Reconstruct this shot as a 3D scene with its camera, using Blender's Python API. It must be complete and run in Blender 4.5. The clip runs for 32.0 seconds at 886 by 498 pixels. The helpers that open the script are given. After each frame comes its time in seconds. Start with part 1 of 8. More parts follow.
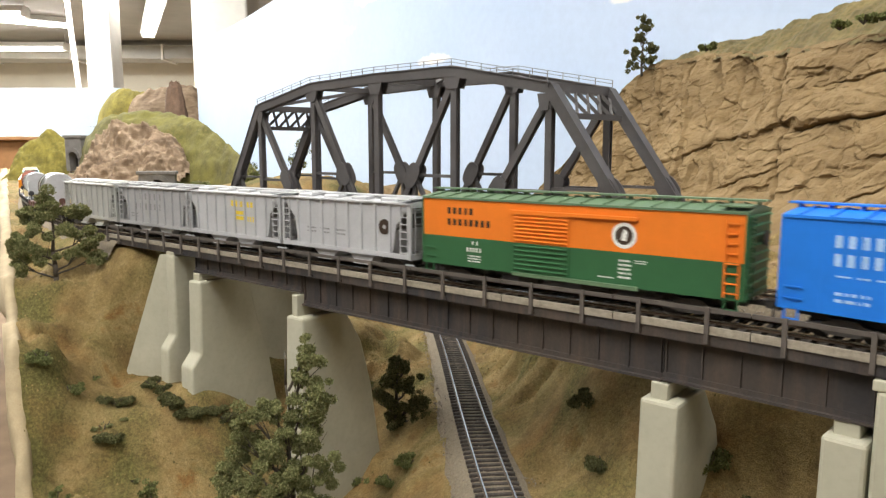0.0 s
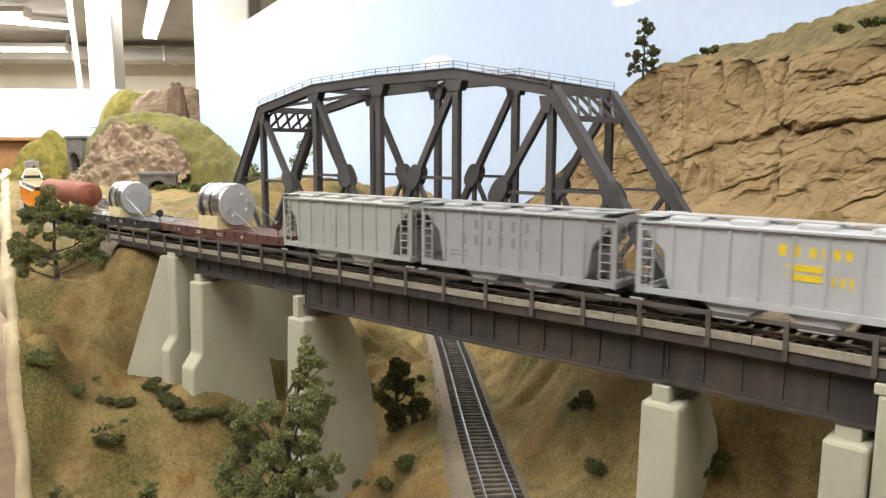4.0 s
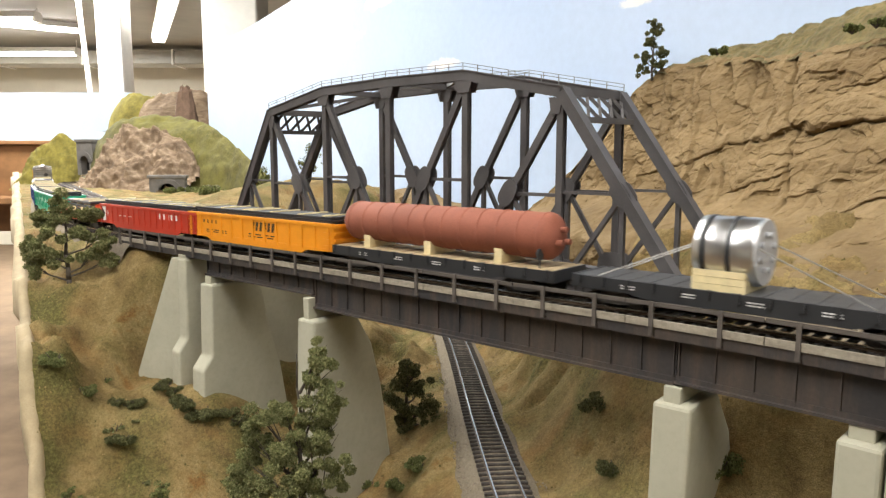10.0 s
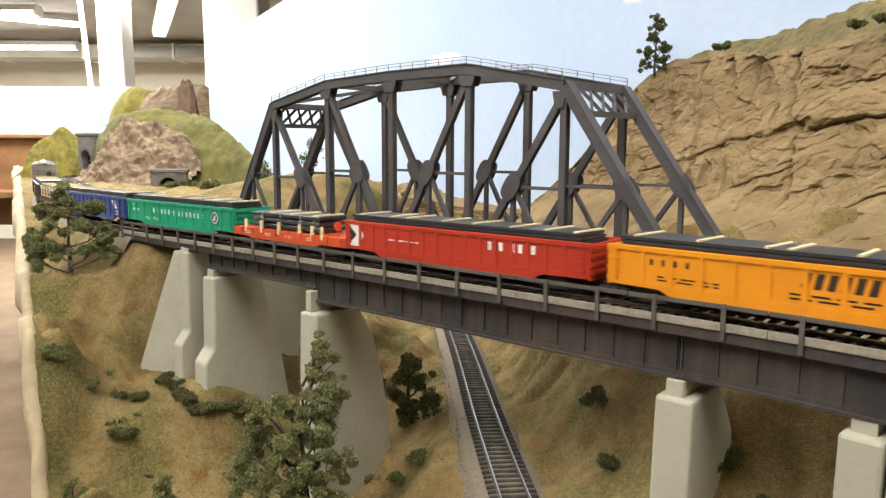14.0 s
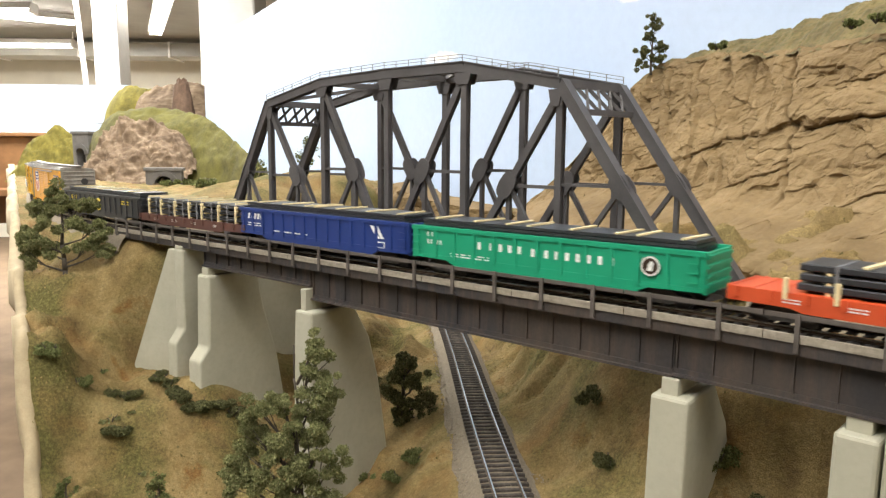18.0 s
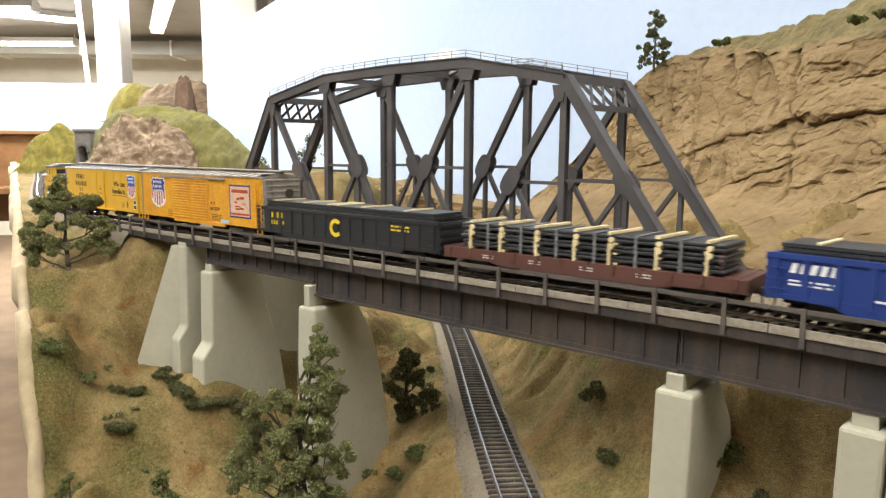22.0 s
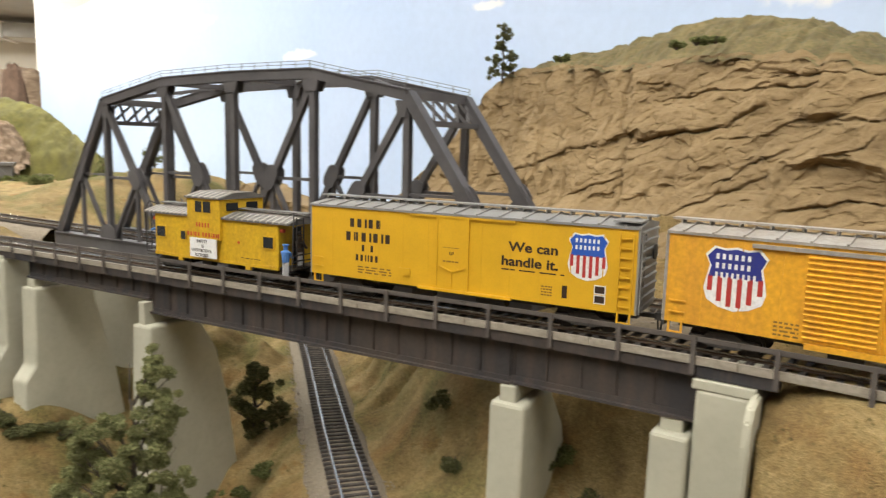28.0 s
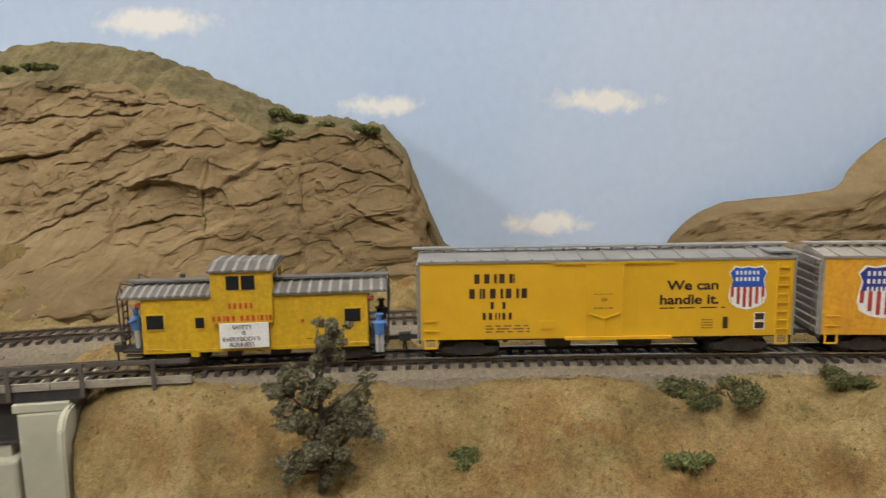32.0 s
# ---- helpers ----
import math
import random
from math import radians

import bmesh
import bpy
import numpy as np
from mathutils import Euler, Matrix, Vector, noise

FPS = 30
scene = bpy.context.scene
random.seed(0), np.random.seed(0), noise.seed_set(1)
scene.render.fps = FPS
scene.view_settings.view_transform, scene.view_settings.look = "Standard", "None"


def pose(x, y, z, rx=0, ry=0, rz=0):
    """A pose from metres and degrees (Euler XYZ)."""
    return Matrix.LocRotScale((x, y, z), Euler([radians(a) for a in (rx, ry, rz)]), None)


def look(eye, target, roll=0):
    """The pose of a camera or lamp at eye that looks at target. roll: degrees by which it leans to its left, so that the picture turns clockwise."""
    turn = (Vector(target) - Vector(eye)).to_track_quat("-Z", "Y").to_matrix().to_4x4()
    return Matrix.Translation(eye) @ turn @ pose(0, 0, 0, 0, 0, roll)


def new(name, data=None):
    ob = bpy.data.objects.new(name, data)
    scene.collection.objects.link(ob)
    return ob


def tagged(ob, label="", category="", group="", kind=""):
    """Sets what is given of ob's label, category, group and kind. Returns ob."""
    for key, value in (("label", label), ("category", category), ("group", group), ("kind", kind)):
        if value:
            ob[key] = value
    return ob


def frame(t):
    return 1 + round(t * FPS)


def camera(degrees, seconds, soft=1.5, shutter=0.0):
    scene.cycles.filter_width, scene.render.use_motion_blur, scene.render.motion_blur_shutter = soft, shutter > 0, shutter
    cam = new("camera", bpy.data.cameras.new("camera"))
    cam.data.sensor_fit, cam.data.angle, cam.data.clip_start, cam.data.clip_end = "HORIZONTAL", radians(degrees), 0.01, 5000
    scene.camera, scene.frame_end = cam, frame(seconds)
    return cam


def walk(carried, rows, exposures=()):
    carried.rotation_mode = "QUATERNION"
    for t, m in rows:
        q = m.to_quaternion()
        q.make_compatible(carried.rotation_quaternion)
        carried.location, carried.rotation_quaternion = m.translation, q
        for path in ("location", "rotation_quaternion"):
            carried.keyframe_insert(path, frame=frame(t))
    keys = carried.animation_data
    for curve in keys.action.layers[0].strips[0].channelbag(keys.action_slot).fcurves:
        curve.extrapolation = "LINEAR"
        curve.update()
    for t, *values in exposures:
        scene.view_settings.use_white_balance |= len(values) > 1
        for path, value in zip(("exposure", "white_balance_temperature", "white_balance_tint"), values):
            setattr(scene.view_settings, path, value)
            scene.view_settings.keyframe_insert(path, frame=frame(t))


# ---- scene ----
cam = camera(64.46, 32.0, soft=1.3, shutter=0.5)
PATH = [
    (0, look((0.0049, -0.0002, 0.0770), (0.0157, 0.9904, -0.0596), -0.02)),
    (0.5, look((0.0040, -0.0017, 0.0780), (0.0141, 0.9899, -0.0512), 0.02)),
    (1, look((0.0037, -0.0021, 0.0782), (0.0102, 0.9895, -0.0517), 0.20)),
    (1.5, look((0.0036, -0.0017, 0.0778), (0.0085, 0.9900, -0.0513), 0.15)),
    (2, look((0.0029, -0.0017, 0.0772), (0.0070, 0.9898, -0.0524), 0.04)),
    (2.5, look((0.0034, -0.0013, 0.0774), (0.0072, 0.9899, -0.0546), -0.03)),
    (3, look((0.0042, -0.0001, 0.0762), (0.0108, 0.9909, -0.0571), 0.06)),
    (3.5, look((0.0046, -0.0000, 0.0765), (0.0136, 0.9909, -0.0573), 0.13)),
    (5.5, look((0.0038, -0.0012, 0.0769), (0.0131, 0.9902, -0.0538), 0.39)),
    (6, look((0.0031, -0.0013, 0.0767), (0.0110, 0.9901, -0.0537), 0.40)),
    (6.5, look((0.0038, -0.0006, 0.0760), (0.0113, 0.9907, -0.0554), 0.43)),
    (7, look((0.0036, -0.0008, 0.0756), (0.0108, 0.9903, -0.0568), 0.42)),
    (7.5, look((0.0036, -0.0017, 0.0772), (0.0099, 0.9894, -0.0558), 0.38)),
    (8, look((0.0040, -0.0016, 0.0773), (0.0080, 0.9897, -0.0543), 0.28)),
    (8.5, look((0.0038, -0.0015, 0.0774), (0.0066, 0.9900, -0.0526), 0.17)),
    (9, look((0.0031, -0.0016, 0.0771), (0.0053, 0.9900, -0.0515), 0.04)),
    (9.5, look((0.0023, -0.0015, 0.0770), (0.0025, 0.9901, -0.0524), -0.13)),
    (10, look((0.0027, -0.0011, 0.0764), (0.0023, 0.9904, -0.0539), 0.03)),
    (10.5, look((0.0033, -0.0017, 0.0770), (0.0034, 0.9896, -0.0543), 0.08)),
    (11, look((0.0032, -0.0015, 0.0766), (0.0040, 0.9899, -0.0546), 0.16)),
    (11.5, look((0.0033, -0.0016, 0.0766), (0.0043, 0.9898, -0.0548), 0.27)),
    (12, look((0.0030, -0.0016, 0.0760), (0.0043, 0.9898, -0.0549), 0.34)),
    (12.5, look((0.0008, -0.0027, 0.0763), (0.0013, 0.9887, -0.0547), 0.21)),
    (13, look((-0.0002, -0.0022, 0.0755), (-0.0020, 0.9890, -0.0570), 0.20)),
    (13.5, look((0.0009, -0.0015, 0.0750), (-0.0008, 0.9894, -0.0595), 0.22)),
    (14, look((0.0011, -0.0017, 0.0751), (0.0003, 0.9889, -0.0613), 0.24)),
    (14.5, look((0.0010, -0.0020, 0.0752), (0.0000, 0.9885, -0.0618), 0.30)),
    (16.5, look((0.0006, -0.0005, 0.0736), (-0.0024, 0.9901, -0.0632), 0.11)),
    (17, look((0.0014, -0.0004, 0.0733), (0.0022, 0.9900, -0.0648), 0.22)),
    (17.5, look((0.0012, -0.0007, 0.0737), (0.0045, 0.9896, -0.0648), 0.38)),
    (18, look((0.0016, -0.0005, 0.0739), (0.0062, 0.9901, -0.0627), 0.43)),
    (18.5, look((0.0019, -0.0006, 0.0739), (0.0073, 0.9901, -0.0617), 0.44)),
    (19, look((-0.0003, -0.0014, 0.0738), (0.0044, 0.9894, -0.0615), 0.31)),
    (19.5, look((-0.0011, -0.0013, 0.0734), (-0.0005, 0.9894, -0.0627), 0.18)),
    (20, look((0.0002, -0.0001, 0.0725), (0.0003, 0.9904, -0.0652), 0.27)),
    (20.5, look((-0.0001, -0.0002, 0.0719), (0.0026, 0.9902, -0.0669), 0.38)),
    (21, look((-0.0002, -0.0008, 0.0728), (0.0032, 0.9894, -0.0669), 0.38)),
    (21.5, look((0.0003, -0.0004, 0.0727), (0.0026, 0.9898, -0.0667), 0.36)),
    (22, look((0.0002, -0.0003, 0.0722), (0.0028, 0.9900, -0.0666), 0.44)),
    (22.5, look((-0.0004, -0.0001, 0.0730), (0.0029, 0.9902, -0.0665), 0.18)),
    (23, look((0.0003, 0.0000, 0.0734), (0.0039, 0.9903, -0.0657), 0.07)),
    (23.5, look((0.0013, 0.0007, 0.0729), (0.0075, 0.9912, -0.0647), 0.04)),
    (24, look((0.0021, 0.0009, 0.0735), (0.0100, 0.9913, -0.0640), -0.08)),
    (24.5, look((0.0028, 0.0015, 0.0735), (0.0123, 0.9922, -0.0622), -0.20)),
    (26.5, look((0.0016, 0.0029, 0.0724), (0.0378, 0.9924, -0.0676), 0.75)),
    (27, look((0.0041, 0.0031, 0.0762), (0.0696, 0.9909, -0.0655), 1.34)),
    (27.5, look((0.0060, 0.0011, 0.0822), (0.1205, 0.9847, -0.0572), 1.34)),
    (28, look((0.0138, -0.0010, 0.0830), (0.2044, 0.9707, -0.0567), 1.45)),
    (28.5, look((0.0239, -0.0093, 0.0814), (0.3119, 0.9356, -0.0744), 0.98)),
    (29, look((0.0315, -0.0287, 0.0940), (0.4506, 0.8679, -0.0519), -1.20)),
    (29.5, look((0.0234, -0.0444, 0.0990), (0.5556, 0.7883, -0.0577), -1.71)),
    (30, look((0.0146, -0.0507, 0.1015), (0.6246, 0.7256, -0.0617), -1.66)),
    (30.5, look((0.0086, -0.0590, 0.1040), (0.6962, 0.6506, -0.0544), -2.24)),
    (31, look((0.0131, -0.0764, 0.1066), (0.7649, 0.5630, -0.0583), -2.04)),
    (31.5, look((0.0189, -0.0834, 0.1072), (0.8083, 0.5116, -0.0459), -0.95)),
    (32, look((0.0315, -0.0887, 0.1077), (0.8427, 0.4776, -0.0381), -0.93)),
]
EXPOSURES = [(0, -0.02), (12, 0.0), (17, 0.08), (25, 0.09), (27, -0.04), (29, -0.02), (30, -0.09), (31, -0.33), (32, -0.52)]
walk(cam, PATH, EXPOSURES)

# ---- light ----
world = bpy.data.worlds.new("room_air")
scene.world = world
world.use_nodes = True
world.node_tree.nodes["Background"].inputs[0].default_value = (1.0, 0.93, 0.82, 1)
world.node_tree.nodes["Background"].inputs[1].default_value = 0.02


def lamp(name, x, y, z, sx, sy, watts, col, rz=0):
    """A fluorescent tube's light, shining down from the ceiling."""
    data = bpy.data.lights.new(name, "AREA")
    data.shape, data.size, data.size_y, data.energy, data.color = "RECTANGLE", sx, sy, watts, col
    ob = new(name, data)
    ob.matrix_world = pose(x, y, z, 0, 0, rz)
    return ob


CEIL = 1.30
FLOOR = -1.05
WARM = (1.0, 0.99, 0.94)
LAMPS = [(-0.75, -0.35, 27), (0.32, -0.16, 8), (-1.35, 1.05, 30), (-0.70, 1.75, 28), (-2.2, 2.9, 80), (-2.6, 4.6, 150), (-3.9, 6.4, 220), (0.95, -1.2, 13)]
for lx, ly, lw in LAMPS:
    lamp("ceiling_light", lx, ly, CEIL - 0.09, 1.2, 0.16, lw, WARM, 35)


# ---- materials ----
def nodes(name):
    m = bpy.data.materials.new(name)
    m.use_nodes = True
    nt = m.node_tree
    return m, nt, nt.nodes["Principled BSDF"]


def noise_node(nt, coord, scale, detail=4, rough=0.6, distort=0.0):
    n = nt.nodes.new("ShaderNodeTexNoise")
    n.inputs["Scale"].default_value, n.inputs["Detail"].default_value = scale, detail
    n.inputs["Roughness"].default_value, n.inputs["Distortion"].default_value = rough, distort
    nt.links.new(coord, n.inputs["Vector"])
    return n


def ramp(nt, src, stops):
    r = nt.nodes.new("ShaderNodeValToRGB")
    e = r.color_ramp.elements
    while len(e) < len(stops):
        e.new(0.5)
    for k, (p, c) in enumerate(stops):
        e[k].position, e[k].color = p, (*c, 1)
    nt.links.new(src, r.inputs[0])
    return r.outputs[0]


def mix(nt, a, b, fac, mode="MIX"):
    m = nt.nodes.new("ShaderNodeMix")
    m.data_type, m.blend_type = "RGBA", mode
    for sock, v in ((m.inputs[6], a), (m.inputs[7], b), (m.inputs[0], fac)):
        if isinstance(v, (int, float)):
            sock.default_value = v
        elif isinstance(v, tuple):
            sock.default_value = (*v, 1)
        else:
            nt.links.new(v, sock)
    return m.outputs[2]


def bump(nt, bsdf, height, strength, dist=0.001):
    b = nt.nodes.new("ShaderNodeBump")
    b.inputs["Strength"].default_value, b.inputs["Distance"].default_value = strength, dist
    nt.links.new(height, b.inputs["Height"])
    nt.links.new(b.outputs[0], bsdf.inputs["Normal"])


def coords(nt, kind="Object"):
    return nt.nodes.new("ShaderNodeTexCoord").outputs[kind]


def paint(name, col, rough=0.55, var=0.18, scale=60, grime=(0.10, 0.08, 0.06), dirt=0.25, metal=0.0, relief=0.15, fine=900):
    """Model paint or plain material: two scales of tone, a little grime and fine relief."""
    m, nt, b = nodes(name)
    c = coords(nt)
    big = noise_node(nt, c, scale, 5, 0.65)
    small = noise_node(nt, c, fine, 3, 0.6)
    lo = tuple(max(0, v * (1 - var)) for v in col)
    hi = tuple(min(1, v * (1 + var * 0.6)) for v in col)
    base = ramp(nt, big.outputs[0], [(0.3, lo), (0.7, hi)])
    stain = ramp(nt, small.outputs[0], [(0.45, (0, 0, 0)), (0.75, (dirt, dirt, dirt))])
    nt.links.new(mix(nt, base, grime, stain), b.inputs["Base Color"])
    b.inputs["Roughness"].default_value, b.inputs["Metallic"].default_value = rough, metal
    if relief:
        bump(nt, b, small.outputs[0], relief, 0.0004)
    return m


def streaky(name, col, stain, rough=0.7, amount=0.6, sx=90, sz=8):
    """Weathered surface with streaks that run down it."""
    m, nt, b = nodes(name)
    c = coords(nt)
    mp = nt.nodes.new("ShaderNodeMapping")
    mp.inputs["Scale"].default_value = (sx, sx, sz)
    nt.links.new(c, mp.inputs[0])
    s = noise_node(nt, mp.outputs[0], 1.0, 5, 0.7)
    g = noise_node(nt, c, 420, 3, 0.6)
    f = ramp(nt, s.outputs[0], [(0.42, (0, 0, 0)), (0.72, (amount,) * 3)])
    base = mix(nt, col, stain, f)
    grain = ramp(nt, g.outputs[0], [(0.3, (0.82,) * 3), (0.7, (1.1,) * 3)])
    nt.links.new(mix(nt, base, grain, 1.0, "MULTIPLY"), b.inputs["Base Color"])
    b.inputs["Roughness"].default_value = rough
    bump(nt, b, g.outputs[0], 0.25, 0.0005)
    return m


def ground_material():
    m, nt, b = nodes("scenic_ground")
    c = coords(nt)
    big = noise_node(nt, c, 11, 5, 0.62, 0.4)
    mid = noise_node(nt, c, 26, 6, 0.65, 0.3)
    fine = noise_node(nt, c, 420, 4, 0.7)
    grit = noise_node(nt, c, 1500, 2, 0.6)
    straw = ramp(nt, mid.outputs[0], [(0.25, (0.105, 0.072, 0.032)), (0.36, (0.185, 0.128, 0.055)), (0.50, (0.262, 0.186, 0.078)), (0.60, (0.300, 0.222, 0.100)), (0.70, (0.230, 0.125, 0.040)), (0.85, (0.265, 0.195, 0.095))])
    xyz = nt.nodes.new("ShaderNodeSeparateXYZ")
    nt.links.new(c, xyz.inputs[0])
    dry = nt.nodes.new("ShaderNodeMapRange")
    dry.inputs[1].default_value, dry.inputs[2].default_value = 0.12, 0.24
    dry.inputs[3].default_value, dry.inputs[4].default_value = 0.0, 0.10
    nt.links.new(xyz.outputs[0], dry.inputs[0])
    lush = nt.nodes.new("ShaderNodeMath")
    lush.operation = "SUBTRACT"
    nt.links.new(big.outputs[0], lush.inputs[0])
    nt.links.new(dry.outputs[0], lush.inputs[1])
    green = ramp(nt, fine.outputs[0], [(0.3, (0.066, 0.066, 0.020)), (0.7, (0.170, 0.158, 0.052))])
    where = ramp(nt, lush.outputs[0], [(0.47, (0, 0, 0)), (0.63, (0.85, 0.85, 0.85))])
    clay = noise_node(nt, c, 19, 5, 0.6)
    patch = ramp(nt, clay.outputs[0], [(0.50, (0, 0, 0)), (0.66, (0.6, 0.6, 0.6))])
    straw = mix(nt, straw, (0.225, 0.122, 0.042), patch)
    base = mix(nt, straw, green, where)
    speck = ramp(nt, grit.outputs[0], [(0.32, (0.68,) * 3), (0.5, (0.98,) * 3), (0.72, (1.25,) * 3)])
    tone = ramp(nt, fine.outputs[0], [(0.28, (0.68,) * 3), (0.72, (1.2,) * 3)])
    base = mix(nt, base, speck, 1.0, "MULTIPLY")
    nt.links.new(mix(nt, base, tone, 1.0, "MULTIPLY"), b.inputs["Base Color"])
    b.inputs["Roughness"].default_value = 0.95
    b.inputs["Specular IOR Level"].default_value = 0.15
    h = mix(nt, grit.outputs[0], fine.outputs[0], 0.6)
    bump(nt, b, h, 0.9, 0.0022)
    return m


def rock_material(name, dark, mean, light, crack=0.45):
    m, nt, b = nodes(name)
    c = coords(nt)
    mp = nt.nodes.new("ShaderNodeMapping")
    mp.inputs["Rotation"].default_value = (0.0, radians(14), 0.0)
    mp.inputs["Scale"].default_value = (1, 1, 3.2)
    nt.links.new(c, mp.inputs[0])
    bands = noise_node(nt, mp.outputs[0], 16, 6, 0.62, 0.5)
    blot = noise_node(nt, c, 9, 4, 0.6)
    fine = noise_node(nt, c, 260, 5, 0.68)
    col = ramp(nt, bands.outputs[0], [(0.28, dark), (0.5, mean), (0.74, light)])
    tone = ramp(nt, blot.outputs[0], [(0.3, (0.82, 0.80, 0.78)), (0.7, (1.12, 1.1, 1.06))])
    col = mix(nt, col, tone, 1.0, "MULTIPLY")
    grain = ramp(nt, fine.outputs[0], [(0.3, (0.88,) * 3), (0.68, (1.08,) * 3)])
    nt.links.new(mix(nt, col, grain, 1.0, "MULTIPLY"), b.inputs["Base Color"])
    b.inputs["Roughness"].default_value = 0.9
    b.inputs["Specular IOR Level"].default_value = 0.2
    h = mix(nt, fine.outputs[0], bands.outputs[0], 0.5)
    bump(nt, b, h, crack, 0.003)
    return m


def girder_material():
    """Weathered steel: blue-black plates with brown rust that runs down from the flanges."""
    m, nt, b = nodes("weathered_brown_black_steel")
    c = coords(nt)
    mp = nt.nodes.new("ShaderNodeMapping")
    mp.inputs["Scale"].default_value = (130, 130, 16)
    nt.links.new(c, mp.inputs[0])
    streak = noise_node(nt, mp.outputs[0], 1.0, 5, 0.7)
    cloudy = noise_node(nt, c, 14, 4, 0.6)
    grain = noise_node(nt, c, 500, 3, 0.6)
    base = ramp(nt, cloudy.outputs[0], [(0.35, (0.032, 0.031, 0.035)), (0.62, (0.058, 0.046, 0.039))])
    f = ramp(nt, streak.outputs[0], [(0.45, (0, 0, 0)), (0.75, (0.6,) * 3)])
    base = mix(nt, base, (0.120, 0.082, 0.058), f)
    tone = ramp(nt, grain.outputs[0], [(0.3, (0.85,) * 3), (0.7, (1.1,) * 3)])
    nt.links.new(mix(nt, base, tone, 1.0, "MULTIPLY"), b.inputs["Base Color"])
    b.inputs["Roughness"].default_value = 0.62
    bump(nt, b, grain.outputs[0], 0.15, 0.0004)
    return m


def foliage(name, dark, light):
    m, nt, b = nodes(name)
    info = nt.nodes.new("ShaderNodeNewGeometry")
    n = noise_node(nt, coords(nt), 500, 3)
    a = ramp(nt, info.outputs["Random Per Island"], [(0.0, dark), (1.0, light)])
    g = ramp(nt, n.outputs[0], [(0.3, (0.7,) * 3), (0.7, (1.25,) * 3)])
    nt.links.new(mix(nt, a, g, 1.0, "MULTIPLY"), b.inputs["Base Color"])
    b.inputs["Roughness"].default_value = 0.9
    b.inputs["Specular IOR Level"].default_value = 0.1
    return m


def calc(nt, op, a, b=0.0, c=0.0, clamp=False):
    """A math node on sockets or numbers."""
    n = nt.nodes.new("ShaderNodeMath")
    n.operation, n.use_clamp = op, clamp
    for sock, v in zip(n.inputs, (a, b, c)):
        if isinstance(v, (int, float)):
            sock.default_value = v
        else:
            nt.links.new(v, sock)
    return n.outputs[0]


# sponge-painted clouds on the board: place along it, height, width, depth
CLOUDS = [(0.055, 0.241, 0.150, 0.036), (0.296, 0.151, 0.105, 0.030), (0.542, 0.153, 0.150, 0.034), (0.476, 0.018, 0.125, 0.034), (-1.101, 0.318, 0.199, 0.034), (-1.453, 0.273, 0.150, 0.028), (-0.342, 0.271, 0.070, 0.016), (-0.75, 0.235, 0.12, 0.022), (-0.95, 0.372, 0.16, 0.026)]


def sky_material():
    m, nt, b = nodes("backdrop_sky_paint")
    c = coords(nt)
    n = noise_node(nt, c, 2.2, 3)
    g = noise_node(nt, c, 90, 3)
    col = ramp(nt, n.outputs[0], [(0.3, (0.47, 0.59, 0.80)), (0.7, (0.55, 0.65, 0.84))])
    grain = ramp(nt, g.outputs[0], [(0.3, (0.97,) * 3), (0.7, (1.03,) * 3)])
    col = mix(nt, col, grain, 1.0, "MULTIPLY")
    xyz = nt.nodes.new("ShaderNodeSeparateXYZ")
    nt.links.new(c, xyz.inputs[0])
    ragged = noise_node(nt, c, 48, 6, 0.62, 0.4)
    puff = noise_node(nt, c, 17, 3, 0.5)
    along = calc(nt, "MULTIPLY_ADD", xyz.outputs[0], 0.6054, calc(nt, "MULTIPLY_ADD", xyz.outputs[1], -0.7959, 0.2366))
    edge = calc(nt, "ADD", calc(nt, "MULTIPLY", ragged.outputs[0], 1.5), calc(nt, "MULTIPLY", puff.outputs[0], 1.2))
    for a, z, w, h in CLOUDS:
        u = calc(nt, "MULTIPLY_ADD", along, 2.0 / w, -2.0 * a / w)
        v = calc(nt, "MULTIPLY_ADD", xyz.outputs[2], 2.0 / h, -2.0 * z / h)
        r = calc(nt, "SQRT", calc(nt, "ADD", calc(nt, "MULTIPLY", u, u), calc(nt, "MULTIPLY", v, v)))
        f = calc(nt, "SUBTRACT", edge, calc(nt, "ADD", r, 0.42), clamp=False)
        f = calc(nt, "MULTIPLY", f, 1.9, clamp=True)
        col = mix(nt, col, (0.87, 0.86, 0.87), f)
    nt.links.new(col, b.inputs["Base Color"])
    b.inputs["Roughness"].default_value = 0.85
    return m


M = {}
M["ground"] = ground_material()
M["cliff"] = rock_material("tan_plaster_rock", (0.156, 0.107, 0.053), (0.216, 0.152, 0.078), (0.262, 0.190, 0.104))
M["far_rock"] = rock_material("pinkish_plaster_rock", (0.10, 0.070, 0.048), (0.20, 0.145, 0.100), (0.33, 0.26, 0.19))
M["sky"] = sky_material()
M["truss"] = paint("dark_blue_grey_bridge_paint", (0.088, 0.082, 0.085), 0.5, 0.28, 40, (0.12, 0.10, 0.085), 0.3)
M["girder"] = girder_material()
M["walk"] = streaky("weathered_grey_timber", (0.34, 0.30, 0.24), (0.19, 0.155, 0.12), 0.85, 0.7, 60, 320)
M["rail_post"] = paint("dusty_grey_rail_paint", (0.10, 0.085, 0.075), 0.7, 0.3, 60)
M["concrete"] = paint("aged_cast_concrete", (0.45, 0.43, 0.335), 0.85, 0.14, 16, (0.30, 0.28, 0.21), 0.22, 0, 0.12, 220)
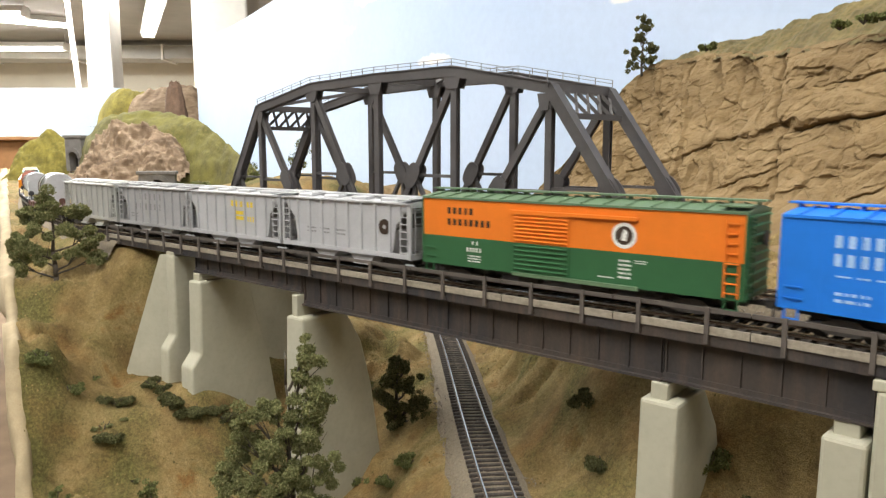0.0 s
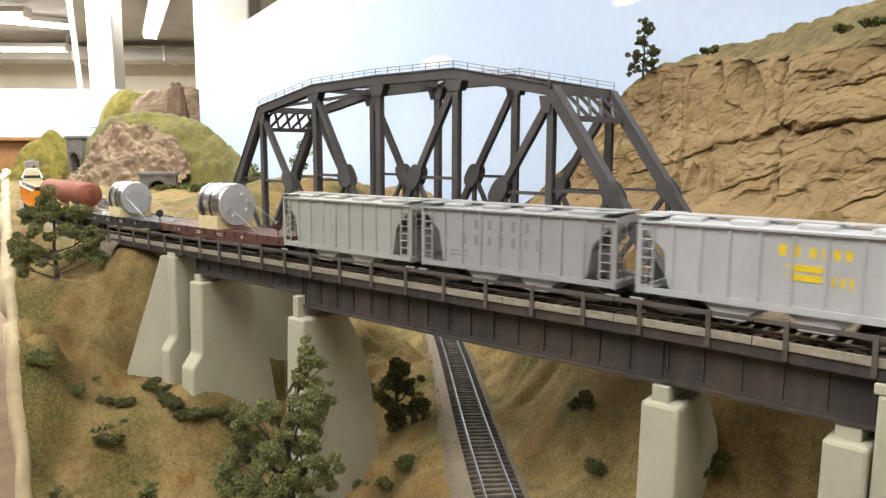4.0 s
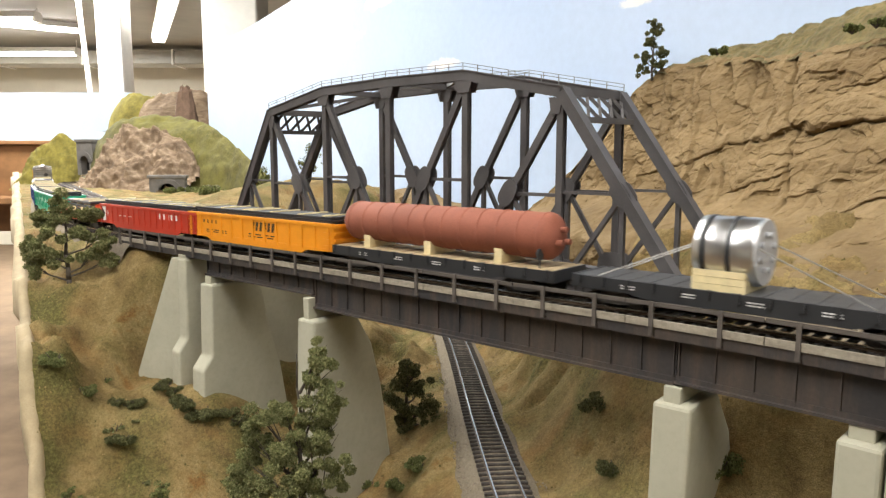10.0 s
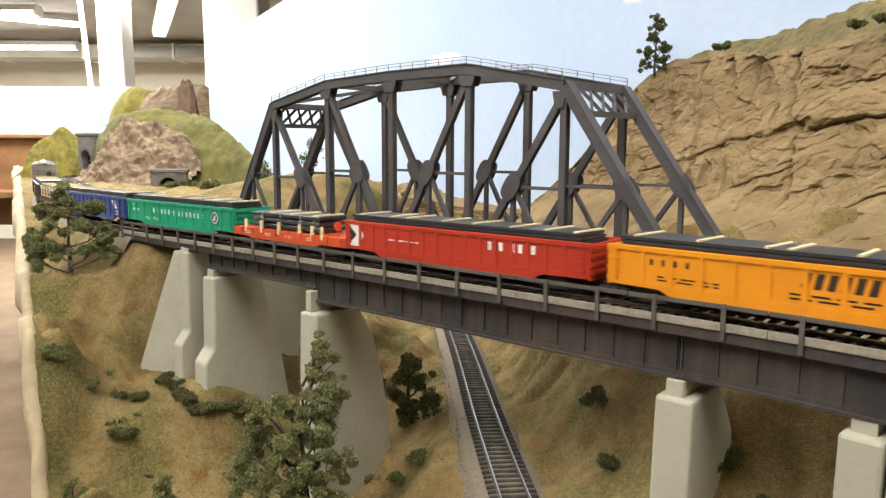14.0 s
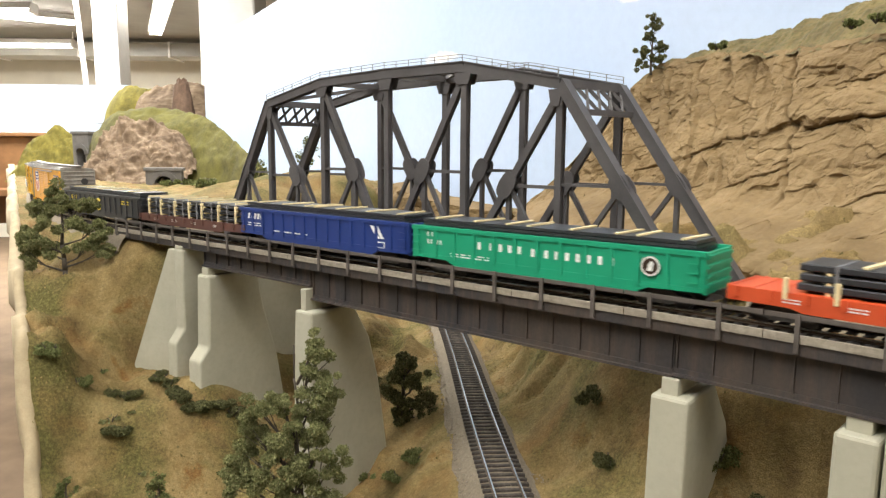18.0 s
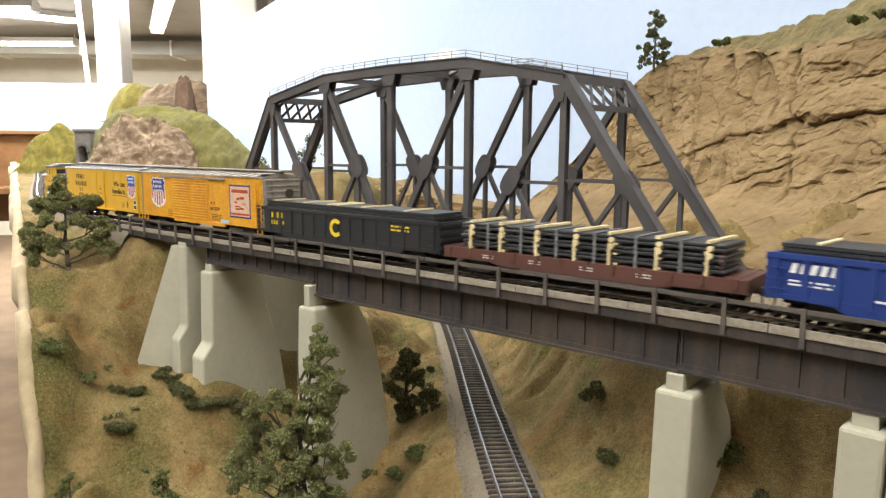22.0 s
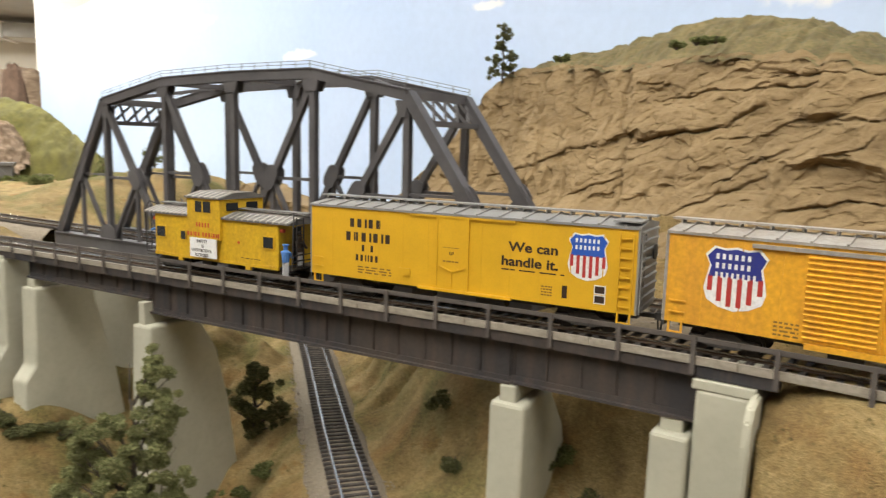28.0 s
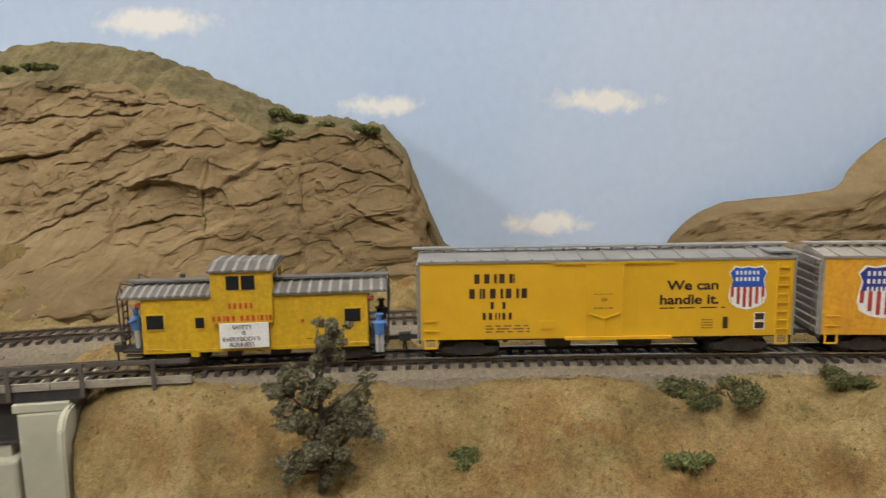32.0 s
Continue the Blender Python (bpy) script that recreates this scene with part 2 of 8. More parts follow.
M["tie"] = paint("dark_creosoted_tie", (0.050, 0.040, 0.034), 0.85, 0.4, 200, (0.14, 0.11, 0.08), 0.4)
M["rail"] = paint("rusty_rail_side", (0.11, 0.075, 0.05), 0.5, 0.3, 80, (0.2, 0.12, 0.06), 0.3, 0.4)
M["rail_top"] = paint("polished_rail_head", (0.62, 0.60, 0.56), 0.25, 0.1, 50, (0.3, 0.25, 0.2), 0.2, 1.0, 0)
M["ballast"] = paint("grey_tan_ballast", (0.225, 0.182, 0.126), 0.95, 0.35, 500, (0.10, 0.09, 0.08), 0.55, 0, 0.9, 1400)
M["stone"] = paint("ballast_stone", (0.275, 0.232, 0.180), 0.95, 0.4, 900, (0.14, 0.12, 0.1), 0.4)
M["plaster"] = paint("bare_cream_plaster", (0.40, 0.32, 0.20), 0.9, 0.3, 40, (0.3, 0.2, 0.1), 0.4)
M["bark"] = paint("grey_brown_bark", (0.075, 0.06, 0.045), 0.95, 0.3, 300)
M["leaf_olive"] = foliage("olive_green_clump_foliage", (0.120, 0.128, 0.050), (0.265, 0.265, 0.120))
M["leaf_dark"] = foliage("dark_green_clump_foliage", (0.058, 0.062, 0.025), (0.160, 0.155, 0.068))
M["leaf_grey"] = foliage("grey_green_dry_foliage", (0.125, 0.115, 0.070), (0.225, 0.205, 0.130))
M["leaf_fresh"] = foliage("mid_green_bush_foliage", (0.080, 0.092, 0.030), (0.205, 0.215, 0.085))
M["floor"] = paint("brown_carpet", (0.17, 0.115, 0.07), 0.95, 0.25, 6, (0.08, 0.05, 0.03), 0.3)
M["wall"] = paint("cream_wall_paint", (0.72, 0.68, 0.58), 0.8, 0.08, 3, (0.5, 0.45, 0.35), 0.1, 0, 0.05)
M["ceiling"] = paint("grey_ceiling_board", (0.36, 0.345, 0.30), 0.42, 0.22, 2, (0.3, 0.27, 0.2), 0.1, 0, 0.05)
M["white"] = paint("white_enamel", (0.82, 0.80, 0.76), 0.5, 0.06, 20, (0.6, 0.55, 0.5), 0.1)
M["wood"] = paint("brown_stained_wood", (0.24, 0.12, 0.05), 0.5, 0.3, 12, (0.1, 0.05, 0.02), 0.3)
M["orange_card"] = paint("orange_cardboard", (0.75, 0.36, 0.06), 0.7, 0.1, 20)
M["green_grass"] = paint("olive_static_grass", (0.092, 0.083, 0.015), 0.95, 0.5, 26, (0.135, 0.115, 0.032), 0.6, 0, 1.0, 160)
M["yellow_grass"] = paint("yellow_painted_hill", (0.215, 0.180, 0.036), 0.95, 0.5, 24, (0.10, 0.09, 0.02), 0.6, 0, 1.0, 120)
M["portal"] = paint("grey_tunnel_portal_stone", (0.17, 0.16, 0.15), 0.9, 0.25, 60)
M["void"] = paint("tunnel_dark_plug", (0.012, 0.011, 0.010), 0.95, 0.2, 60)
M["butte"] = paint("dark_brown_rock", (0.14, 0.085, 0.055), 0.95, 0.35, 40, (0.05, 0.03, 0.02), 0.5, 0, 0.8)


def tube_material():
    m, nt, b = nodes("glowing_fluorescent_tube")
    b.inputs["Emission Color"].default_value = (1.0, 0.96, 0.88, 1)
    b.inputs["Emission Strength"].default_value = 12.0
    return m


M["tube"] = tube_material()


# ---- mesh helpers ----
def part(name, bm, material, parent=None, label="", smooth=False):
    """Links a bmesh as one mesh object, under a thing or a part."""
    me = bpy.data.meshes.new(name)
    bm.to_mesh(me)
    bm.free()
    me.materials.append(material)
    if smooth:
        for p in me.polygons:
            p.use_smooth = True
    ob = new(name, me)
    ob.parent = parent
    if label:
        ob["label"] = label
    return ob


def bx(bm, x0, x1, y0, y1, z0, z1, m=None):
    """A box between two corners."""
    cs = [Vector((x, y, z)) for z in (z0, z1) for y in (y0, y1) for x in (x0, x1)]
    v = [bm.verts.new(m @ c if m else c) for c in cs]
    for f in ((0, 2, 3, 1), (4, 5, 7, 6), (0, 1, 5, 4), (2, 6, 7, 3), (0, 4, 6, 2), (1, 3, 7, 5)):
        bm.faces.new([v[k] for k in f])
    return v


def box(x0, x1, y0, y1, z0, z1, m=None):
    bm = bmesh.new()
    bx(bm, x0, x1, y0, y1, z0, z1, m)
    return bm


def soft_box(x0, x1, y0, y1, z0, z1, r, seg=2):
    bm = box(x0, x1, y0, y1, z0, z1)
    bmesh.ops.bevel(bm, geom=bm.edges[:], offset=r, segments=seg, affect="EDGES", profile=0.5)
    return bm


def beam(bm, a, b, w, h, side=None):
    """A bar from a to b: w across (along side), h the other way."""
    a, b = Vector(a), Vector(b)
    d = (b - a).normalized()
    s = Vector(side) if side else d.cross(Vector((0, 0, 1)))
    s = (s - d * s.dot(d)).normalized() if s.length > 1e-9 else Vector((1, 0, 0))
    u = s.cross(d).normalized()
    v = [bm.verts.new(p + s * (sx * w / 2) + u * (su * h / 2)) for p in (a, b) for sx, su in ((-1, -1), (1, -1), (1, 1), (-1, 1))]
    for f in ((0, 3, 2, 1), (4, 5, 6, 7), (0, 1, 5, 4), (1, 2, 6, 5), (2, 3, 7, 6), (3, 0, 4, 7)):
        bm.faces.new([v[k] for k in f])


def rod(bm, a, b, r, seg=8, r2=None):
    """A round bar from a to b."""
    a, b = Vector(a), Vector(b)
    q = (b - a).to_track_quat("Z", "Y")
    r2 = r if r2 is None else r2
    lo, hi = [], []
    for k in range(seg):
        e = Vector((math.cos(2 * math.pi * k / seg), math.sin(2 * math.pi * k / seg), 0))
        lo.append(bm.verts.new(a + q @ (e * r)))
        hi.append(bm.verts.new(b + q @ (e * r2)))
    for k in range(seg):
        j = (k + 1) % seg
        bm.faces.new((lo[k], lo[j], hi[j], hi[k]))
    bm.faces.new(lo[::-1])
    bm.faces.new(hi)


def prism(bm, poly, lo, hi, axis="y", m=None):
    """A polygon pushed along an axis: y takes (x, z) points, x takes (y, z), z takes (x, y)."""
    def at(p, t):
        q = {"y": (p[0], t, p[1]), "x": (t, p[0], p[1]), "z": (p[0], p[1], t)}[axis]
        return m @ Vector(q) if m else Vector(q)
    a = [bm.verts.new(at(p, lo)) for p in poly]
    b = [bm.verts.new(at(p, hi)) for p in poly]
    n = len(poly)
    for k in range(n):
        bm.faces.new((a[k], a[(k + 1) % n], b[(k + 1) % n], b[k]))
    bm.faces.new(a[::-1])
    bm.faces.new(b)
    return bm


def made(fn, *args, **kw):
    """A fresh bmesh with one shape in it."""
    bm = bmesh.new()
    fn(bm, *args, **kw)
    return bm


def clean(bm):
    bmesh.ops.recalc_face_normals(bm, faces=bm.faces[:])
    return bm


def thing(name, label, category, group="", m=None, kind=""):
    ob = new(name)
    if m:
        ob.matrix_world = m
    return tagged(ob, label, category, group, kind)


def sheet(name, verts, nu, nv, material, smooth=True):
    """A grid of nu x nv points as one mesh object."""
    faces = [(i * nv + j, i * nv + j + 1, (i + 1) * nv + j + 1, (i + 1) * nv + j) for i in range(nu - 1) for j in range(nv - 1)]
    me = bpy.data.meshes.new(name)
    me.from_pydata(verts, [], faces)
    me.materials.append(material)
    if smooth:
        for p in me.polygons:
            p.use_smooth = True
    return new(name, me)


def wob(x, y, z, f, octaves=3):
    return noise.fractal(Vector((x * f, y * f, z * f)), 0.9, 2.1, octaves)


def step01(a, b, x):
    t = min(1.0, max(0.0, (x - a) / (b - a)))
    return t * t * (3 - 2 * t)


# ---- track lines ----
def spline(pts, step=0.004, w=30):
    """A smooth line through the plan points, sampled evenly; returns points and their lengths along it."""
    p = np.array(pts, float)
    p = np.vstack([2 * p[0] - p[1], p, 2 * p[-1] - p[-2]])
    out = []
    for i in range(1, len(p) - 2):
        a, b, c, d = p[i - 1:i + 3]
        for k in range(24):
            t = k / 24
            out.append(0.5 * (2 * b + (c - a) * t + (2 * a - 5 * b + 4 * c - d) * t * t + (3 * b - a - 3 * c + d) * t ** 3))
    c = np.array(out + [p[-2]])
    run = np.r_[0, np.cumsum(np.linalg.norm(np.diff(c, axis=0), axis=1))]
    s = np.arange(0, run[-1], step)
    q = np.stack([np.interp(s, run, c[:, k]) for k in range(2)], 1)
    for _ in range(3):
        z = np.vstack([2 * q[0] - q[1:w + 1][::-1], q, 2 * q[-1] - q[-w - 1:-1][::-1]])
        q = np.stack([np.convolve(z[:, j], np.ones(2 * w + 1) / (2 * w + 1), "valid") for j in range(2)], 1)
    return q, np.r_[0, np.cumsum(np.linalg.norm(np.diff(q, axis=0), axis=1))]


class Line:
    """A railway line in plan at one height of its rail tops."""

    def __init__(self, pts, z, w=30):
        self.q, self.run = spline(pts, 0.004, w)
        self.z = z

    def at(self, s):
        return np.array([np.interp(s, self.run, self.q[:, 0]), np.interp(s, self.run, self.q[:, 1])])

    def way(self, s):
        d = self.at(s + 0.004) - self.at(s - 0.004)
        return d / np.linalg.norm(d)

    def off(self, s, v, z=0.0):
        """The place at s, v metres to the left of the way, z above the rail tops."""
        p, d = self.at(s), self.way(s)
        return Vector((p[0] - d[1] * v, p[1] + d[0] * v, self.z + z))

    def near(self, x, y):
        k = np.argmin((self.q[:, 0] - x) ** 2 + (self.q[:, 1] - y) ** 2)
        return self.run[k], float(np.hypot(self.q[k, 0] - x, self.q[k, 1] - y))


MAIN = Line([(-1.36, 3.05), (-1.49, 2.72), (-1.27, 2.25), (-0.95, 1.68), (-0.615, 1.09), (-0.445, 0.842), (-0.329, 0.722), (-0.2, 0.611), (-0.09, 0.519), (0.012, 0.4305), (0.09, 0.3655), (0.17, 0.300), (0.235, 0.228), (0.325, 0.118), (0.422, -0.0235), (0.50, -0.15), (0.57, -0.28), (0.63, -0.41)], 0.0, 14)
S_SHIFT = 0.0650
MAIN.run = MAIN.run + S_SHIFT
UPPER = Line([(-1.00, 2.28), (-1.08, 2.25), (-1.135, 2.19), (-1.135, 2.11), (-1.07, 2.00), (-0.79, 1.56), (-0.487, 1.065), (-0.385, 0.925), (-0.330, 0.860), (-0.258, 0.792), (-0.1933, 0.7319), (-0.07, 0.6188), (0.05, 0.5089), (0.1562, 0.4116), (0.2585, 0.322), (0.3916, 0.180), (0.49, 0.04), (0.57, -0.10), (0.64, -0.24)], 0.0, 10)
LOWER = Line([(0.062, 0.16), (0.055, 0.27), (0.0456, 0.38), (0.035, 0.52), (0.0215, 0.74), (0.0, 0.95), (-0.04, 1.15)], -0.128, 12)

# ---- room ----
def room():
    part("floor", box(-6, 5, -3.5, 9, FLOOR - 0.05, FLOOR), M["floor"])
    part("ceiling", box(-6, 5, -3.5, 9, CEIL, CEIL + 0.05), M["ceiling"])
    for name, a in (("wall_north", (-6, 5, 9, 9.1)), ("wall_south", (-6, 5, -3.6, -3.5)), ("wall_east", (5, 5.1, -3.6, 9.1)), ("wall_west", (-6.1, -6, -3.6, 9.1))):
        part(name, box(*a, FLOOR, CEIL), M["wall"])
    for name in ("floor", "ceiling", "wall_north", "wall_south", "wall_east", "wall_west"):
        tagged(bpy.data.objects[name], {"floor": "brown carpeted basement floor", "ceiling": "low grey basement ceiling with strip lights"}.get(name, "plain cream basement wall"), "floor" if name == "floor" else "ceiling" if name == "ceiling" else "wall", kind="structure")


room()


def strip_light(m, length=1.2, hang=0.0):
    t = thing("strip_light", "white fluorescent strip light fixed below the ceiling", "ceiling lamp", "fluorescent strip lights", m)
    part("housing", made(prism, [(-0.07, 0.0), (-0.045, 0.05), (0.045, 0.05), (0.07, 0.0)], -length / 2 - 0.03, length / 2 + 0.03, "x"), M["white"], t)
    for y in (-0.035, 0.035):
        part("tube", made(rod, (-length / 2, y, -0.017), (length / 2, y, -0.017), 0.016, 12), M["tube"], t, "lit fluorescent tube")
    for x in (-length / 2 - 0.02, length / 2 + 0.02):
        part("lamp_holder", box(x - 0.01, x + 0.01, -0.055, 0.055, -0.035, 0.0), M["white"], t)
        if hang:
            part("hanger", made(rod, (x, 0, 0.05), (x, 0, hang), 0.004, 6), M["white"], t)
    return t


for lx, ly, lw in LAMPS:
    strip_light(pose(lx, ly, CEIL - 0.05, 0, 0, 35))
for x, y, z, rz, ln in ((-4.75, 7.65, 1.20, 0, 1.7), (-2.25, 5.85, 1.20, -66, 2.0), (-4.0, 6.05, 1.25, 0, 1.2)):
    strip_light(pose(x, y, z - 0.03, 0, 0, rz), ln, CEIL - z + 0.03)


def column(x, y, half_x, half_y, label):
    t = thing("support_column", label, "column", "support columns", pose(x, y, 0))
    part("shaft", soft_box(-half_x, half_x, -half_y, half_y, FLOOR, CEIL, 0.01), M["white"], t)
    part("base_trim", soft_box(-half_x - 0.012, half_x + 0.012, -half_y - 0.012, half_y + 0.012, FLOOR, FLOOR + 0.10, 0.004), M["white"], t)


column(-2.225, 4.9, 0.085, 0.085, "white square basement support column")
column(-1.03, 3.62, 0.135, 0.12, "broad white column behind the sky backdrop")
pole = thing("pipe", "thin white painted service pipe beside a column", "pipe")
part("run", made(rod, (-2.42, 4.8, CEIL), (-2.32, 4.8, -0.05), 0.016, 12), M["white"], pole)
part("collar", made(rod, (-2.42, 4.8, CEIL - 0.01), (-2.417, 4.8, CEIL - 0.04), 0.034, 14), M["white"], pole)
# pale box added in place of a light stripe reflected below the ceiling
duct = thing("light_band_box", "pale box that stands for a reflected light band under the ceiling", "duct")
part("trunk", soft_box(-5.8, 0.6, 8.0, 8.4, 1.10, 1.24, 0.006), M["ceiling"], duct)
for x in (-5.0, -4.0, -3.0, -2.0, -1.0, 0.0):
    part("band_collar", soft_box(x - 0.012, x + 0.012, 7.985, 8.415, 1.085, 1.255, 0.003), M["white"], duct)


# ---- backdrop ----
BD_O = Vector((0.3574, 0.5691, 0))
BD_A = Vector((0.6054, -0.7959, 0))
BD_B = Vector((0.7959, 0.6054, 0))


def wall_at(a, b, z):
    """A place given along the backdrop, away from it and up."""
    p = BD_O + BD_A * a + BD_B * b
    return Vector((p.x, p.y, z))


BACK = 0.125


def board_b(a):
    return BACK + 0.05 * step01(-1.2, -1.98, a)


def backdrop():
    bm = bmesh.new()
    n = 60
    rows = []
    for k in range(n + 1):
        a = -2.085 + 4.105 * k / n
        top = 0.43 + 0.02 * step01(-1.8, -1.0, a)
        b = board_b(a)
        rows.append([bm.verts.new(wall_at(a, b + t, z)) for t, z in ((0, -0.5), (0, top), (0.006, top), (0.006, -0.5))])
    for r, q in zip(rows, rows[1:]):
        for j in range(4):
            bm.faces.new((r[j], r[(j + 1) % 4], q[(j + 1) % 4], q[j]))
    bm.faces.new(rows[0][::-1])
    bm.faces.new(rows[-1])
    return tagged(part("backdrop", clean(bm), M["sky"]), "pale blue painted hardboard sky backdrop behind the layout", "backdrop", kind="structure")


sky = backdrop()


# ---- ground ----
LEFT_END, RIGHT_END = 2.85, 3.47
KNOBS_LEFT = [(-0.309, 0.545, -0.090), (-0.3075, 0.645, -0.045), (-0.207, 0.572, -0.134), (-0.175, 0.560, -0.150), (-0.2391, 0.5937, -0.125), (-0.3057, 0.6617, -0.018), (-0.300, 0.623, -0.068), (-0.33, 0.64, -0.062), (-0.283, 0.560, -0.126), (-0.263, 0.540, -0.150), (-0.240, 0.560, -0.142), (-0.250, 0.515, -0.172), (-0.278, 0.485, -0.168), (-0.2167, 0.529, -0.185), (-0.153, 0.525, -0.188), (-0.115, 0.595, -0.172), (-0.085, 0.530, -0.188), (-0.043, 0.555, -0.170), (-0.017, 0.494, -0.168), (-0.22, 0.45, -0.190), (-0.26, 0.42, -0.19), (-0.15, 0.45, -0.200), (-0.09, 0.44, -0.200), (-0.03, 0.42, -0.190), (-0.15, 0.36, -0.22), (-0.17, 0.28, -0.24), (-0.02, 0.24, -0.25), (-0.40, 0.72, -0.035), (-0.52, 0.90, -0.016)]
KNOBS_RIGHT = [(0.155, 0.175, -0.085), (0.201, 0.149, -0.046), (0.288, 0.084, -0.030), (0.368, 0.0, -0.021), (0.235, 0.115, -0.043), (0.18, 0.09, -0.075), (0.26, -0.03, -0.060), (0.10, 0.20, -0.18), (0.12, 0.02, -0.15), (0.30, -0.15, -0.06), (0.105, 0.455, -0.088), (0.108, 0.400, -0.104), (0.15, 0.375, -0.060), (0.125, 0.315, -0.122), (0.105, 0.275, -0.150), (0.165, 0.30, -0.075), (0.195, 0.235, -0.020), (0.14, 0.235, -0.135), (0.42, -0.2, -0.03)]
KNOBS_BACK = [(-0.10, 0.63, -0.168), (-0.1524, 0.6103, -0.165), (-0.127, 0.645, -0.158), (-0.165, 0.685, -0.115), (0.075, 0.56, -0.110), (0.115, 0.60, -0.055), (-0.05, 0.80, -0.115), (0.11, 0.80, -0.030), (-0.12, 0.92, -0.07), (-0.26, 0.98, -0.012), (-0.13, 1.17, -0.004), (0.10, 1.0, -0.01), (-0.40, 1.35, 0.0), (0.20, 0.62, -0.004), (0.17, 0.47, -0.012), (-0.62, 1.75, -0.01), (-1.0, 2.3, -0.01), (-1.6, 3.3, 0.0), (-0.9, 2.9, 0.0), (0.33, 0.38, -0.004), (0.47, 0.2, -0.004), (0.6, 0.1, 0.0), (0.8, -0.4, -0.004), (0.6, -0.6, -0.01), (0.62, 0.25, -0.004), (0.75, 0.02, -0.004), (0.9, -0.15, -0.004), (1.1, -0.5, -0.004), (0.50, 0.36, -0.004), (0.30, 0.65, -0.004), (0.20, 0.85, 0.0), (1.5, -1.0, 0.0), (0.9, -1.2, -0.02)]


def ground_fit():
    """Thin-plate surface over the track beds and the banks round them."""
    pts = [Vector(p) for p in KNOBS_LEFT + KNOBS_RIGHT + KNOBS_BACK]
    for s, v, z in ((2.880, -0.020, -0.012), (2.8746, -0.022, -0.036), (2.865, -0.027, -0.064), (2.856, -0.032, -0.091), (2.844, -0.042, -0.119), (2.83, -0.028, -0.024)):
        pts.append(MAIN.off(s, v, z))
    for s in np.arange(0.3, MAIN.run[-1] - 0.05, 0.06):
        if s < LEFT_END - 0.012 or s > RIGHT_END + 0.02:
            for v in (-0.02, 0.02):
                pts.append(MAIN.off(s, v, -0.0085))
    for s in np.arange(0.5, UPPER.run[-1] - 0.05, 0.1):
        p = UPPER.off(s, 0, -0.0085)
        if p.x < -0.24 or p.x > 0.20:
            pts.append(p)
    for s in np.arange(0.0, LOWER.run[-1], 0.07):
        for v in (-0.022, 0.022):
            pts.append(LOWER.off(s, v, -0.009))
    p = np.array(pts)
    keep = []
    for k in range(len(p)):
        if all(np.hypot(*(p[k, :2] - p[j, :2])) > 0.018 for j in keep):
            keep.append(k)
    p = p[keep]
    r = np.hypot(p[:, None, 0] - p[None, :, 0], p[:, None, 1] - p[None, :, 1])
    k = np.where(r > 0, r * r * np.log(np.maximum(r, 1e-9)), 0) + 2e-4 * np.eye(len(p))
    q = np.c_[np.ones(len(p)), p[:, :2]]
    w = np.linalg.solve(np.block([[k, q], [q.T, np.zeros((3, 3))]]), np.r_[p[:, 2], np.zeros(3)])
    return p, w


GP, GW = ground_fit()


def ground_base(xs, ys):
    xs, ys = np.asarray(xs, float), np.asarray(ys, float)
    out = GW[-3] + GW[-2] * xs + GW[-1] * ys
    for j in range(len(GP)):
        r2 = (xs - GP[j, 0]) ** 2 + (ys - GP[j, 1]) ** 2
        out = out + GW[j] * 0.5 * r2 * np.log(np.maximum(r2, 1e-12))
    return out


def beds(x, y):
    """How far the nearest line is (0 at its middle)."""
    best = 9.0
    for ln in (MAIN, UPPER, LOWER):
        d = np.hypot(ln.q[::5, 0] - x, ln.q[::5, 1] - y).min()
        best = min(best, d)
    return best


RIM = -31.0


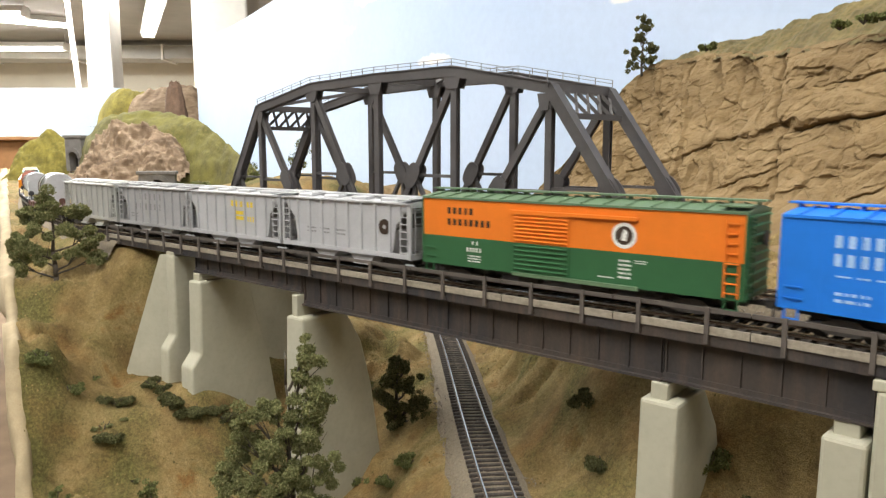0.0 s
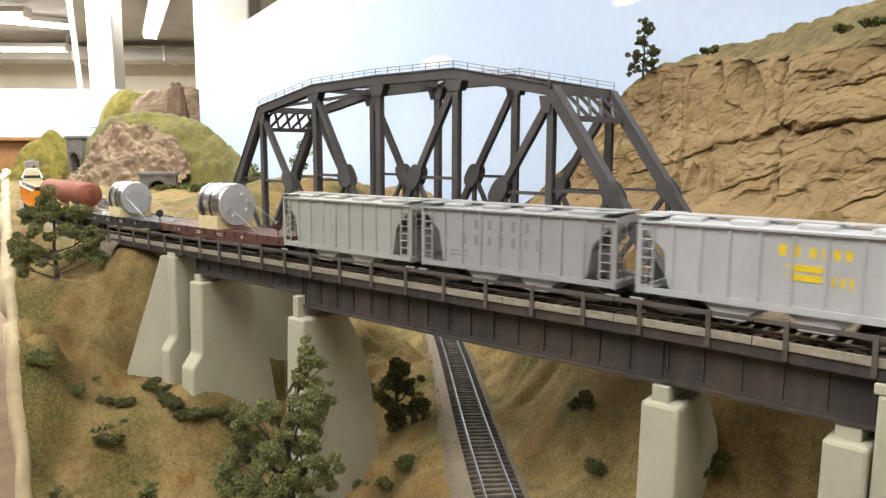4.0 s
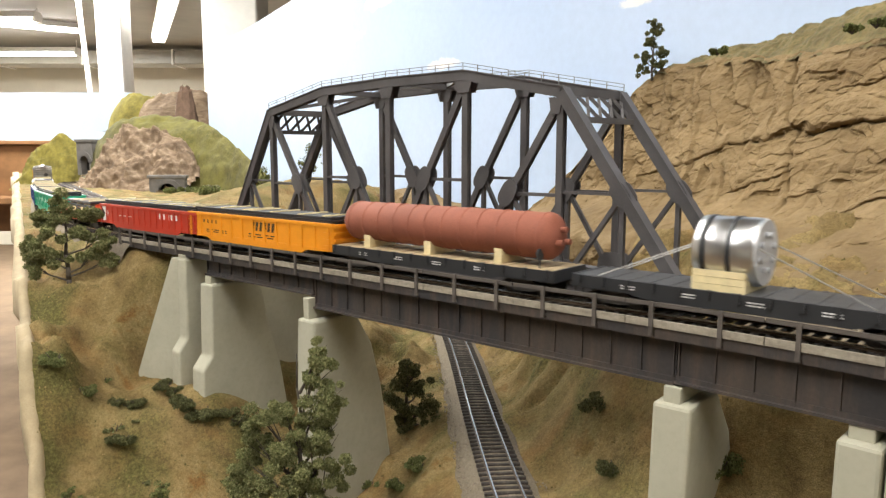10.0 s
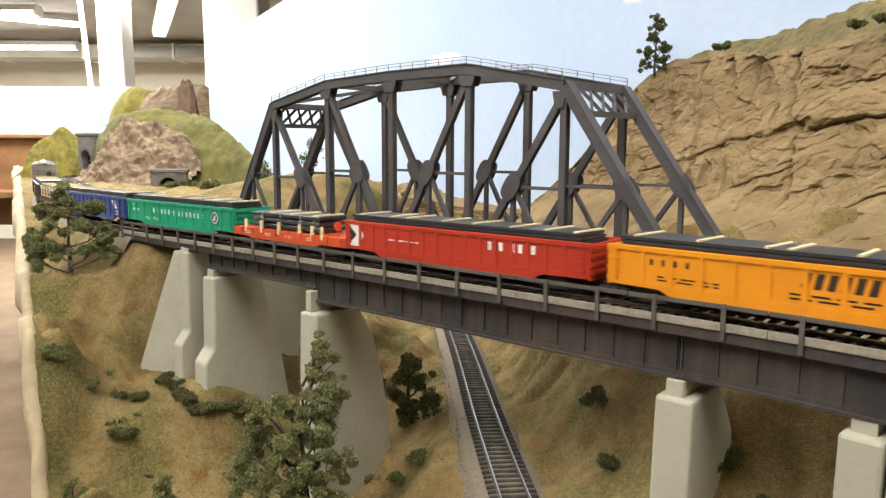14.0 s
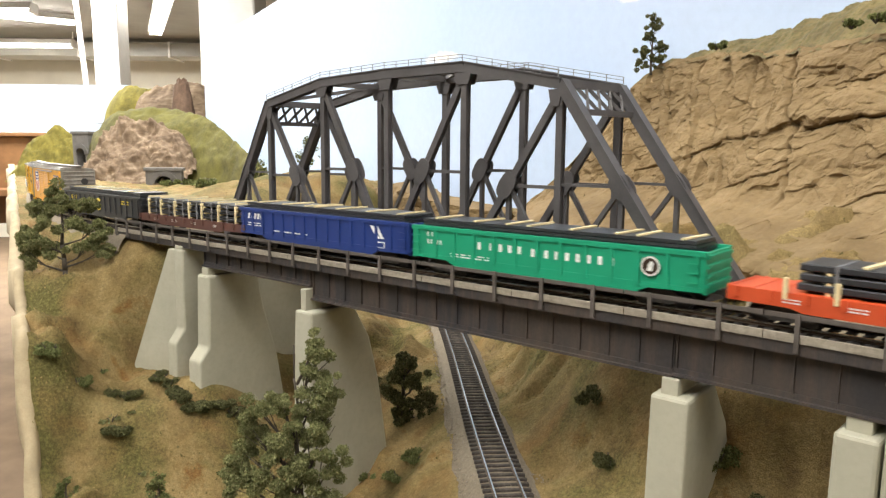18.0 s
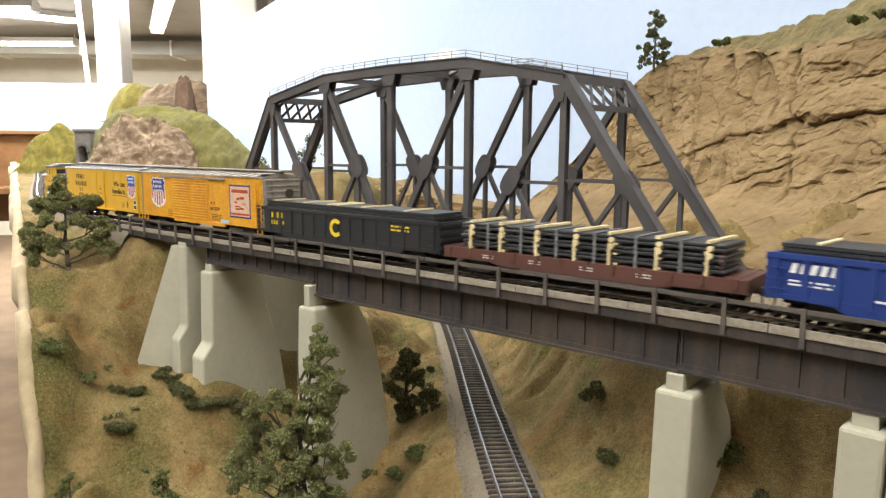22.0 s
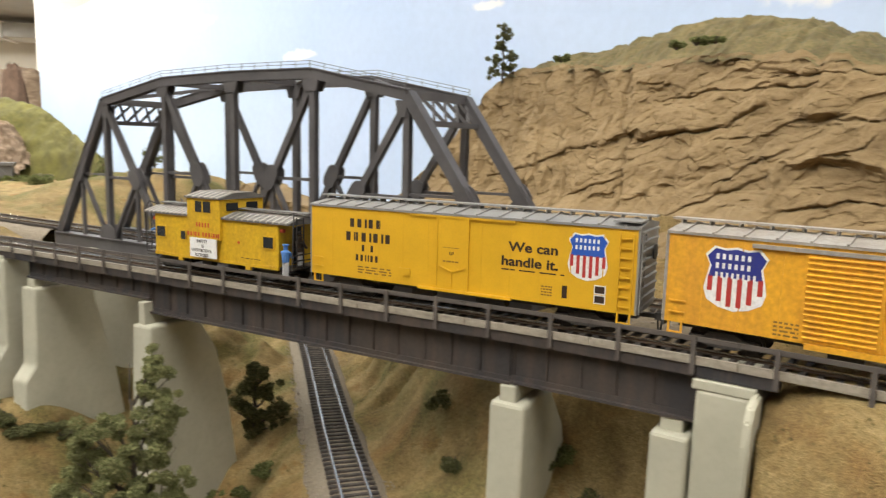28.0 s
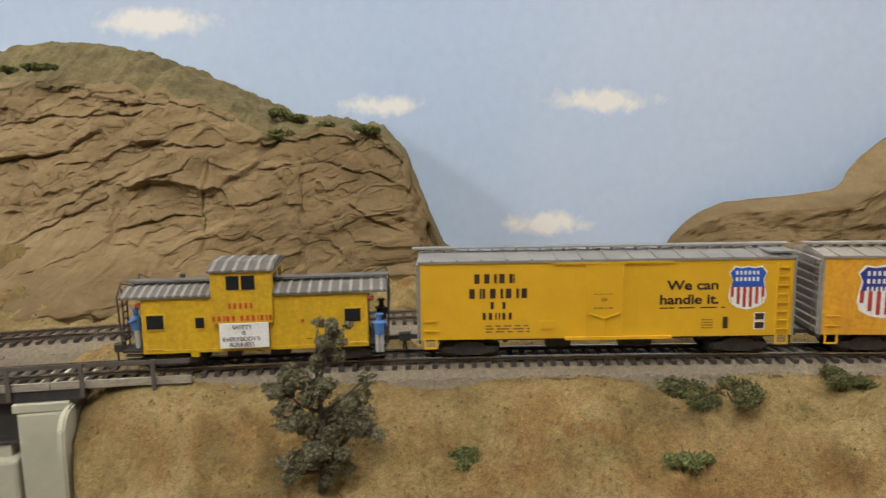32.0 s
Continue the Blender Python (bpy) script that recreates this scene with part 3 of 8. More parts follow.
def ground():
    na, nr = 460, 330
    az = np.radians(np.linspace(RIM, 150, na))
    facing = BD_B.x * np.sin(az) + BD_B.y * np.cos(az)
    far = np.where(facing > 0.05, (BD_O.dot(BD_B) + BACK + 0.03) / np.maximum(facing, 0.05), 3.0)
    past = np.clip((math.radians(-17.5) - az) / math.radians(3.5), 0, 1)
    far = np.clip(far, 0.5, 3.0) * (1 - past) + 4.6 * past
    a = np.repeat(az[:, None], nr, 1)
    near = np.minimum(0.75, 0.8 * far)[:, None]
    u = np.linspace(0, 1, nr)[None, :]
    r = np.where(u < 0.72, 0.19 * (near / 0.19) ** (u / 0.72), near * (far[:, None] / near) ** ((u - 0.72) / 0.28))
    x, y = r * np.sin(a), r * np.cos(a)
    z = ground_base(x, y)
    z = np.clip(z, -0.34, 0.10)
    flat = np.full(x.shape, 9.0)
    for ln in (MAIN, UPPER, LOWER):
        for q in ln.q[::4]:
            flat = np.minimum(flat, np.hypot(x - q[0], y - q[1]))
    # the bank stops at the wing wall, with the gully beside it
    w, d, v = MAIN.off(3.4535, -0.026, 0), MAIN.way(3.4535), (-0.42, -0.907)
    behind = (x - w.x) * -d[1] + (y - w.y) * d[0] > 0
    side = np.where(behind, (x - w.x) * d[0] + (y - w.y) * d[1], (x - w.x) * -v[1] + (y - w.y) * v[0])
    reach = np.clip((0.13 + side) / 0.05, 0, 1) * (side < 0) * np.clip((np.hypot(x, y) - 0.2) / 0.03, 0, 1) * ((x - w.x) * -d[1] + (y - w.y) * d[0] < 0.06)
    z = np.where(reach > 0, np.minimum(z, z * (1 - reach) + reach * np.minimum(z, -0.135 - 0.2 * side)), z)
    # the bank is held up by the flared wing at the other end of the bridge
    a, b = MAIN.off(2.8955, -0.0095, 0), MAIN.off(2.8455, -0.0325, 0)
    e = (b - a).normalized()
    along, out = (x - a.x) * e.x + (y - a.y) * e.y, (x - a.x) * -e.y + (y - a.y) * e.x
    f = np.clip((out + 0.011) / 0.006, 0, 1) * np.clip((0.09 - out) / 0.04, 0, 1) * np.clip((along + 0.05) / 0.04, 0, 1) * np.clip(((b - a).length + 0.02 - along) / 0.02, 0, 1)
    z = np.where(f > 0, np.minimum(z, z * (1 - f) + f * np.minimum(z, -0.124)), z)
    # a hump with a gully beside it, below the flared wing
    z = z + 0.020 * np.exp(-((x + 0.232) / 0.040) ** 2 - ((y - 0.545) / 0.020) ** 2) - 0.014 * np.exp(-((x + 0.283) / 0.014) ** 2 - ((y - 0.520) / 0.040) ** 2) + 0.014 * np.exp(-((x + 0.193) / 0.030) ** 2 - ((y - 0.563) / 0.022) ** 2) + 0.012 * np.exp(-((x + 0.015) / 0.022) ** 2 - ((y - 0.475) / 0.030) ** 2)
    # the shelf behind the main line lies low before the sky board
    pa, pb = (x - BD_O.x) * BD_A.x + (y - BD_O.y) * BD_A.y, (x - BD_O.x) * BD_B.x + (y - BD_O.y) * BD_B.y
    shelf = np.clip((pa - 0.31) / 0.05, 0, 1) * np.clip((pb + 0.25) / 0.06, 0, 1)
    z = np.where(shelf > 0, np.minimum(z, z * (1 - shelf) - 0.016 * shelf), z)
    # low ground behind the truss bridge
    z = z - 0.034 * np.exp(-((x + 0.06) / 0.20) ** 4 - ((y - 0.98) / 0.21) ** 4) * np.clip((flat - 0.03) / 0.06, 0, 1)
    verts = []
    for i in range(na):
        for j in range(nr):
            px, py, pz, fl = x[i, j], y[i, j], z[i, j], flat[i, j]
            k = step01(0.016, 0.06, fl) * (0.25 + 0.75 * step01(0.05, 0.13, math.hypot(px + 0.20, py - 0.585))) * (1 - 0.85 * shelf[i, j]) * (1 - 0.7 * step01(0.72, 1.0, py))
            rough = 0.026 * k * wob(px, py, 0.0, 15, 3) + 0.0095 * k * wob(px, py, 3.0, 46, 4) + 0.0011 * step01(0.012, 0.02, fl) * wob(px, py, 7.0, 260, 2)
            verts.append((px, py, pz + rough))
    ob = sheet("ground", verts, na, nr, M["ground"])
    return tagged(ob, "tan and green scenic ground with dry grass slopes and a valley", "ground", kind="structure"), verts[:nr]


land, rim_line = ground()


def ground_z(x, y):
    return float(np.clip(ground_base(x, y), -0.34, 0.10))


LAND = np.array([v.co[:] for v in land.data.vertices])


def ground_top(x, y):
    """The height of the finished ground, with its humps and cuts."""
    return float(LAND[np.argmin((LAND[:, 0] - x) ** 2 + (LAND[:, 1] - y) ** 2), 2])


def rim():
    """The bare plaster edge of the scenery along the aisle, with the board below it."""
    bm = bmesh.new()
    rows = []
    for k, p in enumerate(rim_line[::3]):
        p = Vector(p)
        d = Vector((math.sin(radians(RIM)), math.cos(radians(RIM)), 0))
        side = Vector((-d.y, d.x, 0))
        r = p.length
        w = 0.0050 * (1 + 0.9 * wob(p.x, p.y, 1, 24, 3)) * (0.6 + r)
        up = 0.005 + 0.005 * wob(p.x, p.y, 5, 22, 3)
        rows.append([bm.verts.new(q) for q in (p - side * 0.004 + Vector((0, 0, -0.004)), p + Vector((0, 0, up)), p + side * w + Vector((0, 0, up * 0.4)), p + side * (w * 1.1) + Vector((0, 0, -0.03)), p + side * 0.002 + Vector((0, 0, -0.05)))])
    for a, b in zip(rows, rows[1:]):
        for j in range(5):
            bm.faces.new((a[j], a[(j + 1) % 5], b[(j + 1) % 5], b[j]))
    ob = part("scenery_rim", clean(bm), M["plaster"], smooth=True)
    tagged(ob, "rough cream plaster rim along the edge of the scenery", "rim", kind="structure")
    bm = bmesh.new()
    d = Vector((math.sin(radians(RIM)), math.cos(radians(RIM)), 0))
    side = Vector((-d.y, d.x, 0))
    a, b = d * 0.2 - side * 0.02, d * 4.6 - side * 0.02
    for p, q in ((a, b),):
        prism(bm, [(p.x, p.y), (q.x, q.y), (q.x - side.x * 0.012, q.y - side.y * 0.012), (p.x - side.x * 0.012, p.y - side.y * 0.012)], FLOOR + 0.3, -0.30, "z")
    tagged(part("fascia_board", clean(bm), M["wood"]), "brown fascia board under the layout edge", "board", kind="structure")


rim()


# ---- rock cliff ----
CREST = [(-0.62, -0.02), (-0.45, -0.010), (-0.405, 0.004), (-0.382, 0.022), (-0.368, 0.048), (-0.335, 0.084), (-0.318, 0.114), (-0.300, 0.157), (-0.275, 0.178), (-0.19, 0.180), (-0.10, 0.171), (-0.02, 0.172), (0.06, 0.168), (0.11, 0.160), (0.17, 0.138), (0.20, 0.118), (0.25, 0.125), (0.300, 0.120), (0.331, 0.098), (0.347, 0.04), (0.359, 0.0), (0.376, -0.02)]
HUMP = [(-0.62, 0.004), (-0.30, 0.004), (-0.24, 0.008), (-0.16, 0.020), (-0.10, 0.036), (-0.04, 0.046), (0.04, 0.040), (0.09, 0.029), (0.15, 0.021), (0.20, 0.024), (0.24, 0.013), (0.28, 0.008), (0.36, 0.002)]
FOOT = [(-0.62, 0.04), (-0.45, 0.00), (-0.30, -0.03), (-0.142, -0.065), (0.0, -0.105), (0.10, -0.125), (0.20, -0.118), (0.268, -0.098), (0.328, -0.06), (0.358, -0.01), (0.370, 0.04), (0.376, 0.09)]
# open joints in the rock: from, to, width, depth; what lies above stands proud
CRACKS = [(-0.096, 0.178, -0.083, 0.132, 0.0034, 0.009), (-0.083, 0.132, -0.058, 0.094, 0.0036, 0.010), (-0.058, 0.094, -0.041, 0.030, 0.0036, 0.009), (-0.053, 0.094, 0.033, 0.108, 0.0034, 0.011), (0.033, 0.108, 0.058, 0.126, 0.0026, 0.008),
          (-0.043, 0.131, 0.026, 0.137, 0.0018, 0.006), (0.026, 0.137, 0.098, 0.140, 0.0018, 0.006), (0.057, 0.151, 0.112, 0.147, 0.0016, 0.006), (0.112, 0.147, 0.165, 0.145, 0.0016, 0.005), (0.159, 0.100, 0.156, 0.065, 0.0026, 0.006), (0.156, 0.065, 0.160, 0.025, 0.0026, 0.006),
          (0.112, 0.112, 0.170, 0.108, 0.0018, 0.006), (-0.008, 0.029, 0.047, 0.052, 0.0022, 0.007), (0.047, 0.052, 0.080, 0.073, 0.0020, 0.006), (0.043, 0.063, 0.090, 0.089, 0.0018, 0.006), (0.092, 0.045, 0.158, 0.058, 0.0020, 0.007), (0.195, 0.091, 0.226, 0.092, 0.0018, 0.006),
          (0.185, 0.059, 0.214, 0.068, 0.0018, 0.006), (0.122, 0.083, 0.146, 0.098, 0.0016, 0.005), (-0.139, 0.163, -0.116, 0.112, 0.0024, 0.005), (-0.126, 0.086, -0.088, 0.091, 0.0036, 0.009), (-0.172, 0.067, -0.121, 0.085, 0.0022, 0.007), (-0.211, 0.175, -0.180, 0.116, 0.0024, 0.005),
          (-0.246, 0.166, -0.205, 0.094, 0.0024, 0.005), (-0.100, 0.043, -0.047, 0.066, 0.0020, 0.006), (-0.235, 0.055, -0.175, 0.066, 0.0022, 0.006), (0.230, 0.102, 0.234, 0.045, 0.0024, 0.006), (0.252, 0.095, 0.310, 0.075, 0.0020, 0.006), (0.27, 0.060, 0.30, 0.035, 0.0022, 0.006)]


def facets(u, w, seed, steep):
    """Tilted faces that meet along worn edges; returns the height and how near the edge is."""
    d, q = noise.voronoi(Vector((u, w, seed)), distance_metric="DISTANCE")
    h = []
    for p in q[:2]:
        a, b, c = noise.cell(p * 3.7), noise.cell(p * 9.1 + Vector((3, 1, 2))) - 0.5, noise.cell(p * 7.7 + Vector((1, 5, 3)))
        h.append(a + steep * (b * (u - p.x) - c * (w - p.y)))
    gap = d[1] - d[0]
    f = 0.5 * max(0.0, 1 - gap / 0.11)
    return h[0] * (1 - f) + h[1] * f, gap


def rock_relief(a, z, joints=()):
    """Broad weathered faces between dipping beds and steep joints, with thin open cracks."""
    t = radians(14)
    flute = step01(-0.05, -0.11, a)
    u, w = a * math.cos(t) + z * math.sin(t), z * math.cos(t) - a * math.sin(t)
    u2 = u + 0.010 * wob(a, z, 2.0, 16, 3) + 0.0022 * wob(a, z, 12.0, 80, 2)
    w2 = w + 0.008 * wob(a, z, 6.0, 15, 3) + 0.0022 * wob(a, z, 8.0, 80, 2)
    b1, g1 = facets(u2 * 13, w2 * 27, 0.3, 0.9)
    m1, g2 = facets(u2 * 34 + 5, w2 * 64, 1.7, 0.9)
    out = (0.0056 * b1 + 0.0024 * m1) * (1 - 0.8 * flute)
    out -= (0.0022 * math.exp(-g1 / 0.05) + 0.0010 * math.exp(-g2 / 0.06)) * (1 - 0.7 * flute)
    if flute > 0:
        ur = a * math.cos(0.36) + z * math.sin(0.36) + 0.006 * wob(a, z, 2.0, 26, 3)
        wr = z + 0.004 * wob(a, z, 4.0, 40, 2)
        b2, g3 = facets(ur * 34, wr * 13, 4.3, 1.0)
        m2, g4 = facets(ur * 78, wr * 34, 6.1, 1.0)
        out += flute * (0.0062 * b2 + 0.0030 * m2 - 0.0016 * math.exp(-g3 / 0.06) - 0.0008 * math.exp(-g4 / 0.07))
    s1, g5 = facets(u2 * 90 + 2, w2 * 150, 9.9, 0.8)
    out += 0.0011 * s1 + 0.0042 * wob(a, z, 1.0, 22, 3) + 0.0013 * wob(a, z, 5.0, 120, 4)
    wa, wz = a + 0.004 * wob(a, z, 3.0, 60, 2), z + 0.004 * wob(a, z, 9.0, 55, 3)
    for a0, z0, a1, z1, width, depth in joints:
        da, dz = a1 - a0, z1 - z0
        ln2 = da * da + dz * dz
        k = ((wa - a0) * da + (wz - z0) * dz) / ln2
        if -0.1 < k < 1.1:
            off = ((wz - z0) * da - (wa - a0) * dz) / math.sqrt(ln2)
            if abs(off) < 0.03:
                fade = step01(-0.1, 0.15, k) * step01(1.1, 0.85, k)
                out -= 0.55 * depth * fade * math.exp(-(off / (0.70 * width)) ** 2 * 2.0)
                if off > 0 and abs(da) > abs(dz):
                    out += depth * 0.30 * fade * math.exp(-off / 0.010)
    return out


def cliff():
    nu, nv = 660, 250
    ca, cz = np.array(CREST).T
    fa, fb = np.array(FOOT).T
    verts = []
    edge = []
    for i in range(nu):
        a0 = -0.50 + (0.376 + 0.50) * (i / (nu - 1)) ** 0.95
        foot = float(np.interp(a0, fa, fb))
        top = float(np.interp(a0, ca, cz)) + 0.004 * wob(a0, 1.0, 0.0, 60, 3)
        turn = step01(0.280, 0.376, a0)
        toe = 0.085 * step01(-0.42, -0.30, a0) * step01(0.20, 0.05, a0)
        near = [c for c in CRACKS if min(c[0], c[2]) - 0.035 < a0 < max(c[0], c[2]) + 0.035]
        for j in range(nv):
            t = j / (nv - 1)
            z = -0.03 + (top + 0.03) * t
            lean = (0.60 - 0.2 * turn) * max(0.0, z) * (0.75 + 0.35 * t)
            r = rock_relief(a0 + (foot + lean) * turn, z, near) * (1 - 0.6 * step01(0.95, 1.0, t))
            b = foot + lean - r * (1 - 0.55 * turn) - toe * step01(0.050, -0.006, z) ** 1.4
            aa = a0 + r * turn * 0.9 - lean * 0.35 * turn
            verts.append(wall_at(aa, min(b, BACK - 0.004), z + 0.002 * wob(a0, z, 9, 30, 2)))
            if j == nv - 1:
                edge.append((aa, min(b, BACK - 0.006), z))
    ob = sheet("rock_cliff", verts, nu, nv, M["cliff"])
    for p in ob.data.polygons:
        p.use_smooth = False
    tagged(ob, "tall tan plaster rock cliff with bedded cracks and ledges", "cliff", kind="structure")
    verts = []
    n2 = 40
    ha, hz = np.array(HUMP).T
    for i, (a, b, z) in enumerate(edge):
        over = float(np.interp(a, ha, hz))
        for j in range(n2):
            t = j / (n2 - 1)
            bb = b + 0.004 - 0.010 * step01(0.08, 0, t) + (BACK - b + 0.01) * t
            h = over * math.sin(min(1.0, t * 1.6) * math.pi / 2) - 0.006 * step01(0.1, 0, t)
            verts.append(wall_at(a, bb, z + h + 0.0045 * wob(a, bb, 4, 40, 3) * min(1, t * 5) + 0.0016 * wob(a, bb, 5, 200, 3)))
    ob = sheet("grassy_cliff_top", verts, len(edge), n2, M["cliff_grass"])
    tagged(ob, "dry olive grass slope on top of the rock cliff", "hillside", kind="structure")


M["cliff_grass"] = paint("dry_olive_grass", (0.165, 0.125, 0.052), 0.95, 0.5, 46, (0.070, 0.074, 0.022), 0.8, 0, 1.0, 300)
cliff()


def rock_sheet(name, a0, a1, crest, foot_b, label, lean=0.5, nu=150, nv=80, seed=3.0):
    """A smaller rock outcrop against the backdrop."""
    ca, cz = np.array(crest).T
    verts = []
    for i in range(nu):
        a = a0 + (a1 - a0) * i / (nu - 1)
        top = float(np.interp(a, ca, cz))
        bulge = math.sin(math.pi * i / (nu - 1)) ** 0.5
        for j in range(nv):
            t = j / (nv - 1)
            z = -0.03 + (top + 0.03) * t
            r = rock_relief(a + seed, z + seed) * 0.8
            b = BACK - (BACK - foot_b) * bulge + lean * max(0, z) + (BACK - foot_b) * 0.5 * step01(0.86, 1.0, t) * bulge - r
            verts.append(wall_at(a, min(b, BACK - 0.003), z))
    ob = sheet(name, verts, nu, nv, M["cliff"])
    for p in ob.data.polygons:
        p.use_smooth = False
    return tagged(ob, label, "rock outcrop", kind="structure")


rock_sheet("rock_outcrop", 0.605, 1.37, [(0.605, -0.02), (0.614, 0.002), (0.625, 0.016), (0.642, 0.030), (0.672, 0.041), (0.735, 0.047), (0.781, 0.053), (0.798, 0.066), (0.818, 0.088), (0.86, 0.118), (0.97, 0.14), (1.27, 0.05), (1.37, 0.0)], 0.01, "tan plaster rock outcrop in front of the sky backdrop", 0.30, seed=3.0)
rock_sheet("low_rock_hill", -0.95, -0.44, [(-0.95, 0.0), (-0.86, 0.014), (-0.78, 0.026), (-0.72, 0.017), (-0.66, 0.004), (-0.58, -0.004), (-0.44, -0.012)], 0.02, "low brown rocky hill behind the truss bridge", seed=8.0)

# ---- truss bridge ----
M["wire"] = paint("pale_handrail_wire", (0.15, 0.148, 0.155), 0.5, 0.1, 60)
T_R = Vector((0.0768, 0.4450, 0))
T_D = Vector((0.7373, -0.6756, 0))
T_N = Vector((0.6756, 0.7373, 0))
PANEL, HIP, TOP, CHORD, T_W, SKEW = 0.0785, 0.1162, 0.1325, -0.008, 0.057, 0.155


def tr(k, w, z):
    """A place in the truss bridge: panels from the far end post, metres across from the near truss, height."""
    p = T_R + T_D * (PANEL * (k - 5) + SKEW * w) + T_N * w
    return Vector((p.x, p.y, z))


def gusset(bm, k, w, z, rw, rh, shape="round", along=None):
    """A plate in the plane of the truss: rounded, stretched along a member, or a trapezium under a chord."""
    if shape == "hang":
        pts = [(-1.25, 0.75), (-0.75, -1.0), (0.75, -1.0), (1.25, 0.75)]
    else:
        pts = [(math.copysign(abs(math.cos(t)) ** 0.75, math.cos(t)), math.copysign(abs(math.sin(t)) ** 0.75, math.sin(t))) for t in np.linspace(0, 2 * math.pi, 16, endpoint=False)]
    c, s = (math.cos(along), math.sin(along)) if along is not None else (1.0, 0.0)
    pts = [(x * rw * c - y * rh * s, x * rw * s + y * rh * c) for x, y in pts]
    n = len(pts)
    for side in (-0.0033, 0.0026):
        a = [bm.verts.new(tr(k + x / PANEL, w + side, z + y)) for x, y in pts]
        b = [bm.verts.new(tr(k + x / PANEL, w + side + 0.0007, z + y)) for x, y in pts]
        bm.faces.new(a[::-1])
        bm.faces.new(b)
        for i in range(n):
            bm.faces.new((a[i], a[(i + 1) % n], b[(i + 1) % n], b[i]))


def tbeam(bm, a, b, w, h):
    beam(bm, a, b, w, h, T_N)


def channel_member(a, b, w, h):
    """Two flanged faces with a web between them, in one rolled section."""
    bm = bmesh.new()
    a, b = Vector(a), Vector(b)
    d = (b - a).normalized()
    u = T_N.cross(d).normalized()
    sect = [(-0.50, -0.5), (-0.38, -0.5), (-0.38, -0.27), (0.38, -0.27), (0.38, -0.5), (0.50, -0.5), (0.50, 0.5), (0.38, 0.5), (0.38, 0.27), (-0.38, 0.27), (-0.38, 0.5), (-0.50, 0.5)]
    lo = [bm.verts.new(a + T_N * (x * w) + u * (y * h)) for x, y in sect]
    hi = [bm.verts.new(b + T_N * (x * w) + u * (y * h)) for x, y in sect]
    for k in range(12):
        bm.faces.new((lo[k], lo[(k + 1) % 12], hi[(k + 1) % 12], hi[k]))
    bm.faces.new(lo[::-1])
    bm.faces.new(hi)
    return clean(bm)


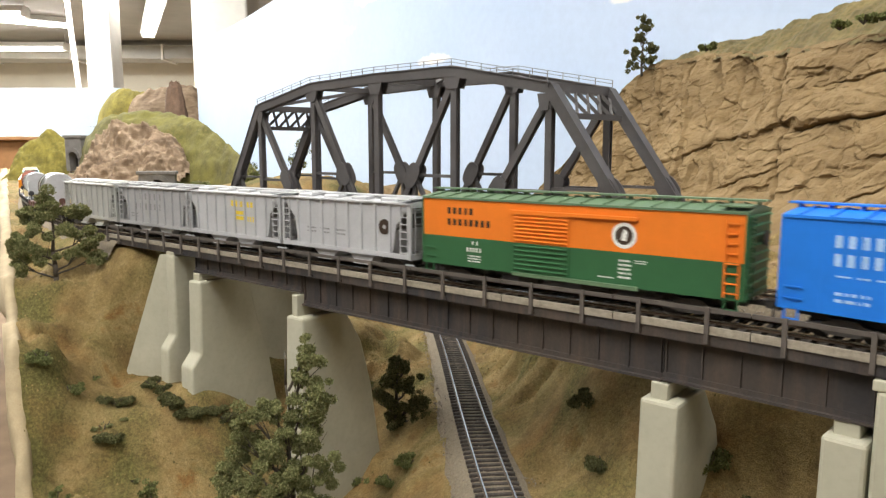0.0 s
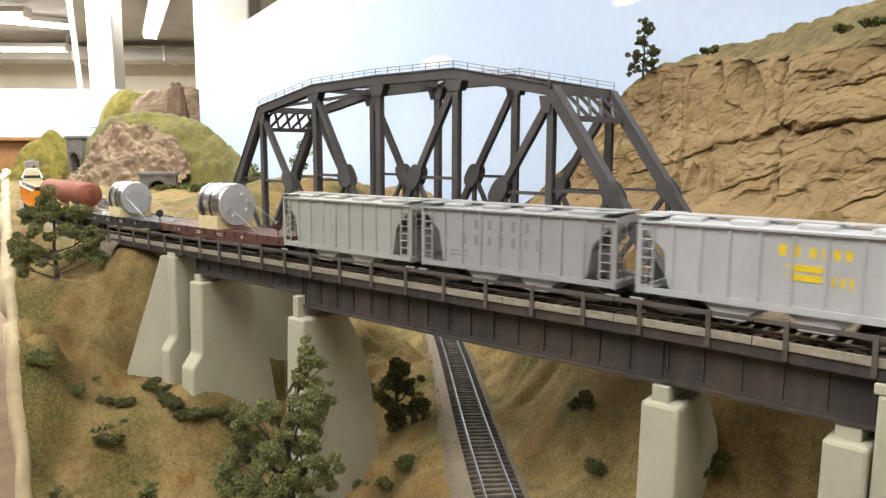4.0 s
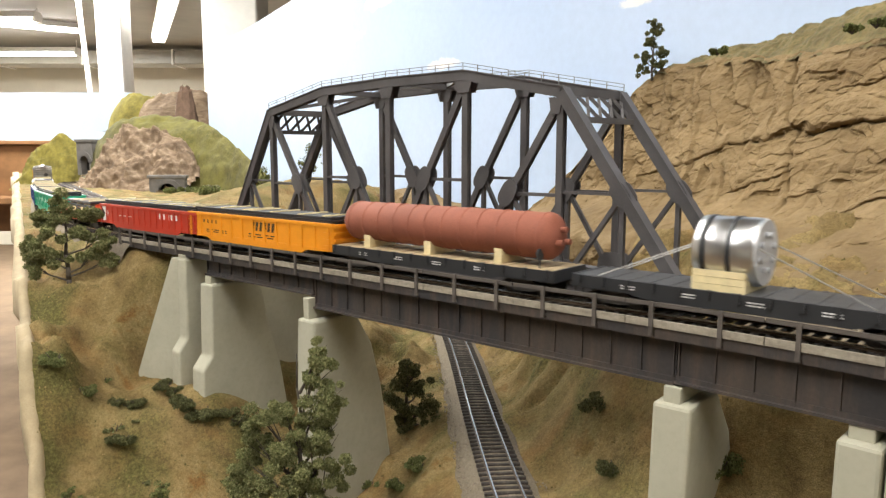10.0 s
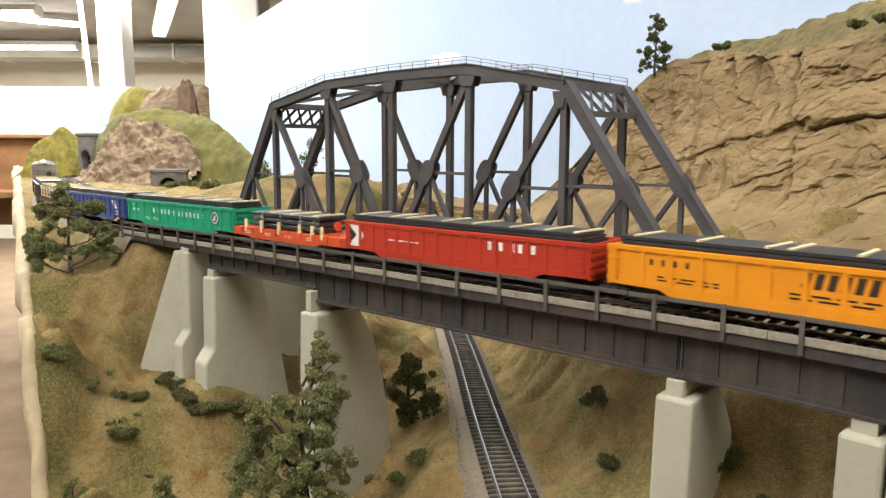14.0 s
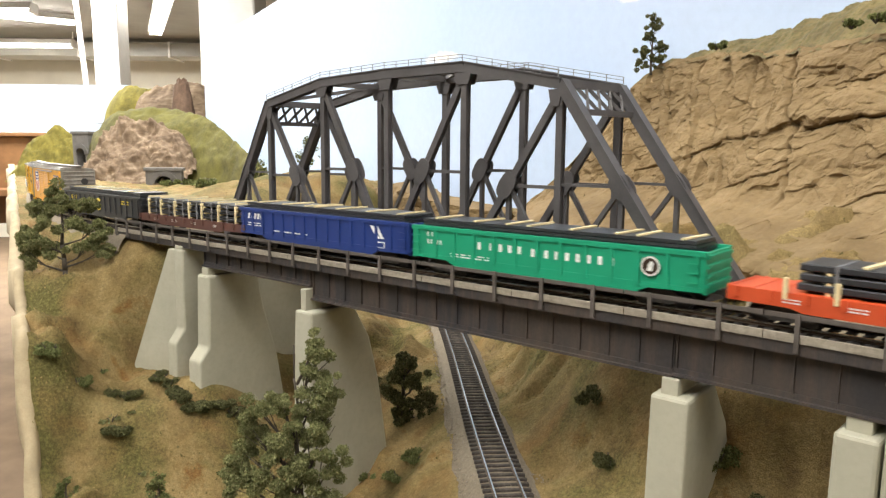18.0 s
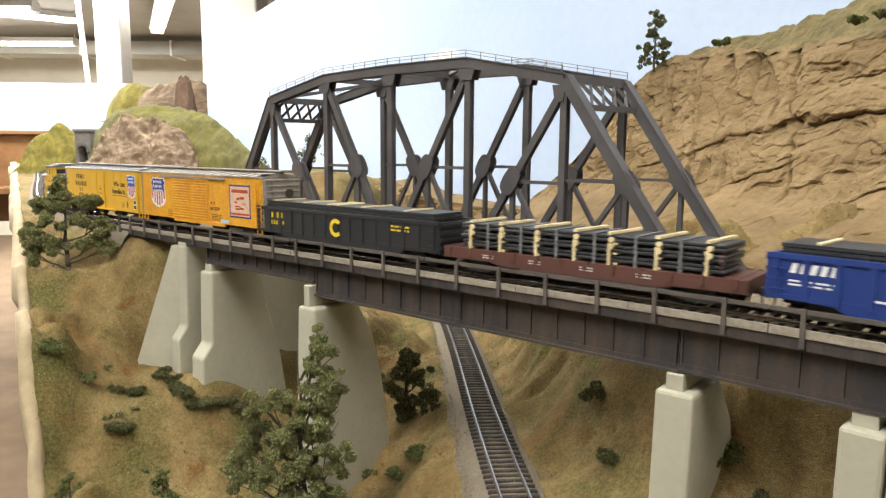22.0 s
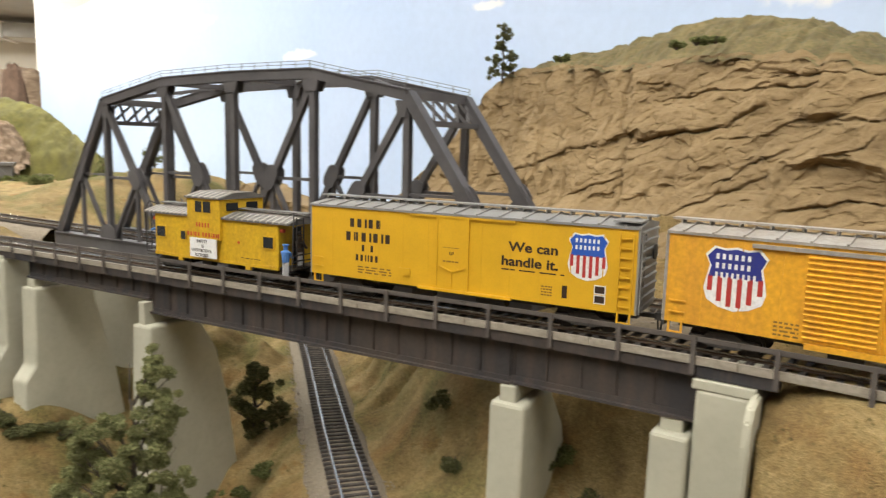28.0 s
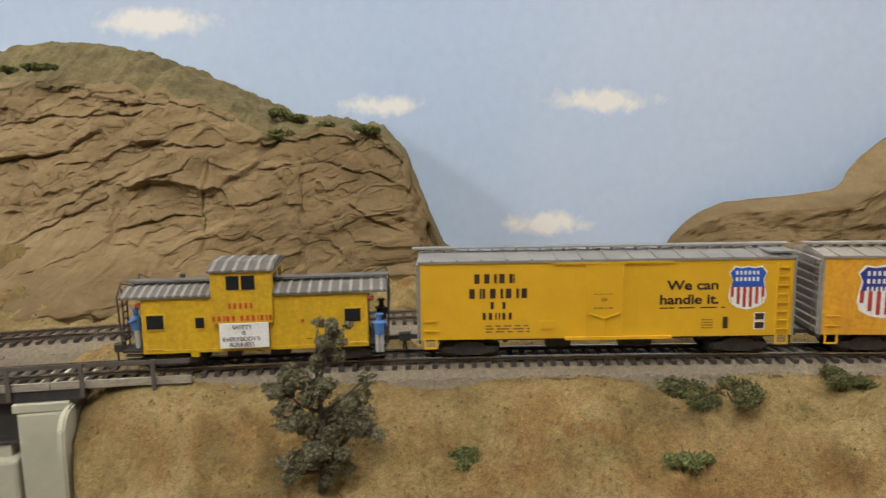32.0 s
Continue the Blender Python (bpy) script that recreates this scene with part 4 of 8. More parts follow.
def truss_bridge():
    t = thing("truss_bridge", "dark blue-grey steel through truss railway bridge with curved top chord", "truss bridge")
    mt = M["truss"]
    ups = {1: HIP, 2: TOP - 0.002, 3: TOP, 4: TOP - 0.0005, 5: HIP}
    for w in (0.0, T_W):
        part("bottom_chord", made(tbeam, tr(-0.05, w, CHORD), tr(6.17, w, CHORD), 0.0075, 0.0115), mt, t)
        bm = bmesh.new()
        tbeam(bm, tr(-0.02, w, CHORD + 0.0062), tr(6.02, w, CHORD + 0.0062), 0.0100, 0.0012)
        part("chord_flange", bm, mt, t)
        for k in (1, 2, 3, 4):
            bm = channel_member(tr(k, w, ups[k]), tr(k + 1, w, ups[k + 1]), 0.0072, 0.0066)
            part("top_chord", bm, mt, t)
            bm = bmesh.new()
            up = Vector((0, 0, 0.0037))
            tbeam(bm, tr(k, w, ups[k]) + up, tr(k + 1, w, ups[k + 1]) + up, 0.0086, 0.0008)
            part("cover_plate", bm, mt, t)
        for a, b in ((0, 1), (6.12, 5)):
            part("end_post", channel_member(tr(a, w, CHORD), tr(b, w, HIP), 0.0072, 0.0066), mt, t)
            bm = bmesh.new()
            o = Vector((0, 0, 0.0030)) + T_D * (-0.0022 if a == 0 else 0.0022)
            tbeam(bm, tr(a, w, CHORD) + o, tr(b, w, HIP) + o, 0.0086, 0.0008)
            part("cover_plate", bm, mt, t)
            m = 0.5 * (a + b)
            zm = 0.5 * (CHORD + HIP) * 1.0
            part("gusset_plate", made(gusset, m, w, zm, 0.0082, 0.0056, "round", math.atan2(HIP - CHORD, (b - a) * PANEL)), mt, t)
            part("sub_vertical", made(tbeam, tr(m, w, CHORD), tr(m, w, zm), 0.0030, 0.0030), mt, t)
            part("sub_diagonal", made(tbeam, tr(m, w, zm), tr(b, w, CHORD), 0.0030, 0.0028), mt, t)
            part("hip_strut", made(tbeam, tr(m, w, zm), tr(b, w, zm), 0.0018, 0.0018), mt, t)
        for k in range(1, 6):
            part("vertical", channel_member(tr(k, w, CHORD), tr(k, w, ups[k] - 0.003), 0.0048, 0.0046 if k in (1, 5) else 0.0050), mt, t)
            part("gusset_plate", made(gusset, k + (0.03 if k == 1 else -0.03 if k == 5 else 0), w, ups[k] - (0.0065 if k not in (1, 5) else 0.0075), 0.0066 if k not in (1, 5) else 0.0040, 0.0050 if k not in (1, 5) else 0.0060, "hang"), mt, t)
            part("gusset_plate", made(gusset, k, w, CHORD + 0.008, 0.0115, 0.0112), mt, t)
        for a, b in ((1, 2), (2, 3), (4, 3), (5, 4)):
            part("diagonal", channel_member(tr(a, w, ups[a] - 0.004), tr(b, w, CHORD), 0.0044, 0.0048), mt, t)
            m, zm = 0.5 * (a + b), 0.5 * (ups[a] - 0.004 + CHORD)
            part("gusset_plate", made(gusset, m, w, zm, 0.0098, 0.0062, "round", math.atan2(ups[a] - CHORD, (a - b) * PANEL)), mt, t)
            part("sub_vertical", made(tbeam, tr(m, w, CHORD), tr(m, w, zm), 0.0030, 0.0030), mt, t)
            part("sub_diagonal", made(tbeam, tr(m, w, zm), tr(a, w, CHORD), 0.0030, 0.0028), mt, t)
            part("horizontal_strut", made(tbeam, tr(m, w, zm), tr(a, w, zm), 0.0020, 0.0022), mt, t)
    # bracing between the two trusses
    for k in range(1, 6):
        part("top_strut", made(beam, tr(k, 0, ups[k]), tr(k, T_W, ups[k]), 0.0045, 0.0040), mt, t)
    for k in range(1, 5):
        for a, b in ((0, T_W), (T_W, 0)):
            part("lateral_brace", made(beam, tr(k, a, ups[k] + 0.001), tr(k + 1, b, ups[k + 1] + 0.001), 0.0026, 0.0026), mt, t)
    for k, q in ((1, 0.9), (5, 5.1)):
        zlo = HIP - 0.017
        kk = k + (-1 if k == 1 else 1) * (0.017 / (HIP - CHORD))
        part("portal_beam", made(beam, tr(kk, 0, zlo), tr(kk, T_W, zlo), 0.004, 0.0035), mt, t)
        part("portal_beam", made(beam, tr(k, 0, HIP + 0.001), tr(k, T_W, HIP + 0.001), 0.004, 0.0045), mt, t)
        n = 5
        for i in range(n):
            for s in (0, 1):
                w0, w1 = T_W * i / n, T_W * (i + 1) / n
                za, zb = (zlo, HIP) if s else (HIP, zlo)
                ka, kb = (kk, k) if s else (k, kk)
                part("lattice_bar", made(beam, tr(ka, w0, za), tr(kb, w1, zb), 0.0016, 0.0022), mt, t)
    # floor system
    for k in range(0, 13):
        part("floor_beam", made(beam, tr(k / 2, 0, CHORD - 0.001), tr(k / 2, T_W, CHORD - 0.001), 0.004, 0.010), mt, t)
    for w in (0.02, 0.037):
        part("stringer", made(tbeam, tr(0, w, CHORD), tr(6, w, CHORD), 0.003, 0.008), mt, t)
    # handrail along the top chords
    for w in (-0.0035, T_W + 0.0035):
        for k in (1, 2, 3, 4):
            n = 6
            for i in range(n + (k == 4)):
                f = i / n
                z = ups[k] * (1 - f) + ups[k + 1] * f + 0.004
                part("handrail_post", made(beam, tr(k + f, w, z), tr(k + f, w, z + 0.0046), 0.0005, 0.0005), M["wire"], t)
            for h in (0.0046, 0.0024):
                part("handrail", made(beam, tr(k, w, ups[k] + 0.004 + h), tr(k + 1, w, ups[k + 1] + 0.004 + h), 0.0004, 0.0004), M["wire"], t)
    return t


truss_bridge()


# ---- deck girder bridge ----
def run_beam(bm, line, s0, s1, v, z0, z1, w, step=0.02):
    """A bar of section w x (z1 - z0) that follows a line."""
    n = max(1, int(round((s1 - s0) / step)))
    rows = []
    for k in range(n + 1):
        s = s0 + (s1 - s0) * k / n
        rows.append([bm.verts.new(line.off(s, v + a, z)) for a, z in ((-w / 2, z0), (w / 2, z0), (w / 2, z1), (-w / 2, z1))])
    for a, b in zip(rows, rows[1:]):
        for j in range(4):
            bm.faces.new((a[j], a[(j + 1) % 4], b[(j + 1) % 4], b[j]))
    bm.faces.new(rows[0][::-1])
    bm.faces.new(rows[-1])


WALK0, WALK1 = 2.783, 3.511
EDGE = -0.0195


def girder_bridge():
    t = thing("girder_bridge", "weathered brown-black steel plate girder railway bridge", "girder bridge")
    g = M["girder"]
    for s0, s1, depth in ((2.927, 3.0680, -0.0235), (3.0690, 3.3370, -0.0325), (3.3380, 3.427, -0.0315)):
        a, b = MAIN.off(s0, 0, 0), MAIN.off(s1, 0, 0)
        d = (b - a).normalized()
        n = Vector((-d.y, d.x, 0))
        ln = (b - a).length
        for side in (-1, 1):
            o = n * (0.0135 * side)
            part("web", made(beam, a + o + Vector((0, 0, (depth - 0.0078) / 2)), b + o + Vector((0, 0, (depth - 0.0078) / 2)), 0.0010, -0.0078 - depth), g, t)
            for z in (depth + 0.0007, -0.0082):
                part("flange", made(beam, a + o + Vector((0, 0, z)), b + o + Vector((0, 0, z)), 0.0072, 0.0013), g, t)
                part("flange_angle", made(beam, a + o + n * (0.0012 * side) + Vector((0, 0, z + (0.0018 if z < -0.02 else -0.0018))), b + o + n * (0.0012 * side) + Vector((0, 0, z + (0.0018 if z < -0.02 else -0.0018))), 0.0008, 0.0026), g, t)
            m = int(round(ln / 0.0168))
            for k in range(m + 1):
                p = a + d * (0.0012 + (ln - 0.0024) * k / m) + o
                part("stiffener", made(beam, p + n * (0.0011 * side) + Vector((0, 0, depth + 0.001)), p + n * (0.0011 * side) + Vector((0, 0, -0.0085)), 0.0008, 0.0014, d), g, t)
        m = max(2, int(round(ln / 0.05)))
        for k in range(m + 1):
            p = a + d * (ln * k / m)
            part("cross_frame", made(beam, p - n * 0.013 + Vector((0, 0, -0.012)), p + n * 0.013 + Vector((0, 0, depth + 0.004)), 0.0015, 0.0015), g, t)
    w = M["walk"]
    n = int(round((WALK1 - WALK0) / 0.065))
    for k in range(n):
        s0 = WALK0 + (WALK1 - WALK0) * k / n + 0.0003
        s1 = WALK0 + (WALK1 - WALK0) * (k + 1) / n - 0.0003
        part("walkway_edge_board", made(run_beam, MAIN, s0, s1, EDGE, -0.0046, -0.0010, 0.0016), w, t, "weathered grey timber edge board")
        for v in (EDGE + 0.0030, EDGE + 0.0058):
            part("walkway_plank", made(run_beam, MAIN, s0, s1, v, -0.0050, -0.0038, 0.0026), w, t)
        part("handrail", made(run_beam, MAIN, s0, s1, EDGE - 0.0012, 0.0058, 0.0078, 0.0008), M["rail_post"], t)
    part("sill_beam", made(run_beam, MAIN, WALK0, WALK1 - 0.05, EDGE + 0.001, -0.0100, -0.0048, 0.002), g, t)
    posts = [2.784] + [2.8065 + 0.0277 * k for k in range(10)] + [3.0848 + 0.0302 * k for k in range(9)] + [3.3595 + 0.0335 * k for k in range(5)]
    for s in posts:
        p, q = MAIN.off(s, EDGE - 0.0022, -0.0085), MAIN.off(s, EDGE - 0.0022, 0.0082)
        d = MAIN.way(s)
        part("handrail_post", made(beam, p, q, 0.0019, 0.0013, (d[0], d[1], 0)), M["rail_post"], t)
        part("walkway_bracket", made(beam, MAIN.off(s, EDGE - 0.001, -0.0085), MAIN.off(s, -0.012, -0.0085), 0.0014, 0.002), g, t)
    return t


girder_bridge()


# ---- piers ----
def pier(name, label, s, width, poly, bevel=0.0018, cap=None):
    """A cast pier: its outline across the line, pushed along the line."""
    t = thing(name, label, "bridge pier", "concrete bridge piers")
    p, d = MAIN.at(s), MAIN.way(s)
    m = Matrix(((d[0], -d[1], 0, p[0]), (d[1], d[0], 0, p[1]), (0, 0, 1, 0), (0, 0, 0, 1)))
    t.matrix_world = m
    bm = bmesh.new()
    prism(bm, poly, 0, width, "x")
    clean(bm)
    bmesh.ops.bevel(bm, geom=[e for e in bm.edges if e.calc_length() > 0.004], offset=bevel, segments=2, affect="EDGES", profile=0.5)
    part("shaft", bm, M["concrete"], t)
    if cap:
        x0, x1, y0, y1, z0, z1 = cap
        part("bearing_block", soft_box(x0, x1, y0, y1, z0, z1, 0.0006), M["concrete"], t)
    return t


BAT = "aged cast concrete bridge pier with a battered back"
pier("bridge_pier", BAT, 2.925, 0.018, [(-0.021, -0.030), (-0.023, -0.091), (-0.032, -0.102), (-0.034, -0.18), (0.058, -0.18), (0.046, -0.107), (0.034, -0.066), (0.027, -0.030)], cap=(0.003, 0.012, -0.018, 0.018, -0.0305, -0.024))
pier("bridge_pier", BAT, 3.059, 0.019, [(-0.0235, -0.0400), (-0.029, -0.19), (0.056, -0.19), (0.051, -0.156), (0.043, -0.104), (0.033, -0.067), (0.017, -0.0400)], cap=(0.0045, 0.0105, -0.0215, 0.018, -0.041, -0.0245))
pier("bridge_pier", BAT, 3.329, 0.019, [(-0.0225, -0.0405), (-0.028, -0.2), (0.050, -0.2), (0.046, -0.10), (0.036, -0.068), (0.014, -0.0405)], cap=(0.004, 0.0125, -0.019, 0.016, -0.042, -0.0325))
pier("bridge_pier", BAT, 3.410, 0.017, [(-0.0225, -0.0375), (-0.027, -0.2), (0.05, -0.2), (0.036, -0.0375)], cap=(0.003, 0.013, -0.017, 0.017, -0.038, -0.0315))
left = pier("bridge_abutment", "cast concrete bridge abutment with a flared wing wall", 2.8905, 0.013, [(-0.0215, -0.0115), (-0.0225, -0.082), (-0.031, -0.093), (-0.033, -0.17), (0.12, -0.17), (0.12, -0.0115)], cap=(-0.001, 0.0115, -0.020, 0.020, -0.0135, -0.0085))


def truss_pier():
    """The broad pier under the far end of the truss bridge."""
    t = thing("bridge_pier", "broad cast concrete pier under the truss bridge end", "bridge pier", "concrete bridge piers")
    plan = [tr(a, w, 0) for a, w in ((-0.25, -0.010), (0.30, -0.010), (0.30, T_W + 0.010), (-0.25, T_W + 0.010))]
    bm = clean(made(prism, [(q.x, q.y) for q in plan], -0.20, CHORD - 0.0105, "z"))
    bmesh.ops.bevel(bm, geom=bm.edges[:], offset=0.0015, segments=2, affect="EDGES")
    part("shaft", bm, M["concrete"], t)
    for w in (0.0, T_W):
        q = tr(0, w, 0)
        part("bearing_block", soft_box(q.x - 0.006, q.x + 0.006, q.y - 0.006, q.y + 0.006, CHORD - 0.0108, CHORD - 0.0056, 0.0005), M["concrete"], t)


truss_pier()


def flared_wing():
    """A triangular wing that runs back along the bank from the abutment."""
    bm = bmesh.new()
    near = [(0.0005, -0.0195, -0.0115), (-0.0060, -0.0235, -0.0115), (-0.044, -0.041, -0.120), (-0.044, -0.041, -0.175), (0.0005, -0.0195, -0.175)]
    a = [bm.verts.new(p) for p in near]
    b = [bm.verts.new((x + 0.006, y + 0.019, z)) for x, y, z in near]
    for k in range(5):
        bm.faces.new((a[k], a[(k + 1) % 5], b[(k + 1) % 5], b[k]))
    bm.faces.new(a[::-1])
    bm.faces.new(b)
    clean(bm)
    bmesh.ops.bevel(bm, geom=bm.edges[:], offset=0.0010, segments=2, affect="EDGES", profile=0.5)
    part("wing", bm, M["concrete"], left, "sloping triangular wing")


flared_wing()
pier("bridge_abutment", "cast concrete bridge abutment at the bank", 3.4285, 0.022, [(-0.0215, -0.0145), (-0.024, -0.2), (0.06, -0.2), (0.06, -0.0145)], cap=(-0.0015, 0.024, -0.0215, 0.03, -0.0150, -0.0105))


def wing_wall():
    t = thing("wing_wall", "pale concrete wing wall with a rounded top edge", "retaining wall")
    p, d = MAIN.at(3.4515), MAIN.way(3.4515)
    t.matrix_world = Matrix(((d[0], -d[1], 0, p[0]), (d[1], d[0], 0, p[1]), (0, 0, 1, 0), (0, 0, 0, 1)))
    poly = [(-0.018, -0.0120), (-0.026, -0.0125), (-0.031, -0.0150), (-0.0345, -0.020), (-0.036, -0.030), (-0.040, -0.2), (-0.018, -0.2)]
    bm = clean(made(prism, poly, 0.0, 0.0034, "x"))
    bmesh.ops.bevel(bm, geom=bm.edges[:], offset=0.0009, segments=2, affect="EDGES")
    part("wall_slab", bm, M["concrete"], t)


wing_wall()


# ---- tracks ----
def track(line, name, label, s0, s1, ties, tie_len=0.0300, bed=True, spare=()):
    """Rails, and ties that start at the first s of each stretch."""
    t = thing(name, label, "railway track", kind="structure")
    for v in (-0.0087, 0.0087):
        bm = bmesh.new()
        run_beam(bm, line, s0, s1, v, -0.0021, -0.0017, 0.0020)
        run_beam(bm, line, s0, s1, v, -0.0018, -0.0006, 0.0005)
        part("rail", bm, M["rail"], t)
        part("rail_head", made(run_beam, line, s0, s1, v, -0.0008, 0.0, 0.0010), M["rail_top"], t)
    return t


def tie_mesh(wood=True):
    bm = box(-0.0013, 0.0013, -0.0150, 0.0150, -0.0042, -0.0019)
    bmesh.ops.bevel(bm, geom=[e for e in bm.edges if abs(e.verts[0].co.z - e.verts[1].co.z) < 1e-6], offset=0.0002, segments=1, affect="EDGES")
    me = bpy.data.meshes.new("tie")
    bm.to_mesh(me)
    bm.free()
    me.materials.append(M["tie"])
    return me


TIE = tie_mesh()


def lay_ties(t, line, s0, s1, gap):
    rng = random.Random(int(s0 * 1000))
    for k in range(int((s1 - s0) / gap)):
        s = s0 + gap * k
        p, d = line.at(s), line.way(s)
        ob = new("tie", TIE)
        ob.parent = t
        ob.matrix_basis = pose(p[0], p[1], line.z, 0, 0, math.degrees(math.atan2(d[1], d[0])) + rng.uniform(-0.8, 0.8))


def join_ties(t, line, s0, s1, gap):
    bm = bmesh.new()
    for k in range(int((s1 - s0) / gap)):
        s = s0 + gap * k
        d = line.way(s)
        m = pose(*line.at(s), line.z, 0, 0, math.degrees(math.atan2(d[1], d[0])))
        bx(bm, -0.0013, 0.0013, -0.0150, 0.0150, -0.0042, -0.0019, m)
    tagged(part("distant_ties", bm, M["tie"], t), kind="stuff")


def ballast(line, s0, s1, name, half=0.024, low=-0.0085, seed=1, stones=0.0):
    """A shouldered bed of ballast, with loose stones on its near shoulder."""
    n = max(2, int((s1 - s0) / 0.006))
    prof = [(-half * 1.25, low - 0.016), (-half, low - 0.004), (-half * 0.72, -0.0045), (-half * 0.35, -0.0032), (0, -0.0030), (half * 0.35, -0.0032), (half * 0.72, -0.0045), (half, low - 0.004), (half * 1.25, low - 0.016)]
    verts = []
    for k in range(n + 1):
        s = s0 + (s1 - s0) * k / n
        for j, (v, z) in enumerate(prof):
            p = line.off(s, v, z)
            e = 0.0007 * wob(p.x, p.y, 2, 300, 2)
            verts.append((p.x + e, p.y + e, p.z + 0.0008 * wob(p.x, p.y, 0, 220, 2)))
    ob = sheet(name, verts, n + 1, len(prof), M["ballast"])
    tagged(ob, "grey-tan stone ballast bed under the track", "ballast", kind="structure")
    if stones:
        rng = random.Random(seed)
        vs, fs = [], []
        for k in range(int((s1 - s0) * stones)):
            s, v = rng.uniform(s0, s1), rng.uniform(-half * 1.08, half * 1.08)
            z = -0.0032 if abs(v) < half * 0.35 else -0.0045 if abs(v) < half * 0.72 else low * 0.9
            c, r = line.off(s, v, z), rng.uniform(0.0004, 0.0010)
            q = Euler((rng.uniform(0, 6), rng.uniform(0, 6), rng.uniform(0, 6))).to_matrix()
            i = len(vs)
            for e in ((1, 0, 0), (-1, 0, 0), (0, 1, 0), (0, -1, 0), (0, 0, 1), (0, 0, -1)):
                vs.append(c + q @ (Vector(e) * r * rng.uniform(0.6, 1.2)))
            for a, b, d in ((0, 2, 4), (2, 1, 4), (1, 3, 4), (3, 0, 4), (2, 0, 5), (1, 2, 5), (3, 1, 5), (0, 3, 5)):
                fs.append((i + a, i + b, i + d))
        me = bpy.data.meshes.new("ballast_stones")
        me.from_pydata(vs, [], fs)
        me.materials.append(M["stone"])
        tagged(new("ballast_stones", me), "loose grey and tan ballast stones", "gravel", kind="stuff")


s_up0 = UPPER.near(-0.2, 0.738)[0]
s_up1 = UPPER.near(0.158, 0.410)[0]
main_track = track(MAIN, "main_track", "railway track with rusty rails over the girder bridge", 0.25, MAIN.run[-1] - 0.02, None)
upper_track = track(UPPER, "upper_track", "railway track with rusty rails through the truss bridge", 0.05, UPPER.run[-1] - 0.02, None)
lower_track = track(LOWER, "lower_track", "railway track with dark ties on the valley floor", 0.01, LOWER.run[-1] - 0.02, None)

ballast(MAIN, 0.25, 2.800, "main_ballast", stones=500)
ballast(MAIN, 3.498, MAIN.run[-1] - 0.02, "bank_ballast", 0.0215, seed=2, stones=9000)
ballast(UPPER, 0.05, s_up0 - 0.03, "upper_ballast", seed=3, stones=600)
ballast(UPPER, s_up1 + 0.03, UPPER.run[-1] - 0.02, "shelf_ballast", seed=4, stones=4000)
ballast(LOWER, 0.0, LOWER.run[-1] - 0.02, "valley_ballast", 0.026, seed=5, stones=7000)


# ---- far hills ----
def mound(name, label, cx, cy, rx, ry, h, z0, material, rough=0.05, seed=0.0, rot=0.0, power=1.0, n=70, freq=6.0):
    """A scenic hill as a rounded, uneven sheet."""
    verts = []
    for i in range(n):
        for j in range(n):
            u, v = 2 * i / (n - 1) - 1, 2 * j / (n - 1) - 1
            r = math.hypot(u, v)
            k = max(0.0, 1 - r ** 2) ** power
            x, y = u * rx, v * ry
            c, s = math.cos(rot), math.sin(rot)
            px, py = cx + x * c - y * s, cy + x * s + y * c
            verts.append((px, py, z0 + h * k * (1 + rough * 4 * wob(px + seed, py, 0, freq, 4)) + rough * 0.1 * wob(px, py, seed, freq * 5, 3) * (k > 0)))
    return tagged(sheet(name, verts, n, n, material), label, "hill", kind="structure")


def ridge(name, label, crest, front, drop, back, material, rough, seed, n=110, m=60, freq=9.0, sharp=1.6, under=-0.03):
    """A hill along its crest: a rounded slope to the front, a short one behind."""
    cx, cy, cz = np.array(crest).T
    run = np.r_[0, np.cumsum(np.hypot(np.diff(cx), np.diff(cy)))]
    verts = []
    for i in range(n):
        s = run[-1] * i / (n - 1)
        x, y, z = (float(np.interp(s, run, c)) for c in (cx, cy, cz))
        for j in range(m):
            t = j / (m - 1)
            if t < 0.75:
                q = 1 - t / 0.75
                px, py, pz = x + front[0] * q, y + front[1] * q, z + (under - z) * q ** sharp * drop
            else:
                q = (t - 0.75) / 0.25
                px, py, pz = x - front[0] * back * q, y - front[1] * back * q, z - 0.10 * q * q
            k = rough * (wob(px + seed, py, pz, freq, 4) + 0.5 * wob(px, py + seed, pz, freq * 4, 3))
            verts.append((px, py - k * 0.6, pz + k * 0.8))
    return tagged(sheet(name, verts, n, m, material), label, "hill", kind="structure")


ridge("tunnel_hill", "olive green hill over the tunnels", [(-1.10, 2.20, 0.06), (-1.0316, 2.1248, 0.125), (-0.9672, 2.1109, 0.172), (-0.8993, 2.0832, 0.192), (-0.8212, 2.0534, 0.197), (-0.7428, 2.0323, 0.190), (-0.6488, 1.9577, 0.162), (-0.5784, 1.873, 0.132), (-0.5084, 1.7676, 0.098), (-0.44, 1.67, 0.05), (-0.39, 1.58, -0.01)], (0.13, -0.24), 1.0, 0.25, M["green_grass"], 0.010, 1.0)
ridge("rock_face", "pinkish tan rock face beside the tunnel mouth", [(-0.995, 2.05, 0.06), (-0.96, 2.02, 0.105), (-0.92, 1.99, 0.136), (-0.87, 1.955, 0.150), (-0.7693, 1.9056, 0.146), (-0.69, 1.868, 0.122), (-0.655, 1.83, 0.075), (-0.63, 1.80, 0.03)], (-0.045, -0.115), 1.0, 0.7, M["far_rock"], 0.022, 2.0, 150, 90, 16.0, 0.9)
